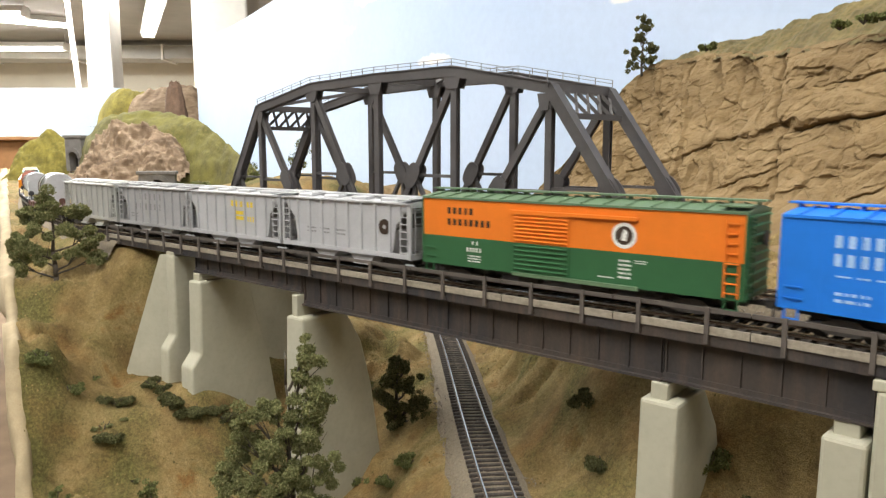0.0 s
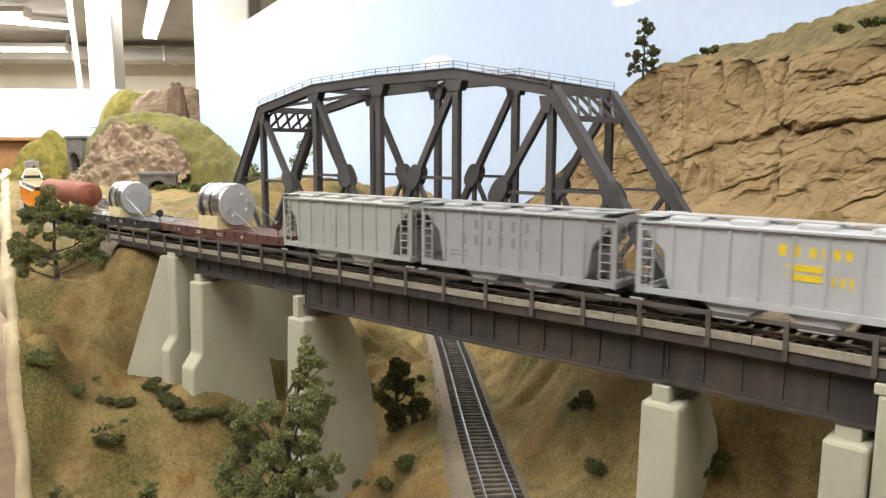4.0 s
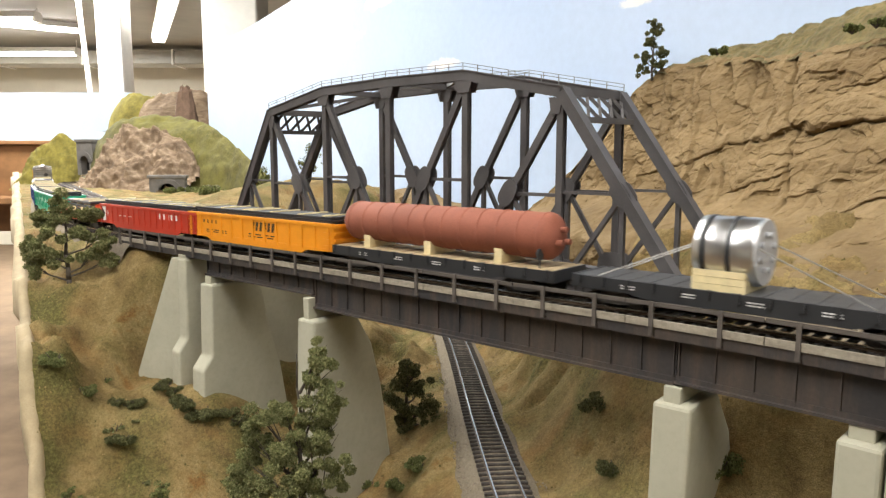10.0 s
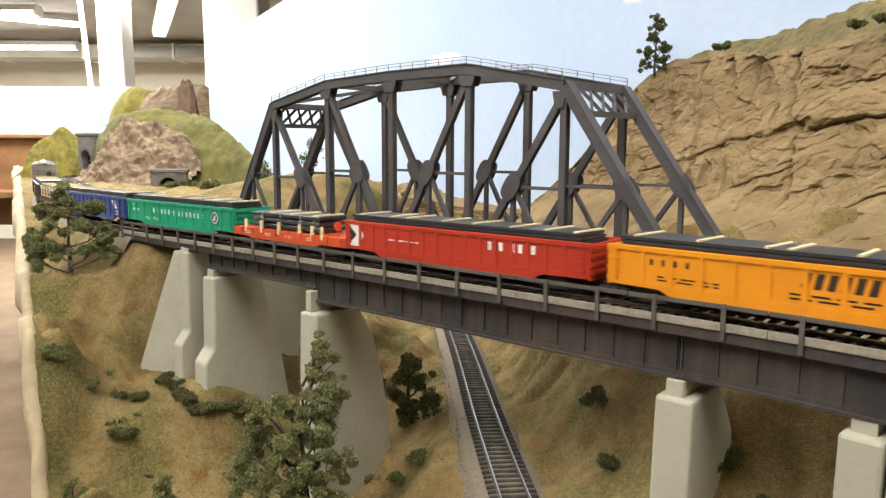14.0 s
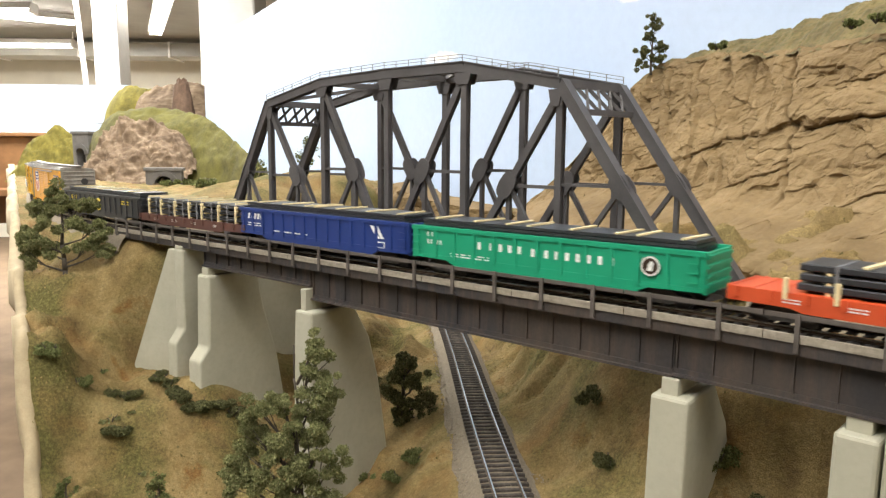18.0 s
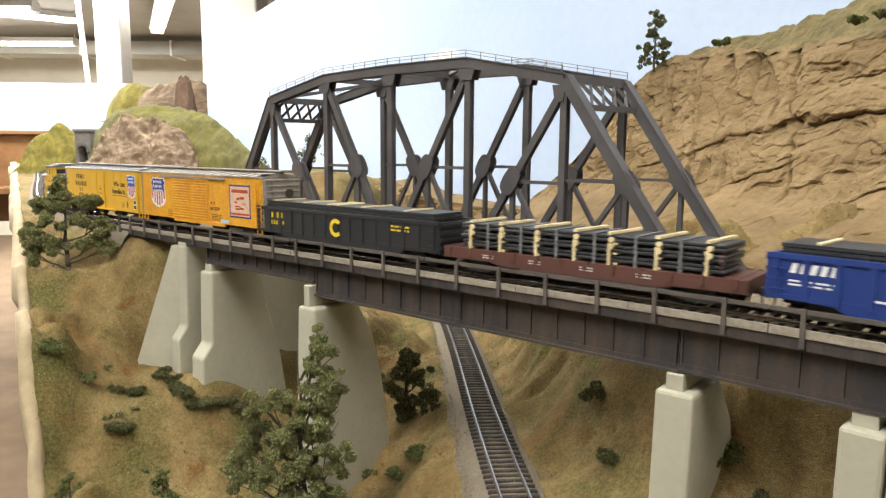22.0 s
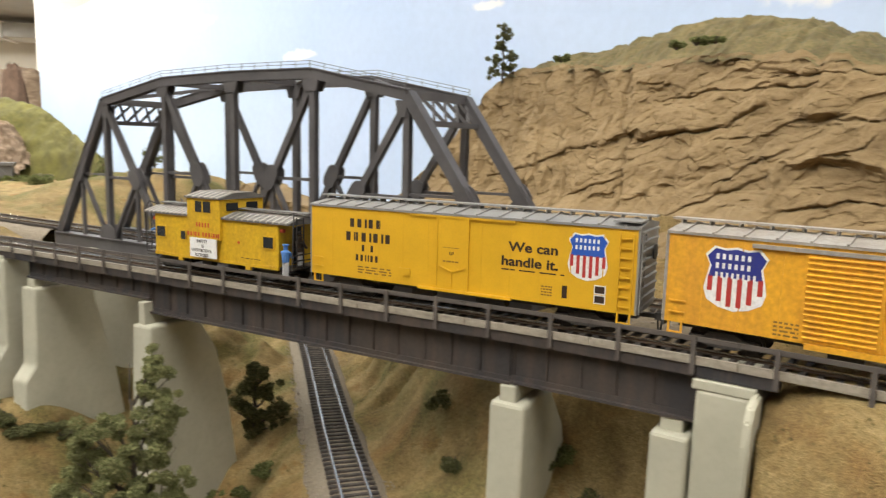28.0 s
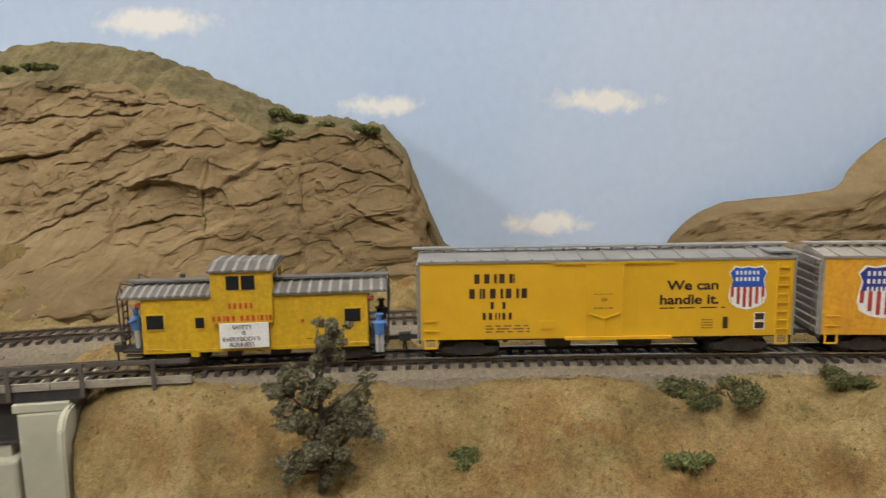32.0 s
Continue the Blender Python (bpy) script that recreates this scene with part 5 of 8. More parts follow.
ridge("yellow_knoll", "yellow-green knoll by the upper tunnel", [(-1.335, 2.23, 0.0), (-1.30, 2.24, 0.085), (-1.2545, 2.2453, 0.118), (-1.2076, 2.26, 0.145), (-1.165, 2.26, 0.118), (-1.13, 2.24, 0.05)], (0.0, -0.06), 1.0, 1.0, M["yellow_grass"], 0.012, 4.0, 70, 40, 16.0)
mound("yellow_hill", "pale yellow painted hill beyond the tunnels", -1.25, 3.02, 0.16, 0.12, 0.16, 0.18, M["yellow_grass"], 0.06, 5.0, 0, 0.5)
mound("pale_rock_hill", "pale grey rocky hill beyond the tunnels", -1.06, 2.92, 0.18, 0.12, 0.13, 0.20, M["far_rock"], 0.08, 6.0, 0, 0.4)
mound("far_scenery_shelf", "olive scenery slope beyond the tunnels", -1.10, 2.80, 0.24, 0.34, 0.20, 0.0, M["green_grass"], 0.03, 7.0, 0, 0.4)


def butte():
    bm = bmesh.new()
    rows = []
    for j in range(26):
        t = j / 25
        row = []
        for k in range(30):
            a = 2 * math.pi * k / 30
            r = (0.062 - 0.041 * t ** 0.75) * (1 + 0.22 * wob(math.cos(a) * 2, math.sin(a) * 2, t * 1.2, 1.3, 3)) * (1 if t < 0.93 else 0.75)
            row.append(bm.verts.new((-0.862 + r * math.cos(a), 2.40 + r * math.sin(a), 0.085 + 0.223 * t + 0.012 * wob(math.cos(a), math.sin(a), 5, 2, 2) * (t > 0.8))))
        rows.append(row)
    for a, b in zip(rows, rows[1:]):
        for k in range(30):
            bm.faces.new((a[k], a[(k + 1) % 30], b[(k + 1) % 30], b[k]))
    bm.faces.new(rows[-1])
    bm.faces.new(rows[0][::-1])
    tagged(part("rock_tower", clean(bm), M["butte"]), "dark brown rock tower standing on the hill", "rock")


butte()


def tunnel_portal(x, y, z, rz, w, h, label):
    t = thing("tunnel_portal", label, "tunnel portal", "tunnel portals", pose(x, y, z, 0, 0, rz))
    bm = bmesh.new()
    r = w * 0.27
    arch = [(r * math.cos(a), h * 0.42 + r * math.sin(a)) for a in np.linspace(0, math.pi, 15)]
    outline = [(-w / 2, 0), (-w / 2, h), (w / 2, h), (w / 2, 0), (r, 0)] + arch + [(-r, 0)]
    prism(bm, outline, -0.012, 0.012, "y")
    part("face_wall", clean(bm), M["portal"], t)
    part("coping", soft_box(-w / 2 - 0.004, w / 2 + 0.004, -0.016, 0.014, h, h + 0.008, 0.001, 1), M["portal"], t)
    # solid near-black plug fills the arch; the tunnel's darkness is its colour
    bm = bmesh.new()
    prism(bm, [(r, -0.002)] + arch + [(-r, -0.002)], 0.011, 0.10, "y")
    part("bore", clean(bm), M["void"], t, "black plug painted as the dark tunnel bore")
    for k in range(11):
        a = math.pi * (k + 0.5) / 11
        p = Vector(((r + 0.005) * math.cos(a), -0.013, h * 0.42 + (r + 0.005) * math.sin(a)))
        part("arch_stone", clean(made(beam, p - Vector((math.cos(a), 0, math.sin(a))) * 0.006, p + Vector((math.cos(a), 0, math.sin(a))) * 0.006, 0.005, 0.010, (0, 1, 0))), M["portal"], t)
    return t


tunnel_portal(-0.6665, 1.715, -0.034, 8, 0.083, 0.058, "grey stone tunnel portal at the foot of the hill")
tunnel_portal(-1.084, 2.165, 0.020, -20, 0.062, 0.100, "grey stone tunnel portal beside the rock face")

# ---- things across the aisle ----
back = thing("scenic_board", "pale blue sky board of another layout across the aisle", "backdrop board")
part("board", box(-3.4, -1.93, 4.45, 4.47, 0.13, 0.47), M["sky"], back)
for x in (-3.3, -2.03):
    part("leg", box(x - 0.03, x + 0.03, 4.472, 4.52, FLOOR, 0.40), M["wood"], back)
cab = thing("wooden_cabinet", "brown stained wooden cabinet across the aisle", "cabinet")
part("carcass", soft_box(-3.6, -1.96, 3.55, 3.95, -0.30, 0.135, 0.005), M["wood"], cab)
part("top", soft_box(-3.63, -1.93, 3.52, 3.98, 0.135, 0.155, 0.004), M["wood"], cab)
for x in (-3.5, -2.05):
    part("leg", box(x - 0.04, x + 0.04, 3.6, 3.68, FLOOR, -0.30), M["wood"], cab)
tub = thing("orange_box", "orange cardboard box on the shelf across the aisle", "box")
part("carton", soft_box(-2.04, -1.975, 3.38, 3.47, -0.12, -0.03, 0.003), M["orange_card"], tub)
part("flap", box(-2.045, -1.97, 3.375, 3.475, -0.03, -0.026), M["orange_card"], tub)
shelf = thing("side_shelf", "low brown wooden shelf board across the aisle", "shelf")
part("board", soft_box(-3.2, -1.95, 3.34, 3.55, -0.15, -0.12, 0.003), M["wood"], shelf)
for x in (-3.1, -2.0):
    part("leg", box(x - 0.03, x + 0.03, 3.42, 3.48, FLOOR, -0.15), M["wood"], shelf)


# ---- plants ----
def leaf_cloud(vs, fs, centre, radius, count, size, rng, squash=0.8):
    """Small folded leaves scattered through a lumpy ball."""
    for _ in range(count):
        d = Vector((rng.gauss(0, 1), rng.gauss(0, 1), rng.gauss(0, 1))).normalized()
        p = centre + Vector((d.x, d.y, d.z * squash)) * radius * rng.uniform(0.35, 1.0) ** 0.6 * rng.uniform(0.8, 1.12)
        q = Euler((rng.uniform(0, 6.3), rng.uniform(0, 6.3), rng.uniform(0, 6.3))).to_matrix()
        s = size * rng.uniform(0.6, 1.35)
        i = len(vs)
        for e in ((-1, 0, 0.25), (0, -0.6, 0), (1, 0, 0.25), (0, 0.7, 0.0)):
            vs.append(p + q @ (Vector(e) * s))
        fs.append((i, i + 1, i + 3))
        fs.append((i + 1, i + 2, i + 3))


def leaves(name, parent, vs, fs, material):
    me = bpy.data.meshes.new(name)
    me.from_pydata(vs, [], fs)
    me.materials.append(material)
    ob = new(name, me)
    ob.parent = parent
    return ob


def tree(label, x, y, z, h, blobs, leaf, seed, count=4200, size=0.0013, trunk=0.0026, lean=(0, 0)):
    """A tapered trunk with limbs to each clump of the crown. blobs: (dx, dy, share of the height, radius)."""
    rng = random.Random(seed)
    t = thing("model_tree", label, "tree", "model trees", pose(x, y, z))
    bm = bmesh.new()
    prev, n = Vector((0, 0, -0.004)), 7
    for k in range(1, n + 1):
        f = k / n
        p = Vector((lean[0] * f * h + rng.uniform(-1, 1) * 0.012 * h, lean[1] * f * h + rng.uniform(-1, 1) * 0.012 * h, h * 0.93 * f))
        rod(bm, prev, p, trunk * (1 - 0.85 * (k - 1) / n), 8, trunk * (1 - 0.85 * k / n))
        prev = p
    part("trunk", clean(bm), M["bark"], t, smooth=True)
    vs, fs = [], []
    total = sum(b[3] ** 2 for b in blobs)
    for dx, dy, fz, r in blobs:
        c = Vector((dx + lean[0] * fz * h, dy + lean[1] * fz * h, fz * h))
        root = Vector((lean[0] * h * fz * 0.7, lean[1] * h * fz * 0.7, max(0.08, fz - 0.18) * h))
        bm = bmesh.new()
        mid = (root + c) * 0.5 + Vector((rng.uniform(-1, 1), rng.uniform(-1, 1), -1)) * r * 0.2
        rod(bm, root, mid, trunk * 0.42, 6, trunk * 0.28)
        rod(bm, mid, c, trunk * 0.28, 6, trunk * 0.10)
        for _ in range(3):
            rod(bm, mid, c + Vector((rng.uniform(-1, 1), rng.uniform(-1, 1), rng.uniform(-0.6, 0.8))) * r * 0.7, trunk * 0.16, 5, trunk * 0.05)
        part("limb", clean(bm), M["bark"], t)
        m = int(count * r ** 2 / total)
        for _ in range(9):
            s = c + Vector((rng.gauss(0, 0.42), rng.gauss(0, 0.42), rng.gauss(0, 0.36))) * r
            leaf_cloud(vs, fs, s, r * rng.uniform(0.28, 0.52), m // 9, size, rng)
    leaves("crown", t, vs, fs, leaf)
    return t


def bush(label, x, y, z, r, leaf, seed, count=420, size=0.0012, squash=0.65):
    rng = random.Random(seed)
    t = thing("bush", label, "bush", "scenic bushes", pose(x, y, z))
    bm = bmesh.new()
    for _ in range(5):
        d = Vector((rng.uniform(-1, 1), rng.uniform(-1, 1), rng.uniform(0.5, 1))) * r * 0.7
        rod(bm, (0, 0, -0.002), d, 0.0007, 5, 0.0003)
    part("stem", clean(bm), M["bark"], t)
    vs, fs = [], []
    for _ in range(8):
        c = Vector((rng.uniform(-0.75, 0.75) * r, rng.uniform(-0.75, 0.75) * r, rng.uniform(0.1, 0.75) * r * squash))
        leaf_cloud(vs, fs, c, r * rng.uniform(0.3, 0.5), count // 8, size, rng, squash)
    leaves("foliage", t, vs, fs, leaf)
    return t


OLIVE = "olive green foam-clump tree with a bare twisted trunk"
FRONT_Z = ground_z(-0.09, 0.437)
FRONT_H = -0.038 - FRONT_Z
tree("large olive green clump-foliage tree on the valley slope", -0.090, 0.437, FRONT_Z, FRONT_H, [(dx, dy, (dz - FRONT_Z) / FRONT_H, r) for dx, dy, dz, r in ((0.012, 0, -0.046, 0.008), (0.016, 0, -0.055, 0.010), (0.008, 0, -0.066, 0.010), (0.020, 0, -0.072, 0.010), (0.012, -0.004, -0.082, 0.012), (-0.014, 0, -0.086, 0.010), (-0.026, 0, -0.092, 0.011), (0.018, 0, -0.096, 0.012), (0.000, -0.006, -0.098, 0.013), (-0.032, 0, -0.106, 0.012), (0.014, -0.004, -0.112, 0.014), (-0.014, -0.006, -0.113, 0.014), (-0.036, 0, -0.122, 0.012), (0.022, -0.004, -0.128, 0.013), (0.002, -0.008, -0.130, 0.015), (-0.024, -0.006, -0.134, 0.014), (-0.040, 0, -0.140, 0.012), (0.014, -0.006, -0.146, 0.014), (-0.010, -0.008, -0.150, 0.014))], M["leaf_olive"], 11, 76000, 0.00075, 0.0026, (0.0, 0))
for x, y, h, lab in ((-0.193, 0.462, 0.048, "upright pale green sapling on the slope"), (-0.168, 0.450, 0.030, "small spreading pale green sapling on the slope"), (-0.262, 0.470, 0.024, "low green shrub by the plaster rim")):
    tree(lab, x, y, ground_z(x, y), h, [(0.001, 0, 0.92, h * 0.13), (-0.004, 0, 0.74, h * 0.16), (0.006, 0, 0.60, h * 0.17), (-0.005, 0, 0.44, h * 0.19), (0.012, 0, 0.36, h * 0.17), (-0.010, 0, 0.24, h * 0.18), (0.004, 0, 0.12, h * 0.18)], M["leaf_fresh"], int(h * 9000), 5200, 0.0008, 0.0012)
tree("olive tree with bare forked trunk at the bridge end", -0.352, 0.655, ground_z(-0.352, 0.655), 0.090, [(-0.006, 0, 0.90, 0.014), (0.016, 0.003, 0.80, 0.014), (-0.022, 0, 0.74, 0.015), (0.004, -0.004, 0.66, 0.017), (0.030, 0.002, 0.58, 0.014), (-0.032, 0.002, 0.50, 0.014), (-0.014, -0.004, 0.42, 0.015), (0.022, 0, 0.38, 0.013), (0.036, 0.004, 0.34, 0.012), (-0.036, 0, 0.30, 0.012)], M["leaf_olive"], 12, 40000, 0.00095)
tree("dark green bushy tree beside the valley track", -0.028, 0.575, ground_z(-0.028, 0.575), 0.062, [(0.006, 0, 0.86, 0.011), (-0.006, 0, 0.66, 0.012), (0.010, 0, 0.56, 0.012), (-0.010, 0, 0.38, 0.013), (0.012, 0, 0.30, 0.013), (0.0, 0, 0.16, 0.013), (0.022, 0, 0.14, 0.010)], M["leaf_dark"], 13, 18000, 0.00090)
tree("sparse dark pine on the cliff edge", 0.2447, 0.8325, 0.168, 0.062, [(0.0, 0, 0.95, 0.0075), (0.003, 0, 0.78, 0.009), (-0.004, 0, 0.62, 0.008), (0.010, 0, 0.44, 0.009), (-0.009, 0.002, 0.36, 0.010), (0.006, 0, 0.20, 0.008), (-0.013, 0, 0.16, 0.008)], M["leaf_dark"], 14, 5200, 0.0012, 0.0016)
tree("dry grey-green tree with tangled branches on the bank", 0.238, 0.122, ground_z(0.238, 0.122), 0.074, [(0.0049, -0.0035, 0.93, 0.0075), (0.0041, -0.0029, 0.8, 0.0078), (-0.0130, 0.0094, 0.62, 0.01), (-0.0065, 0.0047, 0.67, 0.009), (-0.0008, 0.0006, 0.55, 0.011), (-0.0113, 0.0083, 0.49, 0.009), (0.0170, -0.0124, 0.6, 0.004), (0.0097, -0.0071, 0.42, 0.011), (0.0146, -0.0106, 0.31, 0.01), (0.0065, -0.0047, 0.26, 0.012), (-0.0032, 0.0024, 0.36, 0.01), (-0.0049, 0.0035, 0.2, 0.01), (-0.0089, 0.0065, 0.12, 0.008), (0.0024, -0.0018, 0.1, 0.01)], M["leaf_grey"], 15, 30000, 0.0007, 0.0022)
for k, (x, y, h) in enumerate(((-0.245, 1.30, 0.065), (-0.36, 1.42, 0.05), (-0.07, 1.22, 0.03))):
    tree("small green tree behind the truss bridge", x, y, ground_z(x, y), h, [(0, 0, 0.86, h * 0.22), (h * 0.16, 0, 0.62, h * 0.24), (-h * 0.16, 0, 0.52, h * 0.24), (0, 0, 0.3, h * 0.26)], M["leaf_fresh"], 30 + k, 900, 0.0016)

BUSHES = [(-0.309, 0.545, 0.012, "f"), (-0.262, 0.575, 0.010, "d"), (-0.255, 0.535, 0.011, "d"), (-0.240, 0.590, 0.009, "d"), (-0.230, 0.583, 0.009, "d"), (-0.219, 0.571, 0.009, "d"), (-0.209, 0.561, 0.010, "d"), (-0.198, 0.555, 0.010, "d"), (-0.188, 0.556, 0.010, "d"), (-0.179, 0.560, 0.010, "d"), (-0.170, 0.563, 0.010, "d"), (-0.161, 0.566, 0.010, "d"), (-0.152, 0.569, 0.009, "d"), (-0.29, 0.548, 0.010, "f"), (-0.276, 0.566, 0.008, "d"), (-0.055, 0.525, 0.010, "f"), (-0.030, 0.500, 0.011, "f"), (-0.016, 0.500, 0.010, "f"), (0.105, 0.452, 0.011, "d"), (0.104, 0.398, 0.010, "d"), (0.150, 0.352, 0.013, "f"), (0.166, 0.338, 0.015, "d"), (0.136, 0.372, 0.010, "f"), (0.180, 0.352, 0.012, "d"), (0.288, 0.084, 0.0125, "f"), (0.201, 0.149, 0.010, "f"), (0.3665, 0.002, 0.016, "d"), (0.378, -0.018, 0.014, "d"), (0.412, -0.062, 0.012, "d"), (0.328, -0.01, 0.009, "f"), (-0.36, 0.76, 0.008, "f"), (-0.30, 0.745, 0.007, "f"), (-0.42, 0.815, 0.008, "f")]
SHADE = random.Random(9)
BUSHES += [(0.135 + 0.055 * SHADE.random(), 0.285 + 0.075 * SHADE.random(), SHADE.uniform(0.008, 0.014), "d") for _ in range(6)]
for k, (x, y, r, c) in enumerate(BUSHES):
    bush("dark green scenic bush" if c == "d" else "fresh green scenic bush", x, y, ground_top(x, y) - 0.001, r, M["leaf_dark"] if c == "d" else M["leaf_fresh"], 100 + k, int(1500 + r * 110000), 0.00085)
for k, (a, b, z, r) in enumerate(((0.205, 0.01, 0.136, 0.012), (0.222, 0.01, 0.131, 0.011), (0.250, -0.01, 0.125, 0.009), (0.285, -0.01, 0.120, 0.011), (0.215, -0.032, 0.117, 0.011), (-0.03, -0.004, 0.178, 0.008), (-0.012, -0.004, 0.180, 0.008), (0.004, -0.002, 0.181, 0.007), (-0.165, 0.02, 0.178, 0.008), (-0.142, -0.012, 0.082, 0.007))):
    p = wall_at(a, b, z)
    bush("olive bush growing on the cliff", p.x, p.y, p.z, r, M["leaf_fresh"], 160 + k, 1100, 0.0012)
SCRUB = random.Random(41)
for k in range(64):
    if k < 36:
        f, g = SCRUB.random(), SCRUB.random()
        x, y = -0.335 + 0.27 * f, 0.615 - 0.20 * g - 0.12 * f
    else:
        x, y = SCRUB.uniform(0.065, 0.20), SCRUB.uniform(0.27, 0.50)
        if x + y > 0.62:
            y = 0.60 - x
    if beds(x, y) < 0.035 or x < math.tan(radians(RIM + 2.5)) * y:
        continue
    bush("low olive scrub clump on the slope", x, y, ground_top(x, y) - 0.0015, SCRUB.uniform(0.004, 0.009), M["leaf_fresh"] if k % 3 else M["leaf_olive"], 300 + k, 620, 0.0008, 0.5)
rng = random.Random(77)
for k in range(26):
    x = -0.42 - 0.62 * rng.random()
    y = 1.30 - 1.05 * (x + 0.42) + rng.uniform(0.02, 0.16)
    bush("grey-green scrub bush at the foot of the hill", x + 0.10, y, ground_top(x + 0.1, y) - 0.002, rng.uniform(0.018, 0.034), M["leaf_grey"] if k % 2 else M["leaf_fresh"], 200 + k, 700, 0.0026)


def turf():
    """Crumbs of scenic foam strewn over the slopes."""
    rng = np.random.default_rng(5)
    v = np.array([p.co[:] for p in land.data.vertices])
    r = np.hypot(v[:, 0], v[:, 1])
    pick = np.where((r > 0.22) & (r < 1.15))[0]
    flat = np.full(len(pick), 9.0)
    for ln in (MAIN, UPPER, LOWER):
        for q in ln.q[::6]:
            flat = np.minimum(flat, np.hypot(v[pick, 0] - q[0], v[pick, 1] - q[1]))
    pick = pick[flat > 0.026]
    at = v[rng.choice(pick, 64000)]
    n = len(at)
    size = rng.uniform(0.00035, 0.00105, (n, 1)) * (0.6 + 0.8 * np.hypot(at[:, :1], at[:, 1:2]))
    at[:, :2] += rng.normal(0, 0.0012, (n, 2))
    base = np.array([(1, 0, -0.4), (-0.5, 0.87, -0.4), (-0.5, -0.87, -0.4), (0, 0, 1.1)])
    ang = rng.uniform(0, 6.28, n)
    c, s = np.cos(ang), np.sin(ang)
    vs = np.empty((n, 4, 3))
    for k in range(4):
        b = base[k] * rng.uniform(0.6, 1.3, (n, 1))
        vs[:, k, 0] = at[:, 0] + size[:, 0] * (c * b[:, 0] - s * b[:, 1])
        vs[:, k, 1] = at[:, 1] + size[:, 0] * (s * b[:, 0] + c * b[:, 1])
        vs[:, k, 2] = at[:, 2] + size[:, 0] * b[:, 2]
    i = np.arange(n)[:, None] * 4
    fs = np.concatenate([i + f for f in ((0, 1, 3), (1, 2, 3), (2, 0, 3))])
    me = bpy.data.meshes.new("scenic_turf")
    me.from_pydata(vs.reshape(-1, 3).tolist(), [], fs.tolist())
    me.materials.append(M["turf"])
    tagged(new("scenic_turf", me), "crumbs of tan and olive scenic turf", "turf", kind="stuff")


M["turf"] = foliage("tan_and_olive_turf", (0.10, 0.085, 0.030), (0.33, 0.235, 0.105))
turf()

# ---- rolling stock: shared pieces ----
SHARED = {}


def share(key, build, material, smooth=False):
    """A mesh built once and used by many parts."""
    if key not in SHARED:
        bm = build()
        me = bpy.data.meshes.new(key)
        clean(bm).to_mesh(me)
        bm.free()
        me.materials.append(material)
        if smooth:
            for p in me.polygons:
                p.use_smooth = True
        SHARED[key] = me
    return SHARED[key]


def put(name, me, parent, m=None, label=""):
    ob = new(name, me)
    ob.parent = parent
    if m:
        ob.matrix_basis = m
    if label:
        ob["label"] = label
    return ob


def car_paint(name, col, dirt=0.22, rough=0.45, var=0.10):
    return paint(name, col, rough, var, 45, tuple(0.35 * c + 0.03 for c in col), dirt, 0, 0.08, 1100)


M["black_metal"] = paint("blackened_underframe", (0.034, 0.030, 0.028), 0.6, 0.3, 90, (0.11, 0.085, 0.06), 0.4)
M["wheel"] = paint("dark_wheel_steel", (0.045, 0.038, 0.034), 0.45, 0.3, 90, (0.12, 0.09, 0.06), 0.3, 0.5)
M["up_yellow"] = car_paint("armour_yellow_paint", (0.68, 0.385, 0.016), 0.12)
M["aged_yellow"] = streaky("rust_streaked_yellow_paint", (0.74, 0.37, 0.022), (0.46, 0.19, 0.045), 0.5, 0.50, 60, 14)
M["silver"] = paint("dull_silver_roof_paint", (0.29, 0.28, 0.265), 0.45, 0.14, 50, (0.25, 0.23, 0.2), 0.25, 0.25)
M["worn_silver"] = streaky("worn_silver_roof_paint", (0.33, 0.305, 0.27), (0.20, 0.145, 0.10), 0.5, 0.6, 70, 70)
M["car_orange"] = car_paint("orange_car_paint", (0.78, 0.20, 0.018), 0.10)
M["car_green"] = car_paint("dark_green_car_paint", (0.030, 0.115, 0.045), 0.12)
M["roof_green"] = car_paint("faded_green_roof_paint", (0.115, 0.185, 0.105), 0.2)
M["sky_blue"] = car_paint("bright_blue_car_paint", (0.012, 0.185, 0.72), 0.08)
M["hopper_grey"] = car_paint("light_grey_hopper_paint", (0.46, 0.465, 0.485), 0.18)
M["hopper_dark"] = car_paint("weathered_grey_hopper_paint", (0.36, 0.36, 0.37), 0.3)
M["hopper_warm"] = car_paint("pale_warm_grey_hopper_paint", (0.40, 0.40, 0.38), 0.22)
M["oxide"] = car_paint("oxide_brown_car_paint", (0.115, 0.050, 0.040), 0.35)
M["flat_black"] = car_paint("black_car_paint", (0.026, 0.027, 0.030), 0.25)
M["deck_grey"] = paint("grey_deck_boards", (0.065, 0.066, 0.070), 0.45, 0.3, 120, (0.07, 0.06, 0.05), 0.3)
M["deck_tan"] = paint("tan_deck_boards", (0.42, 0.32, 0.19), 0.8, 0.25, 120, (0.2, 0.14, 0.08), 0.3)
M["tank_red"] = paint("red_oxide_primer", (0.265, 0.082, 0.048), 0.78, 0.18, 40, (0.14, 0.05, 0.03), 0.3)
M["chrome"] = paint("brushed_aluminium", (0.72, 0.72, 0.73), 0.28, 0.08, 60, (0.4, 0.4, 0.42), 0.15, 1.0, 0.05)
M["drum_face"] = paint("pale_grey_drum_end", (0.55, 0.56, 0.58), 0.45, 0.12, 60, (0.3, 0.3, 0.3), 0.2, 0.3)
M["cream_wood"] = paint("cream_balsa_blocking", (0.74, 0.62, 0.36), 0.8, 0.15, 150, (0.5, 0.4, 0.2), 0.2)
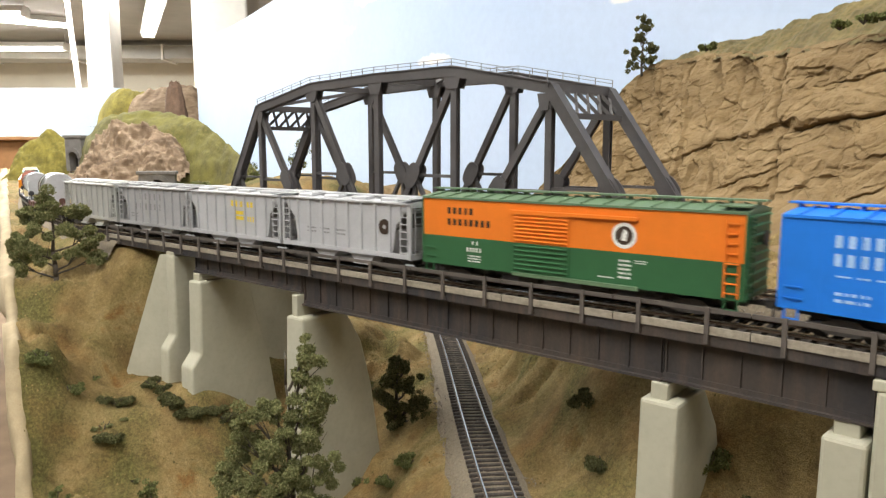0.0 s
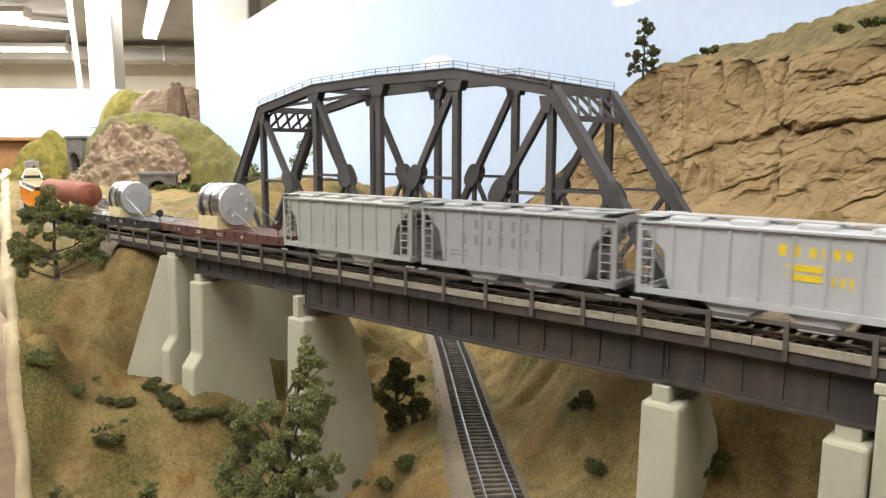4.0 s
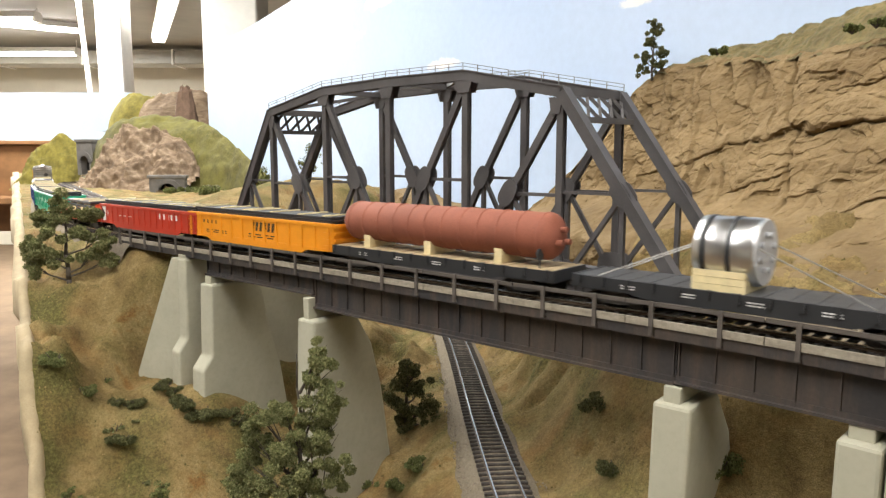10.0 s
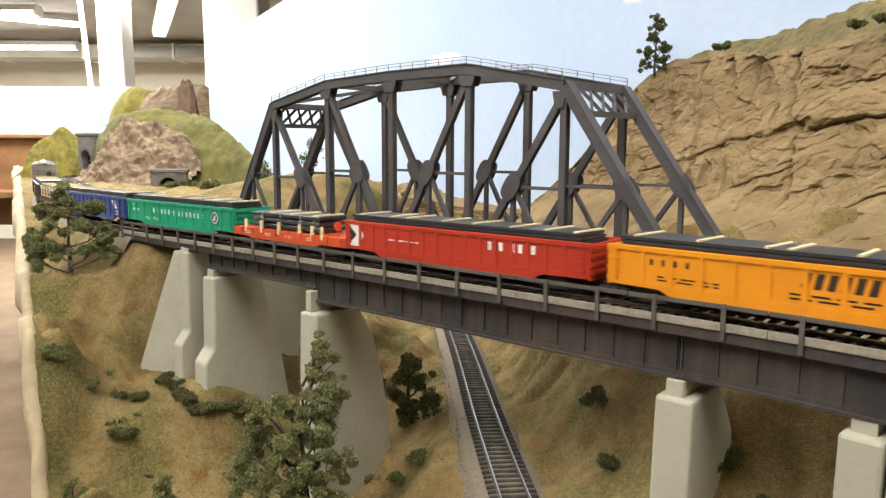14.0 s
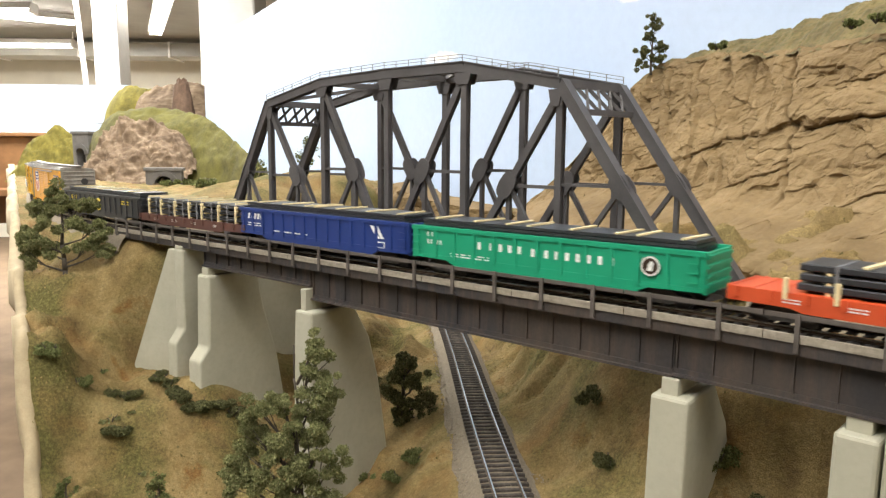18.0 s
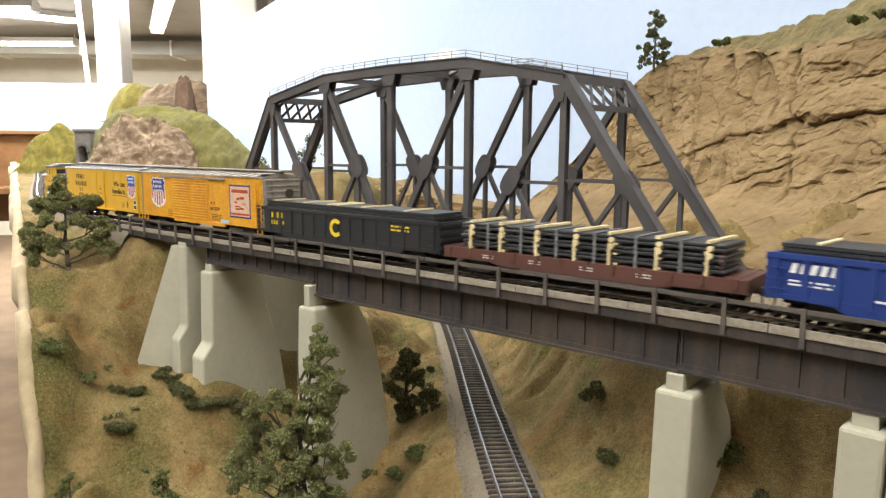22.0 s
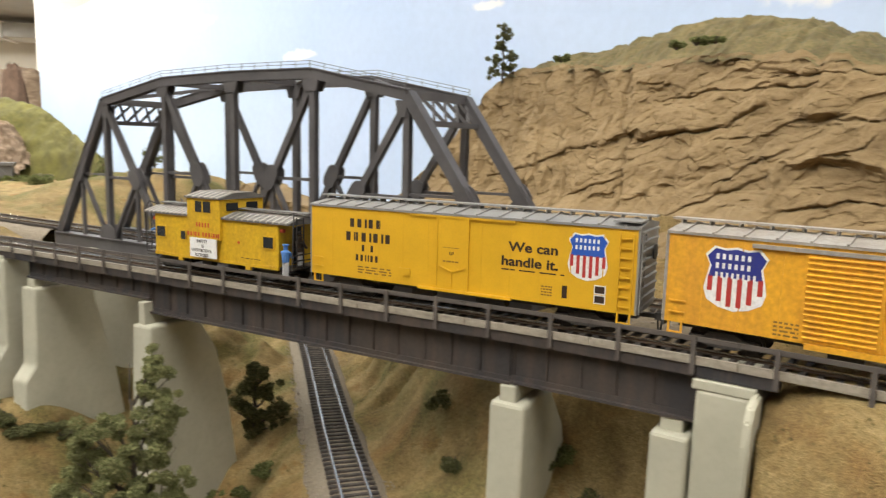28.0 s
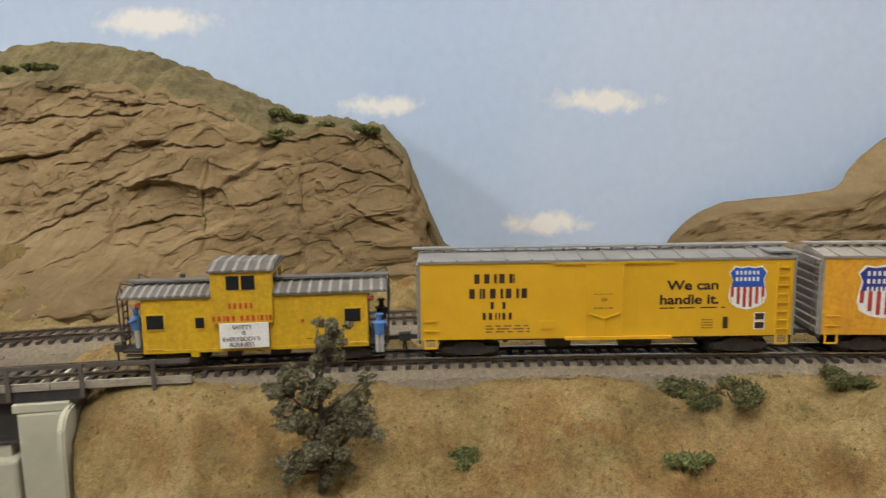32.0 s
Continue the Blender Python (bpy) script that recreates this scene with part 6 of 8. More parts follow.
M["gon_orange"] = car_paint("golden_orange_car_paint", (0.80, 0.30, 0.012), 0.12)
M["gon_red"] = car_paint("signal_red_car_paint", (0.47, 0.040, 0.018), 0.16)
M["gon_green"] = car_paint("emerald_green_car_paint", (0.010, 0.31, 0.165), 0.10)
M["gon_blue"] = car_paint("dark_blue_car_paint", (0.016, 0.042, 0.20), 0.12)
M["flat_red"] = car_paint("orange_red_flatcar_paint", (0.60, 0.085, 0.025), 0.14)
M["plate"] = paint("dark_steel_plate_load", (0.040, 0.042, 0.047), 0.42, 0.25, 60, (0.1, 0.1, 0.1), 0.25, 0.3)
M["strap"] = paint("grey_strap", (0.16, 0.16, 0.17), 0.6, 0.1, 80)
M["ink"] = paint("dark_brown_lettering", (0.035, 0.018, 0.010), 0.5, 0.1, 90)
M["letter_white"] = paint("white_lettering", (0.80, 0.80, 0.78), 0.5, 0.06, 90)
M["letter_red"] = paint("red_lettering", (0.50, 0.06, 0.02), 0.5, 0.1, 90)
M["letter_yellow"] = paint("yellow_lettering", (0.78, 0.58, 0.03), 0.5, 0.1, 90)
M["letter_grey"] = paint("faded_grey_lettering", (0.24, 0.235, 0.24), 0.6, 0.1, 90)
M["letter_pale"] = paint("pale_blue_lettering", (0.36, 0.55, 0.86), 0.6, 0.1, 90)
M["shield_blue"] = paint("shield_blue", (0.015, 0.095, 0.48), 0.5, 0.1, 60)
M["shield_navy"] = paint("shield_navy", (0.020, 0.030, 0.22), 0.5, 0.1, 60)
M["shield_red"] = paint("shield_red", (0.45, 0.035, 0.030), 0.5, 0.1, 60)
M["pink_card"] = paint("faded_poster_paper", (0.66, 0.46, 0.34), 0.7, 0.2, 120, (0.5, 0.3, 0.2), 0.4)
M["glass_dark"] = paint("dark_window_glazing", (0.020, 0.022, 0.025), 0.12, 0.2, 60, (0.05, 0.05, 0.05), 0.1, 0, 0)
M["roof_dark"] = paint("dark_weathered_roof", (0.13, 0.12, 0.11), 0.6, 0.3, 90)
M["data_ink"] = paint("faded_stencil_ink", (0.22, 0.12, 0.02), 0.6, 0.2, 200)
M["cab_yellow"] = streaky("weathered_lemon_yellow_paint", (0.62, 0.375, 0.012), (0.36, 0.21, 0.02), 0.55, 0.45, 110, 40)
M["figure_grey"] = paint("painted_grey_trousers", (0.42, 0.42, 0.42), 0.7, 0.2, 200)
M["figure_blue"] = paint("painted_blue_figure", (0.07, 0.20, 0.50), 0.7, 0.2, 200)
# hopper grey darkened: the shade under the car ends is in this colour
M["slope_shade"] = paint("hopper_slope_painted_shade", (0.15, 0.145, 0.14), 0.8, 0.3, 80, (0.06, 0.05, 0.04), 0.5)
M["jute"] = paint("grey_tie_down_wire", (0.35, 0.34, 0.32), 0.5, 0.1, 90, (0.2, 0.2, 0.2), 0.2, 0.6)

SIDE = -1  # the lettered side


def truck(parent, x):
    """A two-axle truck with its wheels."""
    def frame_mesh():
        bm = bmesh.new()
        for y in (-0.0118, 0.0118):
            prism(bm, [(-0.0145, 0.0042), (-0.0145, 0.0066), (-0.0085, 0.0066), (-0.0055, 0.0088), (0.0055, 0.0088), (0.0085, 0.0066), (0.0145, 0.0066), (0.0145, 0.0042), (0.0105, 0.0036), (0.0050, 0.0022), (-0.0050, 0.0022), (-0.0105, 0.0036)], y - 0.0011, y + 0.0011, "y")
            for sx in (-0.0102, 0.0102):
                bx(bm, sx - 0.0021, sx + 0.0021, y - 0.0018, y + 0.0018, 0.0036, 0.0068)
            for sx in (-0.0022, 0, 0.0022):
                rod(bm, (sx, y * 1.02, 0.0027), (sx, y * 1.02, 0.0066), 0.0009, 8)
        bx(bm, -0.0032, 0.0032, -0.0125, 0.0125, 0.0062, 0.0092)
        return bm

    def wheel_mesh():
        bm = bmesh.new()
        for y in (-0.0085, 0.0085):
            s = 1 if y > 0 else -1
            rod(bm, (0, y - 0.0012 * s, 0), (0, y - 0.0006 * s, 0), 0.0055, 20)
            rod(bm, (0, y - 0.0006 * s, 0), (0, y + 0.0012 * s, 0), 0.0049, 20)
            rod(bm, (0, y + 0.0012 * s, 0), (0, y + 0.0016 * s, 0), 0.0026, 14)
        rod(bm, (0, -0.011, 0), (0, 0.011, 0), 0.0010, 8)
        return bm
    t = put("truck", share("truck", frame_mesh, M["black_metal"]), parent, pose(x, 0, 0), "black two-axle truck frame")
    for dx in (-0.0102, 0.0102):
        put("wheelset", share("wheelset", wheel_mesh, M["wheel"]), t, pose(dx, 0, 0.0049), "dark steel wheelset")
    return t


def coupler(parent, x, way):
    def mesh():
        bm = box(-0.009, 0.0030, -0.0011, 0.0011, 0.0078, 0.0098)
        bx(bm, 0.0015, 0.0050, -0.0026, 0.0026, 0.0072, 0.0108)
        rod(bm, (0.0042, 0.0010, 0.0075), (0.0036, 0.0012, 0.0020), 0.0005, 6)
        return bm
    return put("coupler", share("coupler", mesh, M["black_metal"]), parent, pose(x, 0, 0, 0, 0, 0 if way > 0 else 180))


def underframe(parent, half, z, width=0.012):
    bm = bmesh.new()
    bx(bm, -half, half, -0.0035, 0.0035, z - 0.0045, z)
    for x in np.linspace(-half * 0.55, half * 0.55, 5):
        bx(bm, x - 0.0012, x + 0.0012, -width, width, z - 0.0030, z)
    rod(bm, (half * 0.1, -0.006, z - 0.004), (half * 0.28, -0.006, z - 0.004), 0.0032, 12)
    bx(bm, -half * 0.32, -half * 0.18, -0.010, -0.005, z - 0.006, z - 0.001)
    return part("underframe", clean(bm), M["black_metal"], parent)


def word_bars(parent, x, z, h, words, y, material, wide=0.46, gap=0.34, name="lettering", lean=0.0):
    """Plain bars in place of a name: one per letter, words apart."""
    bm = bmesh.new()
    cx = x
    for wd in words.split(" "):
        for ch in wd:
            w = h * wide * (0.35 if ch == "I" else 1)
            q = w * (1.0 if ch == "I" else 0.72)
            prism(bm, [(cx, z), (cx + q, z), (cx + q + lean * h, z + h), (cx + lean * h, z + h)], y, y + 0.00012 * SIDE, "y")
            cx += w + h * gap
        cx += h * 0.5
    return part(name, clean(bm), material, parent)


def words(parent, txt, x, z, size, y, material, name="lettering", stretch=1.0, bold=0.0):
    """Readable words on the near side of a car."""
    cu = bpy.data.curves.new("lettering", "FONT")
    cu.body, cu.size, cu.extrude, cu.offset = txt, size, 0.00008, bold
    ob = new("lettering_source", cu)
    me = bpy.data.meshes.new_from_object(ob.evaluated_get(bpy.context.evaluated_depsgraph_get()))
    bpy.data.objects.remove(ob)
    bpy.data.curves.remove(cu)
    me.transform(Matrix.Diagonal((stretch, 1, 1, 1)))
    me.materials.append(material)
    return put(name, me, parent, pose(x, y - 0.0001, z, 90, 0, 0))


def tiny_marks(parent, x, z, w, h, y, material, seed=0, rows=3, name="data_lettering"):
    """Small data that cannot be read, as short bars."""
    rng = random.Random(seed)
    bm = bmesh.new()
    rh = h / (rows * 1.7)
    for r in range(rows):
        cx = x
        while cx < x + w:
            ww = rng.uniform(0.10, 0.3) * w
            bx(bm, cx, min(cx + ww, x + w), y - 0.0001, y, z + h - (r + 1) * rh * 1.6, z + h - (r + 1) * rh * 1.6 + rh * 0.75)
            cx += ww + 0.07 * w
    return part(name, bm, material, parent)


def ladder(parent, x, y, z0, z1, w, material, rungs, name="ladder", sidewise=False):
    """Stiles and rungs that stand off a car's side (or its end)."""
    bm = bmesh.new()
    for k in range(rungs):
        z = z0 + (z1 - z0) * (k + 0.5) / rungs
        if sidewise:
            bx(bm, x - 0.0003, x + 0.0003, y - w / 2, y + w / 2, z - 0.0003, z + 0.0003)
        else:
            bx(bm, x - w / 2, x + w / 2, y - 0.0010, y - 0.0004, z - 0.0003, z + 0.0003)
    for e in (-w / 2, w / 2):
        if sidewise:
            bx(bm, x - 0.0003, x + 0.0003, y + e - 0.0003, y + e + 0.0003, z0, z1)
        else:
            bx(bm, x + e - 0.00035, x + e + 0.00035, y - 0.0010, y, z0, z1)
    return part(name, bm, material, parent)


def shield(parent, x, z, w, h, y, top, text_rows=2):
    """A striped shield emblem in plain shapes."""
    out = [(-0.36, 1.0), (-0.18, 0.97), (0.0, 1.0), (0.18, 0.97), (0.36, 1.0), (0.5, 0.86), (0.42, 0.70), (0.46, 0.52), (0.5, 0.32), (0.44, 0.15), (0.25, 0.05), (0.0, 0.0), (-0.25, 0.05), (-0.44, 0.15), (-0.5, 0.32), (-0.46, 0.52), (-0.42, 0.70), (-0.5, 0.86)]
    e = part("shield_emblem", clean(made(prism, [(x + a * w, z + b * h) for a, b in out], y, y + 0.00010 * SIDE, "y")), M["letter_white"], parent, "white-edged striped shield emblem")
    bm = bmesh.new()
    k = 0.93
    up = [(a * k, 0.5 + (b - 0.5) * k) for a, b in out]
    prism(bm, [(x + a * w, z + b * h) for a, b in up if b > 0.5], y + 0.00010 * SIDE, y + 0.00018 * SIDE, "y")
    part("emblem_top", clean(bm), top, e)
    n = 6
    for i in range(n):
        a0 = -0.44 + 0.88 * (2 * i + 0.0) / (2 * n - 1)
        a1 = a0 + 0.88 / (2 * n - 1)
        lo = 0.06 + 0.30 * (abs(a0 + a1) / 0.9) ** 2.2
        part("emblem_stripe", clean(made(prism, [(x + a0 * w, z + lo * h), (x + a1 * w, z + lo * h), (x + a1 * w, z + 0.535 * h), (x + a0 * w, z + 0.535 * h)], y + 0.00010 * SIDE, y + 0.00018 * SIDE, "y")), M["shield_red"], e)
    for r in range(text_rows):
        word_bars(e, x - 0.32 * w, z + (0.80 - 0.145 * r) * h, 0.085 * h, "XXXXXX" if r < 2 else "XXXXXXXX", y + 0.00018 * SIDE, M["letter_white"], 0.75 if r < 2 else 0.6)
    return e


HW = 0.0172


def boxcar(name, label, side, roof, end, half=0.0925, low=0.0114, eave=0.0500, lower_side=None, split=0.0):
    """A house car: sides, ribbed ends, panelled roof, running board, ladders, trucks."""
    c = thing(name, label, "boxcar", "freight cars of the train")
    bm = bmesh.new()
    z0 = split if lower_side else low
    bx(bm, -half, half, -HW, HW, z0, eave)
    part("body", bm, side, c)
    for y in (-HW, HW):
        seam = None
        for k in range(1, 12):
            x = -half + 2 * half * k / 12
            if seam is None:
                seam = part("panel_seam", box(-0.00025, 0.00025, y - 0.00012, y + 0.00012, z0, eave), side, c)
                seam.location.x = x
            else:
                put("panel_seam", seam.data, c, pose(x, 0, 0))
    if lower_side:
        bm = bmesh.new()
        bx(bm, -half, half, -HW, HW, low, split)
        part("lower_body", bm, lower_side, c)
    # roof
    bm = bmesh.new()
    prism(bm, [(-HW - 0.0006, eave), (HW + 0.0006, eave), (HW + 0.0006, eave + 0.0012), (0.0, eave + 0.0036), (-HW - 0.0006, eave + 0.0012)], -half - 0.0008, half + 0.0008, "x")
    top = part("roof", clean(bm), roof, c)
    for k in range(15):
        x = -half + 2 * half * (k + 0.5) / 15
        bm = bmesh.new()
        prism(bm, [(-HW - 0.0006, eave + 0.0009), (0, eave + 0.0034), (HW + 0.0006, eave + 0.0009), (HW + 0.0006, eave + 0.0019), (0, eave + 0.0043), (-HW - 0.0006, eave + 0.0019)], x - 0.0005, x + 0.0005, "x")
        part("roof_rib", clean(bm), roof, top)
    bm = bmesh.new()
    bx(bm, -half - 0.004, half + 0.004, -0.0032, 0.0032, eave + 0.0050, eave + 0.0058)
    for k in range(16):
        x = -half + 2 * half * k / 15
        bx(bm, x - 0.0004, x + 0.0004, -0.0026, 0.0026, eave + 0.0030, eave + 0.0052)
    bx(bm, half - 0.012, half + 0.0006, -HW, -0.002, eave + 0.0030, eave + 0.0038)
    part("running_board", bm, roof, c)
    # ends
    for s in (-1, 1):
        bm, ribs = bmesh.new(), []
        bx(bm, s * half - (0.0002 if s > 0 else 0.0008), s * half + (0.0008 if s > 0 else 0.0002), -HW - 0.0002, HW + 0.0002, low, eave + 0.0008)
        for k in range(9):
            z = low + 0.0025 + (eave - low - 0.004) * k / 8
            ribs.append(clean(made(prism, [(-0.0009, 0.0), (-0.0004, 0.0012), (0.0004, 0.0012), (0.0009, 0.0)], -HW * 0.92, HW * 0.92, "y", Matrix(((0, 0, s, s * (half + 0.0006)), (0, 1, 0, 0), (1, 0, 0, z), (0, 0, 0, 1))))))
        wall = part("end_wall", clean(bm), end, c, "ribbed metal end wall")
        for rib in ribs:
            part("end_rib", rib, end, wall)
        ladder(c, s * (half + 0.0014), -HW * 0.72, low, eave - 0.001, 0.006, end, 8, "end_ladder", True)
        part("brake_wheel" if s > 0 else "end_sill", clean(made(rod, (s * (half + 0.002), 0.006, eave - 0.012), (s * (half + 0.0028), 0.006, eave - 0.012), 0.0036, 16)) if s > 0 else box(-half - 0.001, -half, -HW, HW, low - 0.002, low), M["black_metal"], c)
    lad = lower_side or side
    ladder(c, half - 0.0052, -HW, low + 0.001, eave - 0.002, 0.0062, side, 8)
    for z in (low + 0.0045, low + 0.0095):
        part("grab_iron", box(-half + 0.0020, -half + 0.0090, -HW - 0.0010, -HW - 0.0005, z, z + 0.0005), lad, c)
    for s in (-1, 1):
        x = s * (half - 0.0050)
        bm = bmesh.new()
        for e in (-0.0028, 0.0028):
            bx(bm, x + e - 0.0004, x + e + 0.0004, -HW - 0.0004, -HW + 0.0004, low - 0.0042, low + 0.0006)
        bx(bm, x - 0.0032, x + 0.0032, -HW - 0.0006, -HW + 0.0006, low - 0.0047, low - 0.0040)
        part("step", bm, lad, c)
        truck(c, s * (half - 0.0245))
        coupler(c, s * (half + 0.0045), s)
    underframe(c, half - 0.002, low)
    return c, half, low, eave


def ribbed_door(c, x0, x1, z0, z1, material, ribs=13, y=-HW):
    d = part("door", box(x0, x1, y - 0.0008, y, z0, z1), material, c)
    bm = bmesh.new()
    for k in range(ribs):
        z = z0 + (z1 - z0) * (k + 0.7) / (ribs + 0.4)
        prism(bm, [(-0.00055, 0.0), (-0.0002, 0.0007), (0.0002, 0.0007), (0.00055, 0.0)], x0 + 0.0012, x1 - 0.0012, "y", Matrix(((0, 1, 0, 0), (0, 0, -1, y - 0.0008), (1, 0, 0, z), (0, 0, 0, 1))))
    part("rib_panel", clean(bm), material, d)
    return d


def plug_boxcar():
    c, half, low, eave = boxcar("plug_door_boxcar", "clean yellow steel boxcar with a silver roof and silver ends", M["up_yellow"], M["silver"], M["silver"])
    y = -HW
    d = part("plug_door", box(-0.0105, 0.0085, y - 0.0006, y, low + 0.0005, eave - 0.0012), M["up_yellow"], c)
    for x in (-0.0100, 0.0080):
        part("door_post", box(x - 0.0005, x + 0.0005, y - 0.0011, y - 0.0004, low, eave - 0.0010), M["up_yellow"], d)
    bm = bmesh.new()
    beam(bm, (-0.0082, y - 0.0009, low + 0.0125), (-0.0010, y - 0.0009, low + 0.0100), 0.0007, 0.0007)
    beam(bm, (-0.0010, y - 0.0009, low + 0.0100), (0.0062, y - 0.0009, low + 0.0125), 0.0007, 0.0007)
    rod(bm, (-0.0010, y - 0.0010, low + 0.001), (-0.0010, y - 0.0010, low + 0.0105), 0.0004, 6)
    part("door_lock_bar", bm, M["up_yellow"], d)
    part("door_track", box(-0.0205, 0.0325, y - 0.0016, y, low - 0.0006, low + 0.0008), M["up_yellow"], c)
    part("door_track", box(-0.026, 0.033, y - 0.0009, y, eave - 0.0012, eave - 0.0002), M["up_yellow"], c)
    part("side_plate", box(-0.033, -0.026, y - 0.0007, y, low + 0.005, low + 0.009), M["up_yellow"], c)
    word_bars(c, -0.0655, 0.0398, 0.0047, "XXIXX", y, M["ink"], 0.78, 0.27)
    word_bars(c, -0.0680, 0.0322, 0.0049, "XXXIXIX", y, M["ink"], 0.78, 0.27)
    word_bars(c, -0.0575, 0.0268, 0.0036, "X X", y, M["ink"], 0.62, 0.5)
    word_bars(c, -0.0615, 0.0214, 0.0035, "XXIIXX", y, M["ink"], 0.62, 0.28)
    words(c, "We can", 0.0300, 0.0352, 0.0066, y, M["ink"], stretch=1.22, bold=0.00016)
    words(c, "handle it.", 0.0262, 0.0280, 0.0066, y, M["ink"], stretch=1.22, bold=0.00016)
    tiny_marks(c, 0.0264, 0.0256, 0.0325, 0.0014, y, M["ink"], 5, 1)
    words(d, "DF", -0.0026, 0.0300, 0.0024, y - 0.0006, M["ink"])
    tiny_marks(d, -0.0062, 0.0262, 0.0092, 0.0016, y - 0.0006, M["data_ink"], 8, 1)
    tiny_marks(d, -0.0062, 0.0335, 0.0092, 0.0008, y - 0.0006, M["data_ink"], 9, 1)
    tiny_marks(c, -0.0600, 0.0145, 0.022, 0.0048, y, M["data_ink"], 4, 3)
    tiny_marks(c, 0.0475, 0.0150, 0.0055, 0.0058, y, M["data_ink"], 6, 4)
    shield(c, 0.0697, 0.0246, 0.0190, 0.0222, y, M["shield_blue"])
    part("data_panel", box(0.0580, 0.0605, y - 0.00012, y, 0.0152, 0.0212), M["ink"], c)
    for z in (0.0145, 0.0190):
        p = part("inspection_stencil", box(0.0734, 0.0789, y - 0.00012, y, z, z + 0.0042), M["letter_white"], c)
        part("stencil_field", box(0.0739, 0.0784, y - 0.0002, y - 0.00012, z + 0.0005, z + 0.0037), M["ink"], p)
    return c


def poster(c, x0, x1, z0, z1, y):
    p = part("poster", box(x0, x1, y - 0.00014, y, z0, z1), M["shield_navy"], c, "faded pink poster in a dark frame")
    part("poster_paper", box(x0 + 0.0012, x1 - 0.0012, y - 0.0002, y - 0.00014, z0 + 0.0012, z1 - 0.0012), M["pink_card"], p)
    bm = bmesh.new()
    rng = random.Random(3)
    for k in range(9):
        a, b = rng.uniform(x0 + 0.003, x1 - 0.008), rng.uniform(z0 + 0.006, z1 - 0.010)
        bx(bm, a, a + rng.uniform(0.002, 0.006), y - 0.00026, y - 0.0002, b, b + rng.uniform(0.0006, 0.0022))
    part("poster_print", bm, M["letter_red"], p)
    bm = bmesh.new()
    bx(bm, x0 + 0.003, x1 - 0.003, y - 0.00026, y - 0.0002, z1 - 0.0062, z1 - 0.0036)
    bx(bm, x0 + 0.002, x1 - 0.002, y - 0.00026, y - 0.0002, z0 + 0.0022, z0 + 0.0038)
    part("poster_title", bm, M["letter_red"], p)


def double_door_boxcar():
    c, half, low, eave = boxcar("double_door_boxcar", "rust-stained yellow boxcar with ribbed double doors and a worn silver roof", M["aged_yellow"], M["worn_silver"], M["worn_silver"])
    y = -HW
    ribbed_door(c, -0.0385, -0.0110, low + 0.0010, eave - 0.0030, M["aged_yellow"], 15)
    ribbed_door(c, -0.0098, 0.0177, low + 0.0010, eave - 0.0030, M["aged_yellow"], 15)
    part("door_track", box(-0.058, 0.042, y - 0.0014, y, eave - 0.0028, eave - 0.0012), M["worn_silver"], c)
    part("door_track", box(-0.036, 0.042, y - 0.0016, y, low - 0.0018, low + 0.0006), M["aged_yellow"], c)
    shield(c, -0.0640, 0.0197, 0.0250, 0.0268, y, M["shield_navy"], 3)
    word_bars(c, 0.0210, 0.0265, 0.0026, "X X", y, M["ink"], 0.7, 0.3)
    word_bars(c, 0.0195, 0.0220, 0.0028, "XXXXXX", y, M["ink"], 0.6, 0.25)
    tiny_marks(c, 0.0220, 0.0135, 0.0130, 0.0060, y, M["ink"], 21, 4)
    tiny_marks(c, -0.0480, 0.0125, 0.0110, 0.0070, y, M["data_ink"], 22, 4)
    poster(c, 0.0480, 0.0760, 0.0180, 0.0440, y)
    part("blue_patch", box(0.0345, 0.0455, y - 0.00014, y, 0.0125, 0.0150), M["letter_pale"], c)
    return c


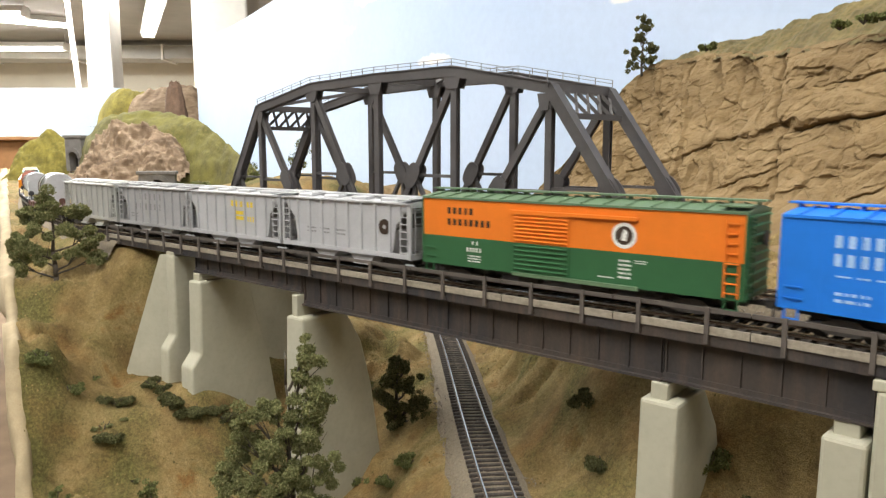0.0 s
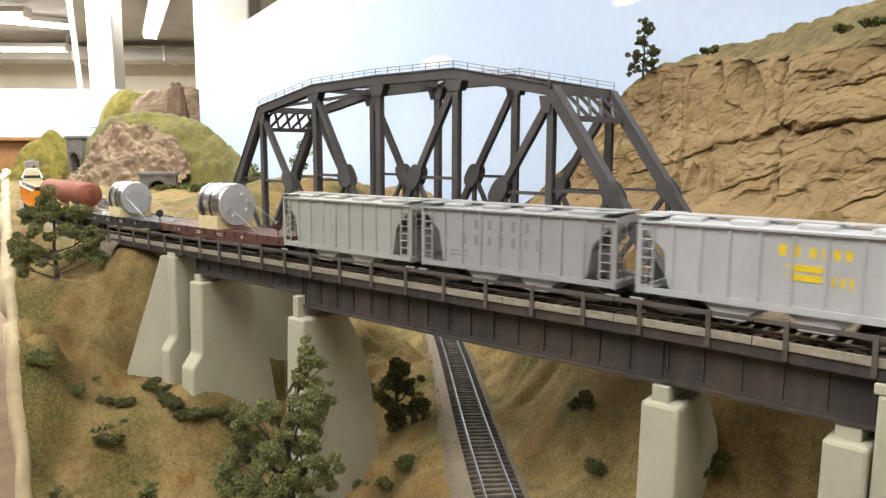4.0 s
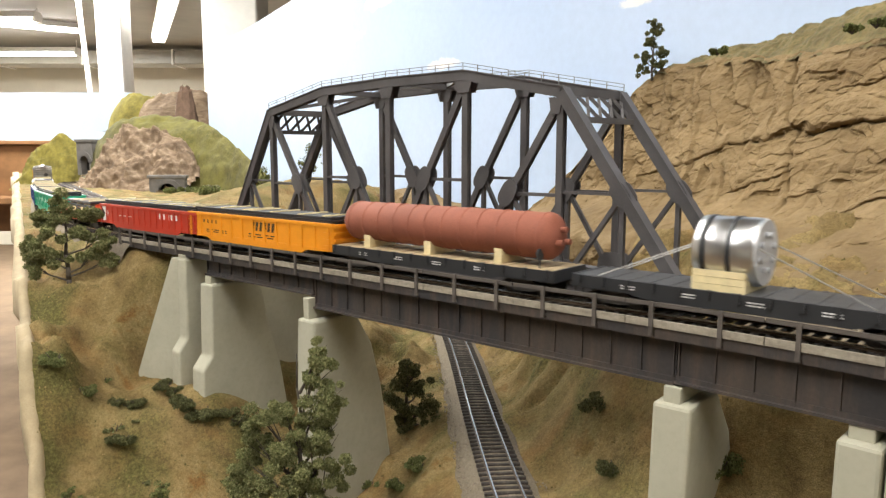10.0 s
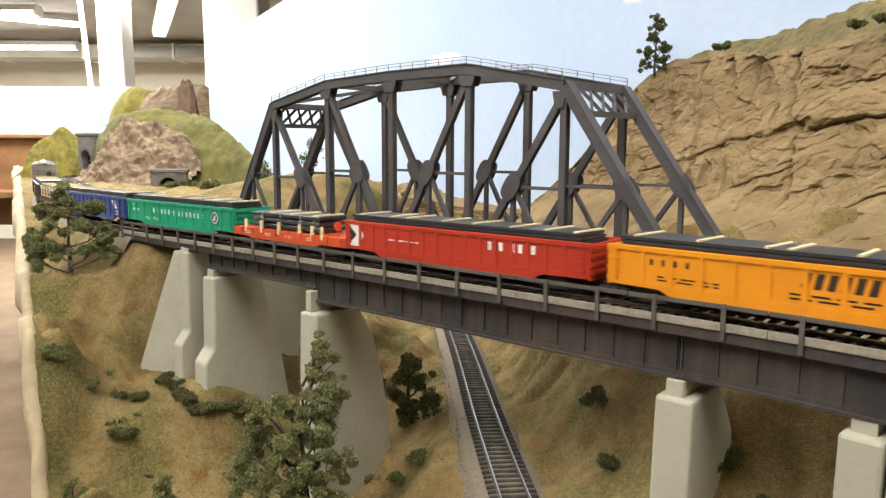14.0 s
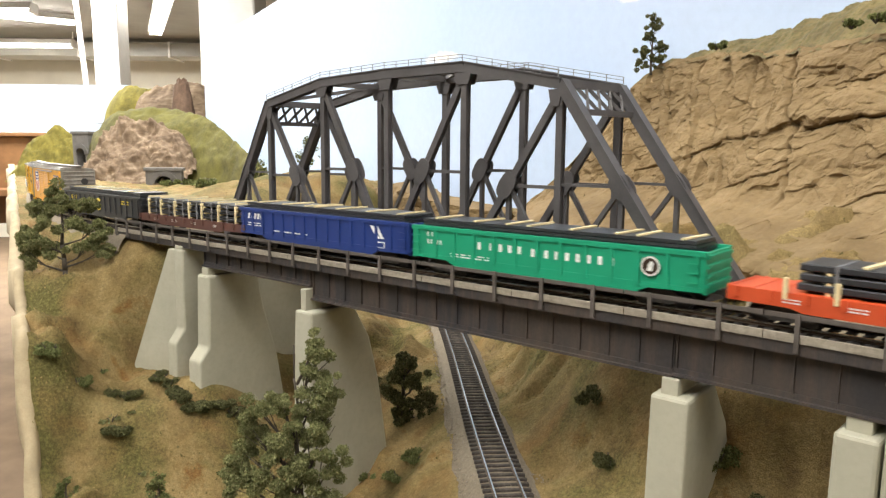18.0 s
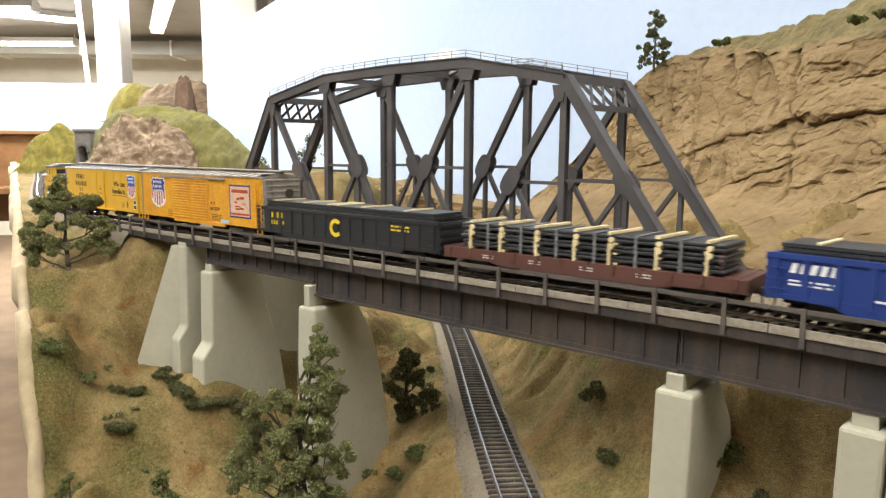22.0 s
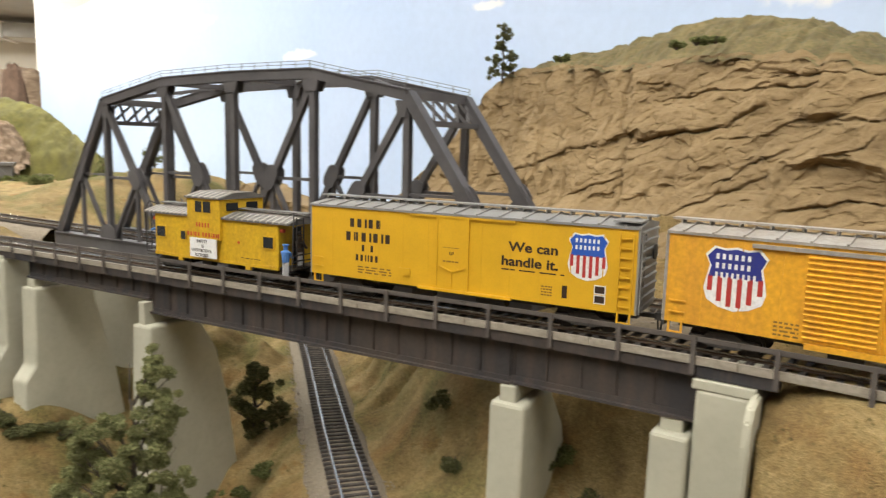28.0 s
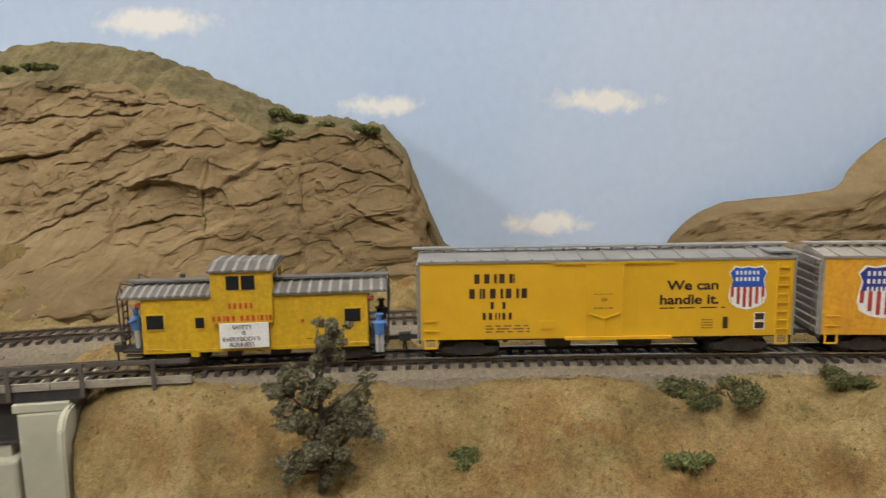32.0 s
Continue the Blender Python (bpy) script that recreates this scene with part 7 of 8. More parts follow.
def two_tone_boxcar():
    c, half, low, eave = boxcar("two_tone_boxcar", "orange and dark green boxcar with a green ribbed roof", M["car_orange"], M["roof_green"], M["car_green"], lower_side=M["car_green"], split=0.0285)
    y = -HW
    ribbed_door(c, -0.0280, 0.0060, low + 0.0010, 0.0285, M["car_green"], 6)
    ribbed_door(c, -0.0280, 0.0060, 0.0285, eave - 0.0045, M["car_orange"], 8)
    part("door_track", box(-0.030, 0.043, y - 0.0015, y, eave - 0.0058, eave - 0.0040), M["car_orange"], c)
    part("door_track", box(-0.028, 0.044, y - 0.0015, y, low - 0.0010, low + 0.0010), M["roof_green"], c)
    word_bars(c, -0.0740, 0.0415, 0.0038, "XXXXX", y, M["ink"], 0.82, 0.22)
    word_bars(c, -0.0740, 0.0350, 0.0038, "XXXXXXXX", y, M["ink"], 0.82, 0.22)
    word_bars(c, -0.0560, 0.0245, 0.0022, "X X", y, M["letter_white"])
    word_bars(c, -0.0600, 0.0205, 0.0024, "XXXXX", y, M["letter_white"], 0.6)
    tiny_marks(c, -0.0590, 0.0145, 0.0090, 0.0048, y, M["letter_white"], 31, 3)
    tiny_marks(c, 0.0335, 0.0150, 0.0065, 0.0110, y, M["letter_white"], 32, 5)
    tiny_marks(c, 0.0420, 0.0235, 0.0060, 0.0022, y, M["letter_white"], 33, 2)
    tiny_marks(c, 0.0230, 0.0150, 0.0080, 0.0014, y, M["letter_white"], 34, 1)
    e = part("round_emblem", clean(made(rod, (0.0360, y, 0.0368), (0.0360, y - 0.00014, 0.0368), 0.0064, 28)), M["letter_white"], c, "white round emblem with a dark centre")
    part("emblem_ring", clean(made(rod, (0.0360, y - 0.00014, 0.0368), (0.0360, y - 0.0002, 0.0368), 0.0046, 24)), M["ink"], e)
    part("emblem_mark", clean(made(prism, [(0.0345, 0.0345), (0.0372, 0.0340), (0.0378, 0.0385), (0.0362, 0.0400), (0.0350, 0.0378)], y - 0.0002, y - 0.00028, "y")), M["letter_white"], e)
    return c


def blue_boxcar():
    c, half, low, eave = boxcar("blue_boxcar", "bright sky-blue steel boxcar with pale lettering", M["sky_blue"], M["sky_blue"], M["sky_blue"])
    y = -HW
    word_bars(c, -0.0720, 0.0390, 0.0050, "XXXXX", y, M["letter_pale"], 0.72, 0.25)
    word_bars(c, -0.0720, 0.0315, 0.0050, "XXXXXXXX", y, M["letter_pale"], 0.72, 0.25)
    tiny_marks(c, -0.0710, 0.0270, 0.032, 0.0016, y, M["letter_pale"], 41, 1)
    tiny_marks(c, -0.0710, 0.0165, 0.013, 0.0060, y, M["letter_pale"], 42, 2)
    ribbed_door(c, -0.012, 0.024, low + 0.001, eave - 0.004, M["sky_blue"], 13)
    return c


def hopper(name, label, body, mark):
    """A covered hopper: ribbed side sheets, sloped ends, end frames with ladders, roof hatches and bays."""
    c = thing(name, label, "hopper car", "freight cars of the train")
    half, low, eave, hw = 0.0625, 0.0125, 0.0448, 0.0165
    bm = bmesh.new()
    outline = [(-half + 0.0020, eave), (-half + 0.0030, eave - 0.004), (-half + 0.0125, eave - 0.013), (-half + 0.0150, low + 0.004), (-half + 0.0165, low), (half - 0.0165, low), (half - 0.0150, low + 0.004), (half - 0.0125, eave - 0.013), (half - 0.0030, eave - 0.004), (half - 0.0020, eave)]
    prism(bm, outline, -hw + 0.0008, hw - 0.0008, "y")
    part("hopper_body", clean(bm), body, c)
    n = 8
    for k in range(n):
        x = -half + 0.0170 + (2 * half - 0.034) * k / (n - 1)
        for y in (-hw, hw):
            part("side_post", box(x - 0.0006, x + 0.0006, y - 0.0006, y + 0.0010, low, eave - 0.0005), body, c)
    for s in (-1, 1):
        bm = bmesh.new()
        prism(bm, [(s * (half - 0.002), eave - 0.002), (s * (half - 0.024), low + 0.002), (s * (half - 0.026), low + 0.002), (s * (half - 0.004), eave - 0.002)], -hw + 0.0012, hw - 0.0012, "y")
        # same paint as the body in truth, coloured dark for the shade here
        part("slope_sheet", clean(bm), M["slope_shade"], c)
        bm = bmesh.new()
        for y in (-hw + 0.0008, hw - 0.0008):
            bx(bm, s * half - 0.0009, s * half + 0.0009, y - 0.0008, y + 0.0008, low - 0.001, eave)
        bx(bm, s * half - 0.0009, s * half + 0.0009, -hw, hw, low - 0.002, low + 0.001)
        bx(bm, s * half - 0.0007, s * half + 0.0007, -hw, hw, eave - 0.002, eave)
        part("end_frame", bm, body, c)
        ladder(c, s * (half - 0.0045), -hw + 0.0004, low, eave - 0.001, 0.0062, body, 7)
        ladder(c, s * (half + 0.0010), -hw * 0.55, low, eave - 0.001, 0.0065, body, 7, "end_ladder", True)
        part("brake_platform", box(s * half - 0.006 * (s > 0), s * half + 0.006 * (s < 0), -hw, hw, low - 0.0005, low + 0.0004), M["hopper_dark"], c)
        truck(c, s * (half - 0.0165))
        coupler(c, s * (half + 0.0040), s)
        part("step", box(s * half - 0.0034, s * half + 0.0034, -hw - 0.0004, -hw + 0.0006, low - 0.0052, low - 0.0044), body, c)
    part("side_sill", box(-half, half, -hw - 0.0003, -hw + 0.0012, low - 0.0016, low + 0.0014), body, c)
    part("side_sill", box(-half, half, hw - 0.0012, hw + 0.0003, low - 0.0016, low + 0.0014), body, c)
    bm = bmesh.new()
    prism(bm, [(-hw - 0.0006, eave), (hw + 0.0006, eave), (hw + 0.0006, eave + 0.0010), (0, eave + 0.0024), (-hw - 0.0006, eave + 0.0010)], -half - 0.0006, half + 0.0006, "x")
    part("roof", clean(bm), body, c)
    for k in range(4):
        for y in (-0.0090, 0.0090):
            x = -half + 0.021 + (2 * half - 0.042) * k / 3
            part("roof_hatch", soft_box(x - 0.0075, x + 0.0075, y - 0.0040, y + 0.0040, eave + 0.0008, eave + 0.0036, 0.0006, 1), body, c)
    bm = bmesh.new()
    for y in (-0.0030, 0.0030):
        bx(bm, -half - 0.003, half + 0.003, y - 0.0020, y + 0.0020, eave + 0.0036, eave + 0.0042)
    bx(bm, half - 0.010, half + 0.0005, -hw - 0.0005, hw + 0.0005, eave + 0.0030, eave + 0.0036)
    bx(bm, -half - 0.0005, -half + 0.010, -hw - 0.0005, hw + 0.0005, eave + 0.0030, eave + 0.0036)
    part("running_board", bm, body, c)
    for k in (-1, 1):
        bm = bmesh.new()
        prism(bm, [(k * 0.018 - 0.015, low), (k * 0.018 + 0.015, low), (k * 0.018 + 0.006, 0.0050), (k * 0.018 - 0.006, 0.0050)], -hw + 0.002, hw - 0.002, "y")
        bx(bm, k * 0.018 - 0.007, k * 0.018 + 0.007, -hw, hw, 0.0042, 0.0056)
        part("hopper_bay", clean(bm), body, c)
    mark(c, -hw + 0.0008)
    return c


def mark_round(c, y):
    e = part("round_emblem", clean(made(rod, (0.0400, y, 0.0300), (0.0400, y - 0.0002, 0.0300), 0.0050, 24)), M["ink"], c, "dark round emblem")
    part("emblem_mark", clean(made(rod, (0.0400, y - 0.0002, 0.0300), (0.0400, y - 0.0003, 0.0300), 0.0016, 4)), M["hopper_grey"], e)
    for x in (-0.036, -0.022, -0.006):
        tiny_marks(c, x, 0.0215, 0.0090, 0.0055, y, M["letter_grey"], int(x * -1000), 2)


def mark_yellow(c, y):
    word_bars(c, 0.0010, 0.0350, 0.0048, "XX", y, M["letter_yellow"], 0.9, 0.16)
    word_bars(c, 0.0130, 0.0350, 0.0042, "XXXX", y, M["letter_yellow"], 0.85, 0.2)
    for z in (0.0290, 0.0250):
        part("stripe_emblem", clean(made(prism, [(0.004, z + 0.0028), (0.020, z + 0.0028), (0.018, z), (0.006, z)], y, y - 0.0002, "y")), M["letter_yellow"], c)
    word_bars(c, 0.0220, 0.0240, 0.0040, "XXXX", y, M["letter_yellow"], 0.5, 0.3)


def mark_rows(c, y):
    word_bars(c, -0.0240, 0.0345, 0.0056, "XXIXX", y, M["letter_grey"], 0.62, 1.0)
    word_bars(c, -0.0330, 0.0255, 0.0056, "XXXIXIX", y, M["letter_grey"], 0.62, 1.0)
    tiny_marks(c, -0.0410, 0.0180, 0.012, 0.0050, y, M["letter_grey"], 55, 2)


def mark_faint(c, y):
    word_bars(c, -0.0240, 0.0330, 0.0062, "XXIXX", y, M["hopper_dark"], 0.6, 1.1)
    word_bars(c, -0.0300, 0.0240, 0.0054, "XXXXXX", y, M["hopper_dark"], 0.6, 1.1)


def flatcar(name, label, side, deck, half, low=0.0158, pockets=13):
    c = thing(name, label, "flatcar", "freight cars of the train")
    hw = 0.0165
    n = int(half * 2 / 0.0035)
    base = part("deck", box(-half, half, -hw + 0.0004, hw - 0.0004, low - 0.0014, low - 0.0005), deck, c)
    w, board = half / n - 0.0001, None
    for k in range(n):
        x = -half + 2 * half * (k + 0.5) / n
        if board is None:
            board = part("plank", box(-w, w, -hw, hw, low - 0.0005, low), deck, base)
            board.location.x = x
        else:
            put("plank", board.data, base, pose(x, 0, 0.0001 * (k % 3)))
    for y in (-1, 1):
        bm = bmesh.new()
        prism(bm, [(-half, low), (half, low), (half, low - 0.0062), (half * 0.62, low - 0.0064), (half * 0.54, low - 0.0080), (-half * 0.54, low - 0.0080), (-half * 0.62, low - 0.0064), (-half, low - 0.0062)], y * hw - 0.0006, y * hw + 0.0006, "y")
        part("side_sill", clean(bm), side, c)
        for k in range(pockets):
            x = -half * 0.95 + 1.9 * half * k / (pockets - 1)
            part("stake_pocket", box(x - 0.0011, x + 0.0011, y * hw - 0.0017, y * hw + 0.0014, low - 0.0042, low + 0.0003), side, c)
    for k in range(4):
        tiny_marks(c, -half * 0.72 + 0.36 * half * k + 0.004, low - 0.0046, 0.0075, 0.0028, -hw - 0.0007, M["letter_white"], int(half * 9000) + k, 2)
    for s in (-1, 1):
        part("end_sill", box(s * half - 0.0008, s * half + 0.0008, -hw, hw, low - 0.0062, low + 0.0003), side, c)
        truck(c, s * (half - 0.022))
        coupler(c, s * (half + 0.0040), s)
    underframe(c, half - 0.002, low - 0.0015)
    stand = half - 0.012
    bm = bmesh.new()
    rod(bm, (stand, -0.0120, low), (stand, -0.0120, low + 0.0075), 0.0005, 6)
    rod(bm, (stand - 0.0004, -0.0120, low + 0.0075), (stand + 0.0004, -0.0120, low + 0.0075), 0.0034, 14)
    part("brake_wheel", bm, side, c)
    return c


def gondola(name, label, paint_side, half, top, ends, low=0.0105, ribs=13, inside=None):
    c = thing(name, label, "gondola car", "freight cars of the train")
    hw = 0.0168
    for y in (-1, 1):
        part("side_wall", box(-half, half, y * hw - 0.0006, y * hw + 0.0006, low, top), paint_side, c)
        part("top_rail", box(-half - 0.0006, half + 0.0006, y * hw - 0.0013, y * hw + 0.0013, top - 0.0018, top + 0.0006), paint_side, c)
        bm = bmesh.new()
        prism(bm, [(-half, low + 0.002), (half, low + 0.002), (half, low), (half * 0.70, low - 0.0005), (half * 0.62, low - 0.0040), (-half * 0.62, low - 0.0040), (-half * 0.70, low - 0.0005), (-half, low)], y * hw - 0.0010, y * hw + 0.0010, "y")
        part("side_sill", clean(bm), paint_side, c)
        for k in range(ribs):
            x = -half * 0.96 + 1.92 * half * k / (ribs - 1)
            part("side_rib", clean(made(prism, [(x - 0.0015, low), (x + 0.0015, low), (x + 0.0010, top - 0.0015), (x - 0.0010, top - 0.0015)], y * hw - 0.0015, y * hw + 0.0015, "y")), paint_side, c)
    for s in (-1, 1):
        bm = bmesh.new()
        bx(bm, s * half - 0.0008, s * half + 0.0008, -hw, hw, low - 0.001, top)
        for k in range(4):
            z = low + 0.003 + (top - low - 0.005) * k / 3
            bx(bm, s * half - 0.0018, s * half + 0.0018, -hw * 0.95, hw * 0.95, z - 0.0009, z + 0.0009)
        part("end_wall", bm, ends, c)
        for z in (low + 0.004, low + 0.0085, low + 0.0130):
            part("grab_iron", box(s * (half - 0.0045) - 0.0030, s * (half - 0.0045) + 0.0030, -hw - 0.0022, -hw - 0.0017, z, z + 0.0004), paint_side, c)
        truck(c, s * (half - 0.022))
        coupler(c, s * (half + 0.0045), s)
    part("floor", box(-half, half, -hw, hw, low, low + 0.001), M["black_metal"], c)
    underframe(c, half - 0.002, low)
    return c


# ---- loads ----
def plate_load(half, top, strips, seed, name="plate_stack"):
    """Stacks of dark plate in a gondola, with pale timber strips across them."""
    t = thing(name, "stacked dark steel plates with pale timber strips, loaded in a gondola", "steel load", "gondola loads")
    rng = random.Random(seed)
    hw = 0.0142
    z = top - 0.0125
    k = 0
    while z < top + 0.0030:
        d = rng.uniform(-0.0015, 0.0015)
        part("plate", box(-half + 0.004 + d, half - 0.006 + d, -hw + rng.uniform(0, 0.0008), hw - rng.uniform(0, 0.0008), z, z + 0.0016), M["plate"], t)
        z += 0.0020
        k += 1
    for x in strips:
        a = rng.uniform(-0.0012, 0.0012)
        part("timber_strip", clean(made(beam, (x * half + a, -hw + 0.0004, z + 0.0002), (x * half - a, hw - 0.0004, z + 0.0002), 0.0019, 0.0009)), M["cream_wood"], t, "pale timber strip")
    return t


def bundle_load(half, low, seed, tiers=3, name="plate_bundle", props=7):
    """Tiers of dark plate on a flatcar, held by pale props and grey straps."""
    t = thing(name, "tiers of dark steel plate held by pale props and grey straps", "steel load", "flatcar loads")
    rng = random.Random(seed)
    hw = 0.0150
    z = low + 0.0012
    for k in range(tiers):
        for j in range(2):
            part("plate", soft_box(-half + 0.004 + rng.uniform(0, 0.003), half - 0.006 + rng.uniform(0, 0.003), -hw + 0.0004 * j, hw - 0.0004 * j, z + 0.0019 * j, z + 0.0019 * j + 0.0016, 0.0004, 1), M["plate"], t)
        for x in np.linspace(-half * 0.85, half * 0.85, props):
            part("spacer", box(x - 0.0010, x + 0.0010, -hw - 0.0006, hw + 0.0006, z - 0.0011, z - 0.0001), M["cream_wood"], t)
        z += 0.0050
    top = z - 0.0012
    for i, x in enumerate(np.linspace(-half * 0.85, half * 0.85, props)):
        x += rng.uniform(-0.003, 0.003)
        part("timber_strip", clean(made(beam, (x - 0.001, -hw - 0.001, top + 0.0007), (x + 0.001, hw + 0.001, top + 0.0007), 0.0020, 0.0014)), M["cream_wood"], t, "pale timber strip")
        bm = bmesh.new()
        for q in (0.0, 0.0034):
            rod(bm, (x, -hw - 0.0022, top - 0.0024 - q), (x, -hw - 0.0004, top - 0.0024 - q), 0.0014, 10)
        bx(bm, x - 0.0018, x - 0.0004, -hw - 0.0018, -hw - 0.0006, low - 0.0005, top - 0.004)
        part("prop", clean(bm), M["cream_wood"], t, "pale knobbed side prop")
    for x in np.linspace(-half * 0.7, half * 0.7, props - 1):
        bm = bmesh.new()
        bx(bm, x - 0.0008, x + 0.0008, -hw - 0.0007, hw + 0.0007, top, top + 0.0004)
        bx(bm, x - 0.0008, x + 0.0008, -hw - 0.0007, -hw - 0.0003, low - 0.001, top)
        part("strap", bm, M["strap"], t)
    return t


def staked_load(half, low, shift):
    """A short stack of thick dark plates in the middle of a flatcar, strapped, between cream stakes."""
    t = thing("plate_bundle", "short strapped stack of dark steel plate between cream stakes", "steel load", "flatcar loads")
    rng = random.Random(12)
    z = low + 0.0012
    for k in range(3):
        d = rng.uniform(-0.002, 0.002)
        for x in (-0.7, -0.1, 0.5, 0.85):
            part("spacer", box(shift + x * half - 0.0010, shift + x * half + 0.0010, -0.0130, 0.0130, z - 0.0012, z), M["cream_wood"], t)
        part("plate", soft_box(shift - half + d, shift + half + d, -0.0135, 0.0135, z, z + 0.0030, 0.0005, 1), M["plate"], t)
        z += 0.0042
    top = z - 0.0012
    for x in (-0.35, 0.25, 0.90):
        part("timber_strip", clean(made(beam, (shift + x * half - 0.001, -0.0132, top + 0.0005), (shift + x * half + 0.001, 0.0132, top + 0.0005), 0.0022, 0.0010)), M["cream_wood"], t, "pale timber strip")
    for x in (-0.62, -0.08, 0.50):
        bm = bmesh.new()
        bx(bm, shift + x * half - 0.0007, shift + x * half + 0.0007, -0.0140, 0.0140, top, top + 0.0003)
        bx(bm, shift + x * half - 0.0007, shift + x * half + 0.0007, -0.0142, -0.0138, low - 0.001, top)
        part("strap", bm, M["strap"], t)
    for x in (-0.0457, -0.0255, -0.0038, 0.0210, 0.0350, 0.0462):
        part("stake", soft_box(x - 0.0010, x + 0.0010, -0.0178, -0.0156, low - 0.0030, low + 0.0064, 0.0003, 1), M["cream_wood"], t, "cream timber stake")
    return t


def lathe(profile, seg=36):
    """A solid turned about the x axis from (x, radius) pairs."""
    bm = bmesh.new()
    rows = [[bm.verts.new((x, r * math.cos(2 * math.pi * k / seg), r * math.sin(2 * math.pi * k / seg))) for k in range(seg)] for x, r in profile]
    for a, b in zip(rows, rows[1:]):
        for k in range(seg):
            bm.faces.new((a[k], a[(k + 1) % seg], b[(k + 1) % seg], b[k]))
    bm.faces.new(rows[0][::-1])
    bm.faces.new(rows[-1])
    return clean(bm)


def vessel_load(low):
    t = thing("pressure_vessel", "long red-oxide steel pressure vessel on pale timber cradles", "vessel load")
    r, hl = 0.0131, 0.0772
    prof = [(-hl - 0.0075, 0.0008)] + [(-hl - 0.0075 * math.cos(a), r * math.sin(a)) for a in np.linspace(0.15, math.pi / 2, 7)]
    prof += [(hl + 0.0075 * math.cos(a), r * math.sin(a)) for a in np.linspace(math.pi / 2, 0.15, 7)] + [(hl + 0.0075, 0.0008)]
    z = low + 0.0045 + r
    b = part("shell", lathe(prof), M["tank_red"], t, smooth=True)
    b.matrix_basis = pose(0, 0, z)
    for x in np.linspace(-hl * 0.98, hl * 0.98, 12):
        q = part("weld_band", lathe([(x - 0.0006, r * 0.98), (x - 0.0005, r + 0.0004), (x + 0.0005, r + 0.0004), (x + 0.0006, r * 0.98)]), M["tank_red"], t, smooth=True)
        q.matrix_basis = pose(0, 0, z)
    for y, zz in ((0.0, 0.004), (-0.004, -0.003), (0.004, -0.003)):
        part("nozzle", clean(made(rod, (hl + 0.004, y, z + zz), (hl + 0.0105, y, z + zz), 0.0017, 10)), M["tank_red"], t)
    for x in (-0.058, -0.004, 0.050):
        bm = clean(made(prism, [(-0.0125, low), (0.0125, low), (0.0125, low + 0.0095), (0.0085, low + 0.0062), (0, low + 0.0044), (-0.0085, low + 0.0062), (-0.0125, low + 0.0095)], x - 0.0027, x + 0.0027, "x"))
        part("cradle", bm, M["cream_wood"], t, "cream timber cradle")
    return t


def drum_load(low, x0, r, length, dome, label):
    """A big aluminium drum lying on blocking, with wires to the deck."""
    t = thing("machine_drum", label, "machinery load", "flatcar loads")
    z = low + 0.0018 + r
    prof = [(x0 - length / 2, r * 0.90), (x0 - length / 2 + 0.0010, r), (x0 + length / 2 - 0.0010, r), (x0 + length / 2, r * 0.94)]
    b = part("shell", lathe(prof, 40), M["chrome"], t, "brushed silver shell", True)
    b.matrix_basis = pose(0, 0, z)
    for x in (x0 - length * 0.32, x0 + length * 0.10):
        q = part("band", lathe([(x - 0.0012, r * 0.99), (x - 0.0011, r + 0.0004), (x + 0.0011, r + 0.0004), (x + 0.0012, r * 0.99)], 40), M["flat_black"], t, smooth=True)
        q.matrix_basis = pose(0, 0, z)
    e = part("end_plate", lathe([(x0 + length / 2, r * 0.97), (x0 + length / 2 + 0.0008, r * 0.95), (x0 + length / 2 + 0.0009, 0.0005)], 40), M["drum_face"], t, "pale grey end plate with bolt bosses")
    e.matrix_basis = pose(0, 0, z)
    for k in range(8):
        a = 2 * math.pi * k / 8 + 0.3
        p = (x0 + length / 2, 0.55 * r * math.cos(a), z + 0.55 * r * math.sin(a))
        part("boss", clean(made(rod, p, (p[0] + 0.0020, p[1], p[2]), 0.0014, 8)), M["drum_face"], t)
    h = r * 0.62
    for k in range(3):
        zk = low + h * k / 3
        arc = [(q, max(zk + 0.0002, z - math.sqrt(max(0, (r + 0.0002) ** 2 - q * q)))) for q in np.linspace(r * 0.96, -r * 0.96, 13)]
        poly = [(-r * 0.98, zk), (r * 0.98, zk), (r * 0.98, zk + h / 3 - 0.0002)] + [(q, min(a, zk + h / 3 - 0.0002)) for q, a in arc] + [(-r * 0.98, zk + h / 3 - 0.0002)]
        part("cradle_plank", clean(made(prism, poly, x0 - length * 0.46, x0 + length * 0.40, "x")), M["cream_wood"], t, "cream timber cradle plank")
    for sx in (-1, 1):
        for y in (-0.012, 0.012):
            part("tie_wire", clean(made(rod, (x0 + sx * length * 0.3, y * 0.9, z + r * 0.35), (x0 + sx * 0.062, y * 1.2, low + 0.0003), 0.00035, 5)), M["jute"], t)
    return t


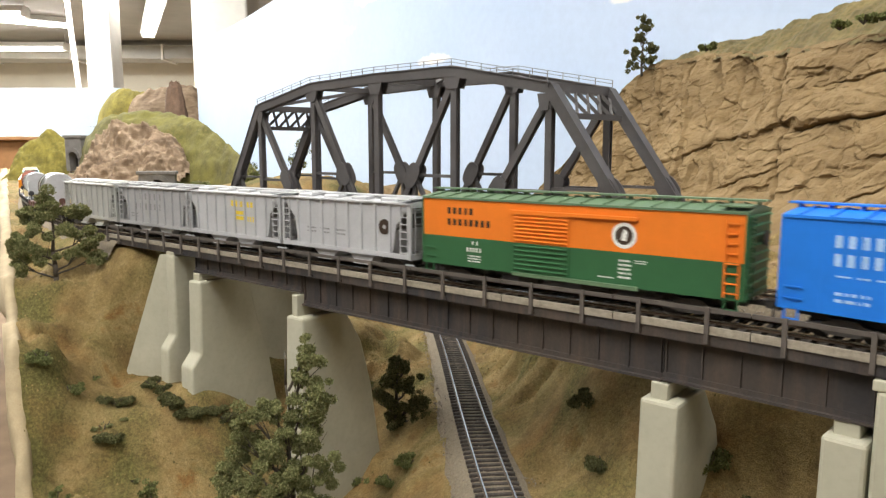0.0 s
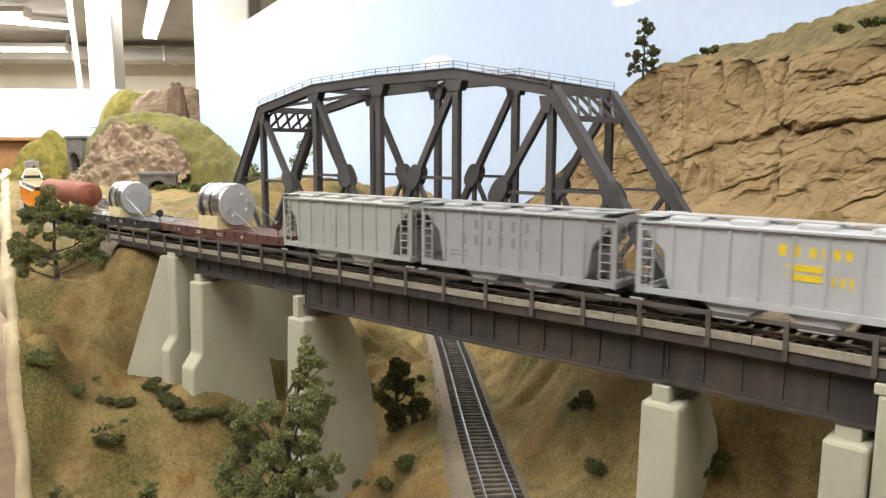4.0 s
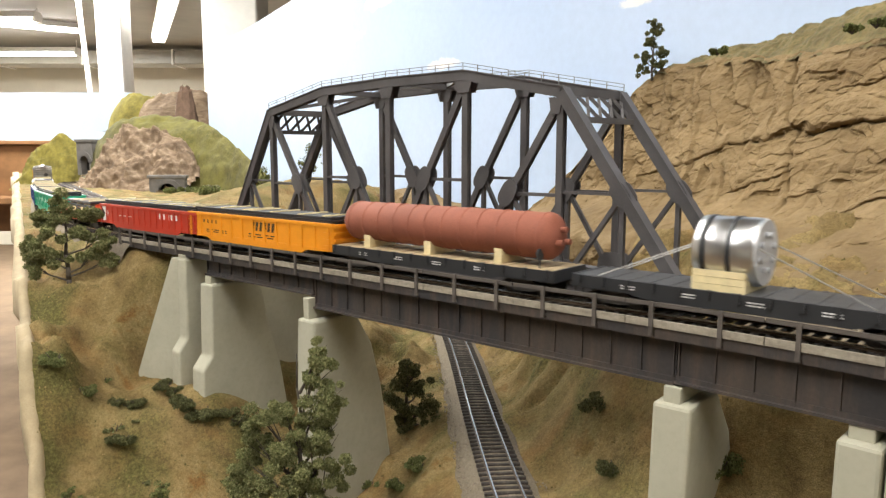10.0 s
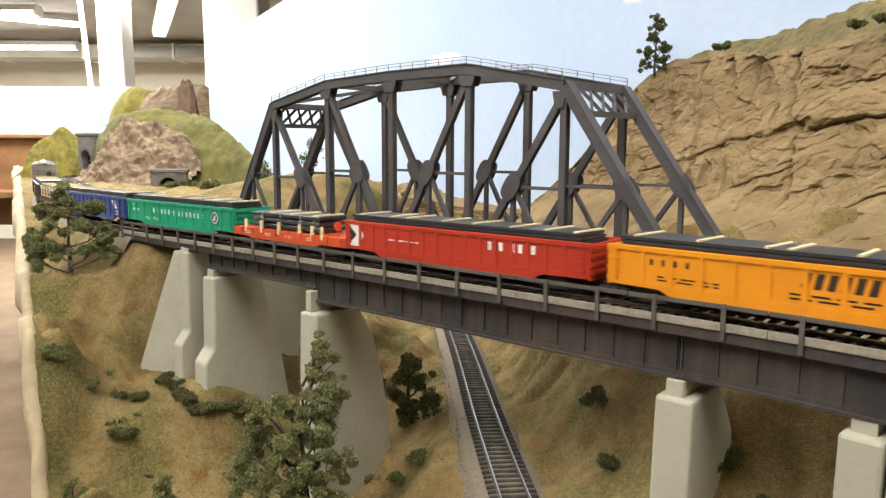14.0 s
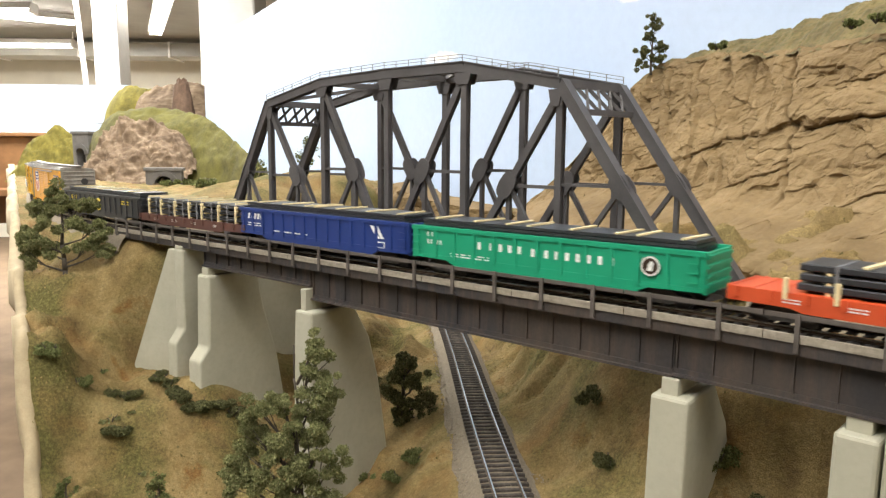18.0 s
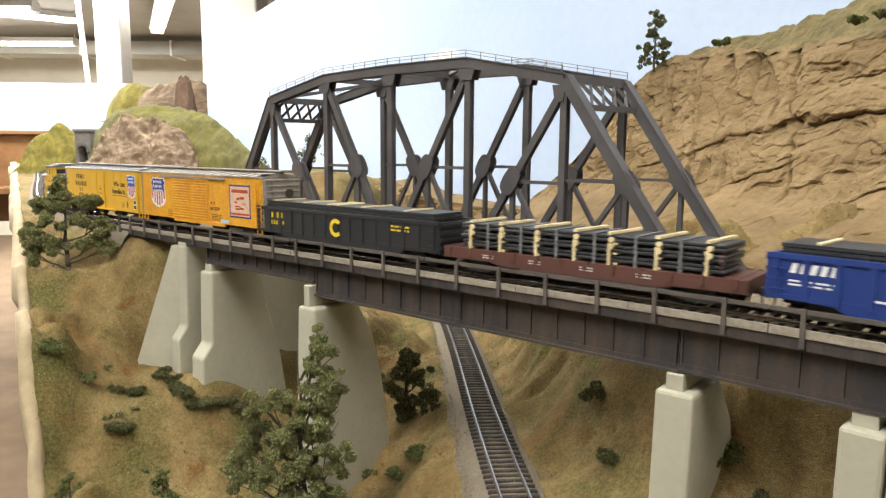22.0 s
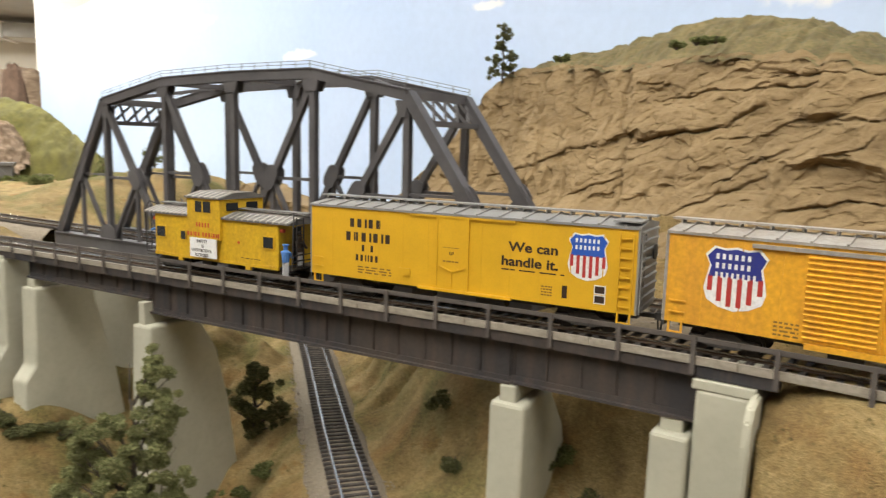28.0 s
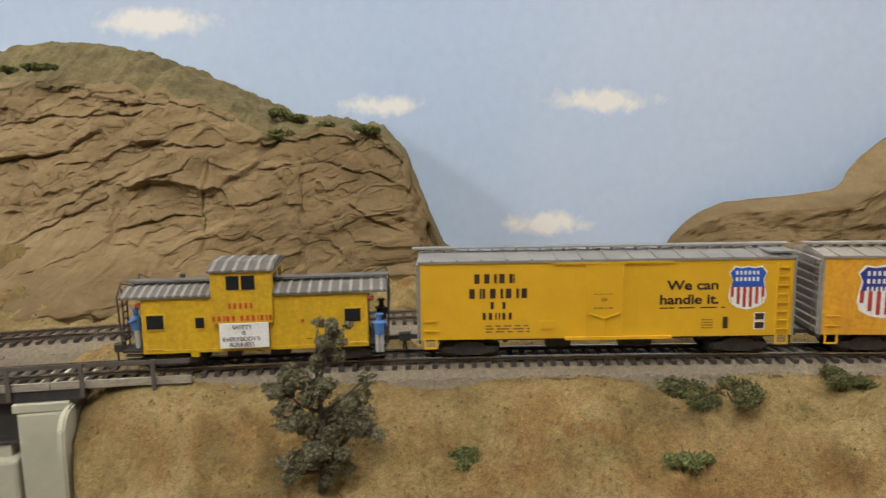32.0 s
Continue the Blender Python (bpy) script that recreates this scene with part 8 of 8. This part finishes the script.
# ---- caboose ----
def caboose():
    c = thing("caboose", "yellow wide-vision caboose with a weathered striped roof", "caboose", "freight cars of the train")
    hw, half, low, eave = 0.0165, 0.0545, 0.0105, 0.0372
    y = -hw
    yel = M["cab_yellow"]
    body = part("body", soft_box(-half, half, -hw, hw, low, eave, 0.0004, 1), yel, c)
    for x0, x1 in ((-half - 0.0095, -0.0205), (0.0085, half + 0.0095)):
        bm = clean(made(prism, [(-hw - 0.0012, eave - 0.0004), (hw + 0.0012, eave - 0.0004), (hw + 0.0012, eave + 0.0008), (0.008, eave + 0.0036), (-0.008, eave + 0.0036), (-hw - 0.0012, eave + 0.0008)], x0, x1, "x"))
        part("roof", bm, M["roof_dark"], c)
        n = 11
        for k in range(n):
            x = x0 + (x1 - x0) * (k + 0.5) / n
            part("roof_rib", clean(made(prism, [(-hw - 0.0013, eave + 0.0002), (hw + 0.0013, eave + 0.0002), (hw + 0.0013, eave + 0.0011), (0.008, eave + 0.0040), (-0.008, eave + 0.0040), (-hw - 0.0013, eave + 0.0011)], x - 0.0007, x + 0.0007, "x")), M["worn_silver"], c)
        part("running_board", box(x0 - 0.001, x1 + 0.001, -0.0035, 0.0035, eave + 0.0052, eave + 0.0060), M["roof_dark"], c)
    # cupola, wider than the body
    cw = hw + 0.0022
    cup = part("cupola", clean(made(prism, [(-cw, low + 0.0132), (cw, low + 0.0132), (cw, eave + 0.0118), (-cw, eave + 0.0118)], -0.0205, 0.0085, "x")), yel, c, "yellow bay cupola")
    part("cupola_roof", clean(made(prism, [(-cw - 0.0010, eave + 0.0118), (cw + 0.0010, eave + 0.0118), (cw + 0.0010, eave + 0.0128), (0.008, eave + 0.0156), (-0.008, eave + 0.0156), (-cw - 0.0010, eave + 0.0128)], -0.0218, 0.0098, "x")), M["roof_dark"], c)
    for k in range(6):
        x = -0.0195 + 0.027 * k / 5
        part("roof_rib", clean(made(prism, [(-cw - 0.0011, eave + 0.0122), (cw + 0.0011, eave + 0.0122), (cw + 0.0011, eave + 0.0131), (0.008, eave + 0.0160), (-0.008, eave + 0.0160), (-cw - 0.0011, eave + 0.0131)], x - 0.0008, x + 0.0008, "x")), M["worn_silver"], c)
    w = part("cupola_window", box(-0.0130, 0.0005, -cw - 0.0003, -cw + 0.0004, eave + 0.0032, eave + 0.0100), M["glass_dark"], cup, "dark cupola window")
    part("window_bar", box(-0.0067, -0.0058, -cw - 0.0006, -cw, eave + 0.0030, eave + 0.0102), yel, w)
    for x in (-0.0207, 0.0087):
        for yy in (-0.0085, 0.0085):
            part("end_window", box(x - 0.0003, x + 0.0003, yy - 0.0048, yy + 0.0048, eave + 0.0045, eave + 0.0095), M["glass_dark"], cup)
    for x0, x1, z0, z1 in ((-0.0520, -0.0440, 0.0218, 0.0285), (0.0430, 0.0508, 0.0222, 0.0288), (-0.0290, -0.0248, 0.0216, 0.0268)):
        f = part("window", box(x0 - 0.0007, x1 + 0.0007, y - 0.0005, y + 0.0002, z0 - 0.0007, z1 + 0.0007), yel, c)
        part("pane", box(x0, x1, y - 0.0006, y - 0.0004, z0, z1), M["glass_dark"], f, "dark window pane")
    # platforms, steps, end rails
    for s in (-1, 1):
        part("platform", box(min(s * half, s * (half + 0.0100)), max(s * half, s * (half + 0.0100)), -hw * 0.95, hw * 0.95, low - 0.0005, low + 0.0007), M["black_metal"], c)
        for yy in (-hw + 0.0010, hw - 0.0010):
            bm = bmesh.new()
            xs = s * (half + 0.0098)
            rod(bm, (xs, yy, low), (xs + s * 0.0012, yy, eave + 0.0010), 0.0004, 6)
            rod(bm, (xs + s * 0.0012, yy, eave + 0.001), (xs - s * 0.0005, yy * 0.85, eave + 0.0070), 0.0004, 6)
            rod(bm, (xs - s * 0.0005, yy * 0.85, eave + 0.0070), (xs - s * 0.0060, yy * 0.7, eave + 0.0052), 0.0004, 6)
            part("hand_rail", bm, M["black_metal"], c)
        ladder(c, s * (half + 0.0100), -0.0085, low, eave + 0.004, 0.0060, M["black_metal"], 9, "end_ladder", True)
        bm = bmesh.new()
        for z in (low + 0.0080, low + 0.0045):
            bx(bm, s * (half + 0.0100) - 0.0003, s * (half + 0.0100) + 0.0003, -hw * 0.9, hw * 0.9, z, z + 0.0005)
        part("end_railing", bm, M["black_metal"], c)
        for k in range(3):
            part("step", box(s * (half + 0.0050) - 0.0040, s * (half + 0.0050) + 0.0040, -hw + 0.0002, -hw + 0.0040, low - 0.0022 - 0.0022 * k, low - 0.0017 - 0.0022 * k), M["black_metal"], c)
        part("door", box(s * half - 0.0004, s * half + 0.0004, -0.0035, 0.0035, low + 0.001, eave - 0.003), M["glass_dark"], c)
        part("curved_grab_iron", clean(made(rod, (s * (half - 0.001), y - 0.0006, low + 0.0012), (s * (half - 0.0095), y - 0.0006, low + 0.0012), 0.00035, 6)), yel, c)
        truck(c, s * (half - 0.0120))
        coupler(c, s * (half + 0.0140), s)
        part("marker_lamp", clean(made(rod, (s * (half + 0.0005), y + 0.002, eave - 0.004), (s * (half + 0.003), y + 0.002, eave - 0.004), 0.0012, 10)), M["letter_red"], c)
    sign = part("slogan_board", box(-0.0172, 0.0062, y - 0.0034, y - 0.0026, 0.0118, 0.0240), M["letter_white"], c, "white slogan board with dark lettering")
    for k, row in enumerate(("SAFETY", "IS", "EVERYBODY'S", "BUSINESS")):
        words(sign, row, (-0.0110, -0.0066, -0.0158, -0.0128)[k], 0.0211 - 0.0029 * k, 0.0029, y - 0.0034, M["ink"])
    word_bars(c, -0.0205, 0.0250, 0.0026, "XXIXX XXXIXIX", y - 0.0023, M["letter_red"], 0.78, 0.26)
    word_bars(cup, -0.0125, 0.0310, 0.0028, "XXXXX", -cw, M["letter_red"], 0.62, 0.3)
    part("fuel_filler", clean(made(rod, (0.0225, y, 0.0236), (0.0225, y - 0.0006, 0.0236), 0.0008, 10)), M["letter_red"], c)
    tiny_marks(c, 0.0240, 0.0140, 0.016, 0.0010, y, M["ink"], 71, 1)
    part("side_sill", box(-half, half, y - 0.0004, y + 0.001, low - 0.0010, low + 0.0006), yel, c)
    for x in (-0.030, 0.030):
        part("jacking_pad", box(x - 0.002, x + 0.002, y - 0.0003, y + 0.0012, low - 0.0032, low), yel, c)
    underframe(c, half - 0.004, low)
    part("smoke_stack", clean(made(rod, (-0.0400, 0.006, eave + 0.002), (-0.0400, 0.006, eave + 0.0075), 0.0014, 12)), M["black_metal"], c)
    return c


def trainman(m, coat):
    """A tiny painted figurine, in one plain piece."""
    bm = bmesh.new()
    for y in (-0.0011, 0.0011):
        rod(bm, (0, y, 0), (0, y * 0.8, 0.0090), 0.0011, 8, 0.0014)
    rod(bm, (0, 0, 0.0088), (0, 0, 0.0150), 0.0021, 10, 0.0028)
    rod(bm, (0, 0, 0.0150), (0, 0, 0.0162), 0.0028, 10, 0.0010)
    rod(bm, (0, 0, 0.0160), (0, 0, 0.0192), 0.0013, 10, 0.0013)
    rod(bm, (0, 0, 0.0188), (0, 0, 0.0194), 0.0021, 12)
    rod(bm, (0, -0.0027, 0.0148), (0.0024, -0.0034, 0.0110), 0.0008, 8)
    rod(bm, (0, 0.0027, 0.0148), (0.0036, 0.0030, 0.0135), 0.0008, 8)
    ob = part("figurine", clean(bm), coat)
    ob.data.materials.append(M["figure_grey"])
    for p in ob.data.polygons:
        p.material_index = 1 if p.center.z < 0.0088 else 0
    ob.matrix_world = m
    return tagged(ob, "tiny painted trainman figurine standing on the caboose platform", "figurine", "trainman figurines")

# ---- the train ----
JOINTS = [3.3131, 3.1145, 2.973, 2.8330, 2.6970, 2.5565, 2.3631, 2.1833, 1.9915, 1.7951, 1.5990, 1.4410, 1.2550, 1.0615, 0.8800, 0.6861, 0.4877, 0.2850, 0.1390]
RUN = [(0, -0.0), (6, 0.6245), (7, 0.7230), (9, 0.9255), (13, 1.3301), (19, 1.9496), (23, 2.3404), (26.5, 2.6946), (28, 2.8520), (29, 2.9570), (30, 3.0620), (31, 3.1660), (32, 3.2650)]
TRAIN = []


def couple(k, wheelbase, *things):
    """Puts things on the k-th car's place in the train."""
    front = JOINTS[k - 1] if k else JOINTS[0] + 0.2055
    TRAIN.append(((front + JOINTS[k]) / 2 + S_SHIFT, wheelbase, things))


def steel_cars():
    couple(0, 0.128, blue_boxcar())
    couple(1, 0.128, two_tone_boxcar())
    couple(2, 0.092, hopper("covered_hopper", "light grey covered hopper with a round emblem", M["hopper_grey"], mark_round))
    couple(3, 0.092, hopper("covered_hopper", "pale grey covered hopper with yellow lettering", M["hopper_grey"], mark_yellow))
    couple(4, 0.092, hopper("covered_hopper", "weathered blue-grey covered hopper with dark lettering", M["hopper_dark"], mark_rows))
    couple(5, 0.092, hopper("covered_hopper", "pale warm grey covered hopper with faded lettering", M["hopper_warm"], mark_faint))
    couple(6, 0.13, flatcar("brown_flatcar", "oxide brown flatcar with stake pockets", M["oxide"], M["oxide"], 0.0885), drum_load(0.0158, -0.008, 0.0176, 0.032, False, "big silver machine drum with bands on cream blocking"))
    couple(7, 0.13, flatcar("black_flatcar", "black flatcar with a grey deck", M["flat_black"], M["deck_grey"], 0.0845), drum_load(0.0158, -0.009, 0.0158, 0.028, True, "silver machine drum with a black band on cream blocking"))
    couple(8, 0.135, flatcar("tan_deck_flatcar", "black flatcar with a tan timber deck", M["flat_black"], M["deck_tan"], 0.0900), vessel_load(0.0150))
    g = gondola("orange_gondola", "golden orange steel gondola with black lettering", M["gon_orange"], 0.0925, 0.0295, M["gon_orange"])
    word_bars(g, -0.070, 0.0215, 0.0030, "X X X X X", -0.0174, M["ink"], 0.7, 0.8)
    tiny_marks(g, -0.066, 0.0140, 0.030, 0.0035, -0.0174, M["ink"], 91, 2)
    word_bars(g, -0.002, 0.0195, 0.0068, "XXXXXX", -0.0174, M["ink"], 0.62, 0.12, lean=0.2)
    tiny_marks(g, -0.006, 0.0140, 0.034, 0.0040, -0.0174, M["ink"], 92, 2)
    couple(9, 0.14, g, plate_load(0.0925, 0.0310, (-0.86, -0.52, -0.18, -0.08, 0.20, 0.56, 0.86), 1))
    g = gondola("red_gondola", "signal red steel gondola with white lettering", M["gon_red"], 0.0925, 0.0285, M["gon_red"], ribs=17)
    word_bars(g, 0.028, 0.0200, 0.0048, "X X XXIX", -0.0174, M["letter_white"], 0.72, 0.4)
    tiny_marks(g, -0.052, 0.0185, 0.026, 0.0020, -0.0174, M["letter_white"], 93, 1)
    e = part("arrow_emblem", clean(made(prism, [(-0.0885, 0.0275), (-0.0800, 0.0275), (-0.0745, 0.0200), (-0.0800, 0.0125), (-0.0885, 0.0125)], -0.0176, -0.0178, "y")), M["letter_white"], g, "white and black emblem panel")
    part("emblem_wedge", clean(made(prism, [(-0.0885, 0.0265), (-0.0885, 0.0135), (-0.0815, 0.0200)], -0.0178, -0.0180, "y")), M["ink"], e)
    couple(10, 0.14, g, plate_load(0.0920, 0.0300, (-0.88, -0.58, -0.42, -0.10, 0.16, 0.46, 0.70, 0.9), 2))
    couple(11, 0.11, flatcar("red_flatcar", "orange-red flatcar loaded with steel", M["flat_red"], M["flat_red"], 0.0700, pockets=10), staked_load(0.0405, 0.0160, -0.002))
    g = gondola("green_gondola", "emerald green steel gondola with white lettering", M["gon_green"], 0.0895, 0.0290, M["gon_green"])
    word_bars(g, -0.040, 0.0188, 0.0042, "X XXXX", -0.0174, M["letter_white"], 0.78, 0.72)
    word_bars(g, -0.004, 0.0182, 0.0042, "X XXXXXXX", -0.0174, M["letter_white"], 0.78, 0.72)
    word_bars(g, -0.078, 0.0235, 0.0026, "X X", -0.0174, M["letter_white"])
    word_bars(g, -0.078, 0.0190, 0.0026, "XXXXX", -0.0174, M["letter_white"], 0.6)
    tiny_marks(g, -0.060, 0.0125, 0.028, 0.0030, -0.0174, M["letter_white"], 94, 2)
    e = part("round_emblem", clean(made(rod, (0.064, -0.0184, 0.0205), (0.064, -0.0186, 0.0205), 0.0048, 24)), M["letter_white"], g, "white-rimmed round emblem")
    part("emblem_field", clean(made(rod, (0.064, -0.0186, 0.0205), (0.064, -0.0187, 0.0205), 0.0039, 24)), M["ink"], e)
    part("emblem_mark", clean(made(prism, [(0.0622, 0.0182), (0.0652, 0.0182), (0.0658, 0.0220), (0.0644, 0.0232), (0.0630, 0.0212)], -0.0187, -0.0188, "y")), M["letter_white"], e)
    couple(12, 0.14, g, plate_load(0.0890, 0.0305, (-0.84, -0.5, -0.26, -0.1, 0.2, 0.5, 0.62, 0.88), 4))
    g = gondola("blue_gondola", "dark blue steel gondola with white lettering", M["gon_blue"], 0.0900, 0.0295, M["gon_blue"], ribs=15)
    word_bars(g, -0.081, 0.0220, 0.0042, "XXXXX", -0.0174, M["letter_white"], 0.8, 0.15, lean=0.25)
    tiny_marks(g, -0.081, 0.0165, 0.018, 0.0035, -0.0174, M["letter_white"], 95, 2)
    tiny_marks(g, -0.048, 0.0140, 0.040, 0.0022, -0.0174, M["letter_white"], 96, 1)
    for x in (0.0560, 0.0600):
        part("slant_emblem", clean(made(prism, [(x, 0.0262), (x + 0.0028, 0.0262), (x + 0.0085, 0.0182), (x + 0.0057, 0.0182)], -0.0176, -0.0179, "y")), M["letter_white"], g, "white slanted emblem bar")
    e = part("stencil_box", box(0.0610, 0.0690, -0.0179, -0.0174, 0.0122, 0.0162), M["letter_white"], g)
    part("stencil_field", box(0.0617, 0.0683, -0.0181, -0.0179, 0.0128, 0.0156), M["gon_blue"], e)
    couple(13, 0.14, g, plate_load(0.0895, 0.0310, (-0.8, -0.45, -0.16, -0.06, 0.22, 0.55, 0.85), 5))
    couple(14, 0.12, flatcar("brown_flatcar", "oxide brown flatcar loaded with steel plate", M["oxide"], M["oxide"], 0.0865, pockets=12), bundle_load(0.0800, 0.0160, 6, 3, props=7))
    g = gondola("black_gondola", "black steel gondola with yellow lettering", M["flat_black"], 0.0920, 0.0290, M["flat_black"], ribs=15)
    word_bars(g, -0.074, 0.0215, 0.0040, "X XX", -0.0174, M["letter_yellow"], 0.7, 0.5)
    word_bars(g, -0.074, 0.0165, 0.0030, "XXX XX", -0.0174, M["letter_yellow"], 0.6, 0.4)
    ring = [(0.0062 * math.cos(a), 0.0062 * math.sin(a)) for a in np.linspace(0.75, 2 * math.pi - 0.75, 16)]
    inner = [(0.0036 * math.cos(a), 0.0036 * math.sin(a)) for a in np.linspace(2 * math.pi - 0.75, 0.75, 16)]
    part("open_ring_emblem", clean(made(prism, [(x + 0.0, z + 0.0190) for x, z in ring + inner], -0.0182, -0.0185, "y")), M["letter_yellow"], g, "yellow open ring emblem")
    tiny_marks(g, 0.052, 0.0210, 0.016, 0.0050, -0.0174, M["letter_yellow"], 97, 2)
    couple(15, 0.14, g, plate_load(0.0920, 0.0305, (-0.8, -0.42, -0.14, -0.06, 0.24, 0.66), 7))
    couple(16, 0.128, double_door_boxcar())
    couple(17, 0.128, plug_boxcar())
    couple(18, 0.073, caboose(), "men")


steel_cars()
MEN = [trainman(pose(0, 0, 0), M["figure_blue"]), trainman(pose(0, 0, 0), M["ink"]), trainman(pose(0, 0, 0), M["figure_blue"])]
MEN_AT = [pose(0.0600, -0.0162, 0.0062, 0, 0, 100), pose(0.0612, -0.0050, 0.0113, 0, 0, 80), pose(-0.0590, -0.0100, 0.0113, 0, 0, 200)]

# ---- ties, the nearest as pieces ----
lay_ties(lower_track, LOWER, 0.13, 0.62, 0.0068)
join_ties(lower_track, LOWER, 0.62, LOWER.run[-1] - 0.03, 0.0068)
lay_ties(main_track, MAIN, 3.08, 4.15, 0.0068)
join_ties(main_track, MAIN, 0.26, 3.08, 0.0068)
join_ties(main_track, MAIN, 4.155, MAIN.run[-1] - 0.03, 0.0068)
lay_ties(upper_track, UPPER, s_up1 - 0.1, s_up1 + 0.35, 0.0068)
join_ties(upper_track, UPPER, 0.06, s_up1 - 0.1, 0.0068)
join_ties(upper_track, UPPER, s_up1 + 0.352, UPPER.run[-1] - 0.03, 0.0068)


# how far the cars run ahead on the curve beyond the bridge
AHEAD = [(1.0, 0.044), (2.60, 0.044), (2.79, 0.038), (2.85, 0.033), (2.89, 0.025), (2.97, 0.015), (3.02, 0.013), (3.08, 0.006), (3.15, 0.001), (4.5, 0.001)]


def motions():
    """The train runs along the main line."""
    rt, rs = np.array(RUN).T
    at, ahead = np.array(AHEAD).T
    for centre, base, things in TRAIN:
        rows = []
        for t in [0.5 * k for k in range(65)]:
            s = centre + float(np.interp(t, rt, rs))
            s += float(np.interp(s, at, ahead))
            a, b = MAIN.at(s - base / 2), MAIN.at(s + base / 2)
            if s + base / 2 > MAIN.run[-1] - 0.01:
                e, d = MAIN.at(MAIN.run[-1] - 0.01), MAIN.way(MAIN.run[-1] - 0.02)
                b = e + d * (s + base / 2 - MAIN.run[-1] + 0.01)
                if s - base / 2 > MAIN.run[-1] - 0.01:
                    a = e + d * (s - base / 2 - MAIN.run[-1] + 0.01)
            if s - base / 2 < 0.3:
                e, d = MAIN.at(0.3), MAIN.way(0.31)
                a = e + d * (s - base / 2 - 0.3)
                if s + base / 2 < 0.3:
                    b = e + d * (s + base / 2 - 0.3)
            m = (a + b) / 2
            rows.append((t, pose(m[0], m[1], 0.0, 0, 0, math.degrees(math.atan2(b[1] - a[1], b[0] - a[0])))))
        for th in things:
            if th == "men":
                for man, local in zip(MEN, MEN_AT):
                    walk(man, [(t, p @ local) for t, p in rows])
            else:
                walk(th, rows)


motions()
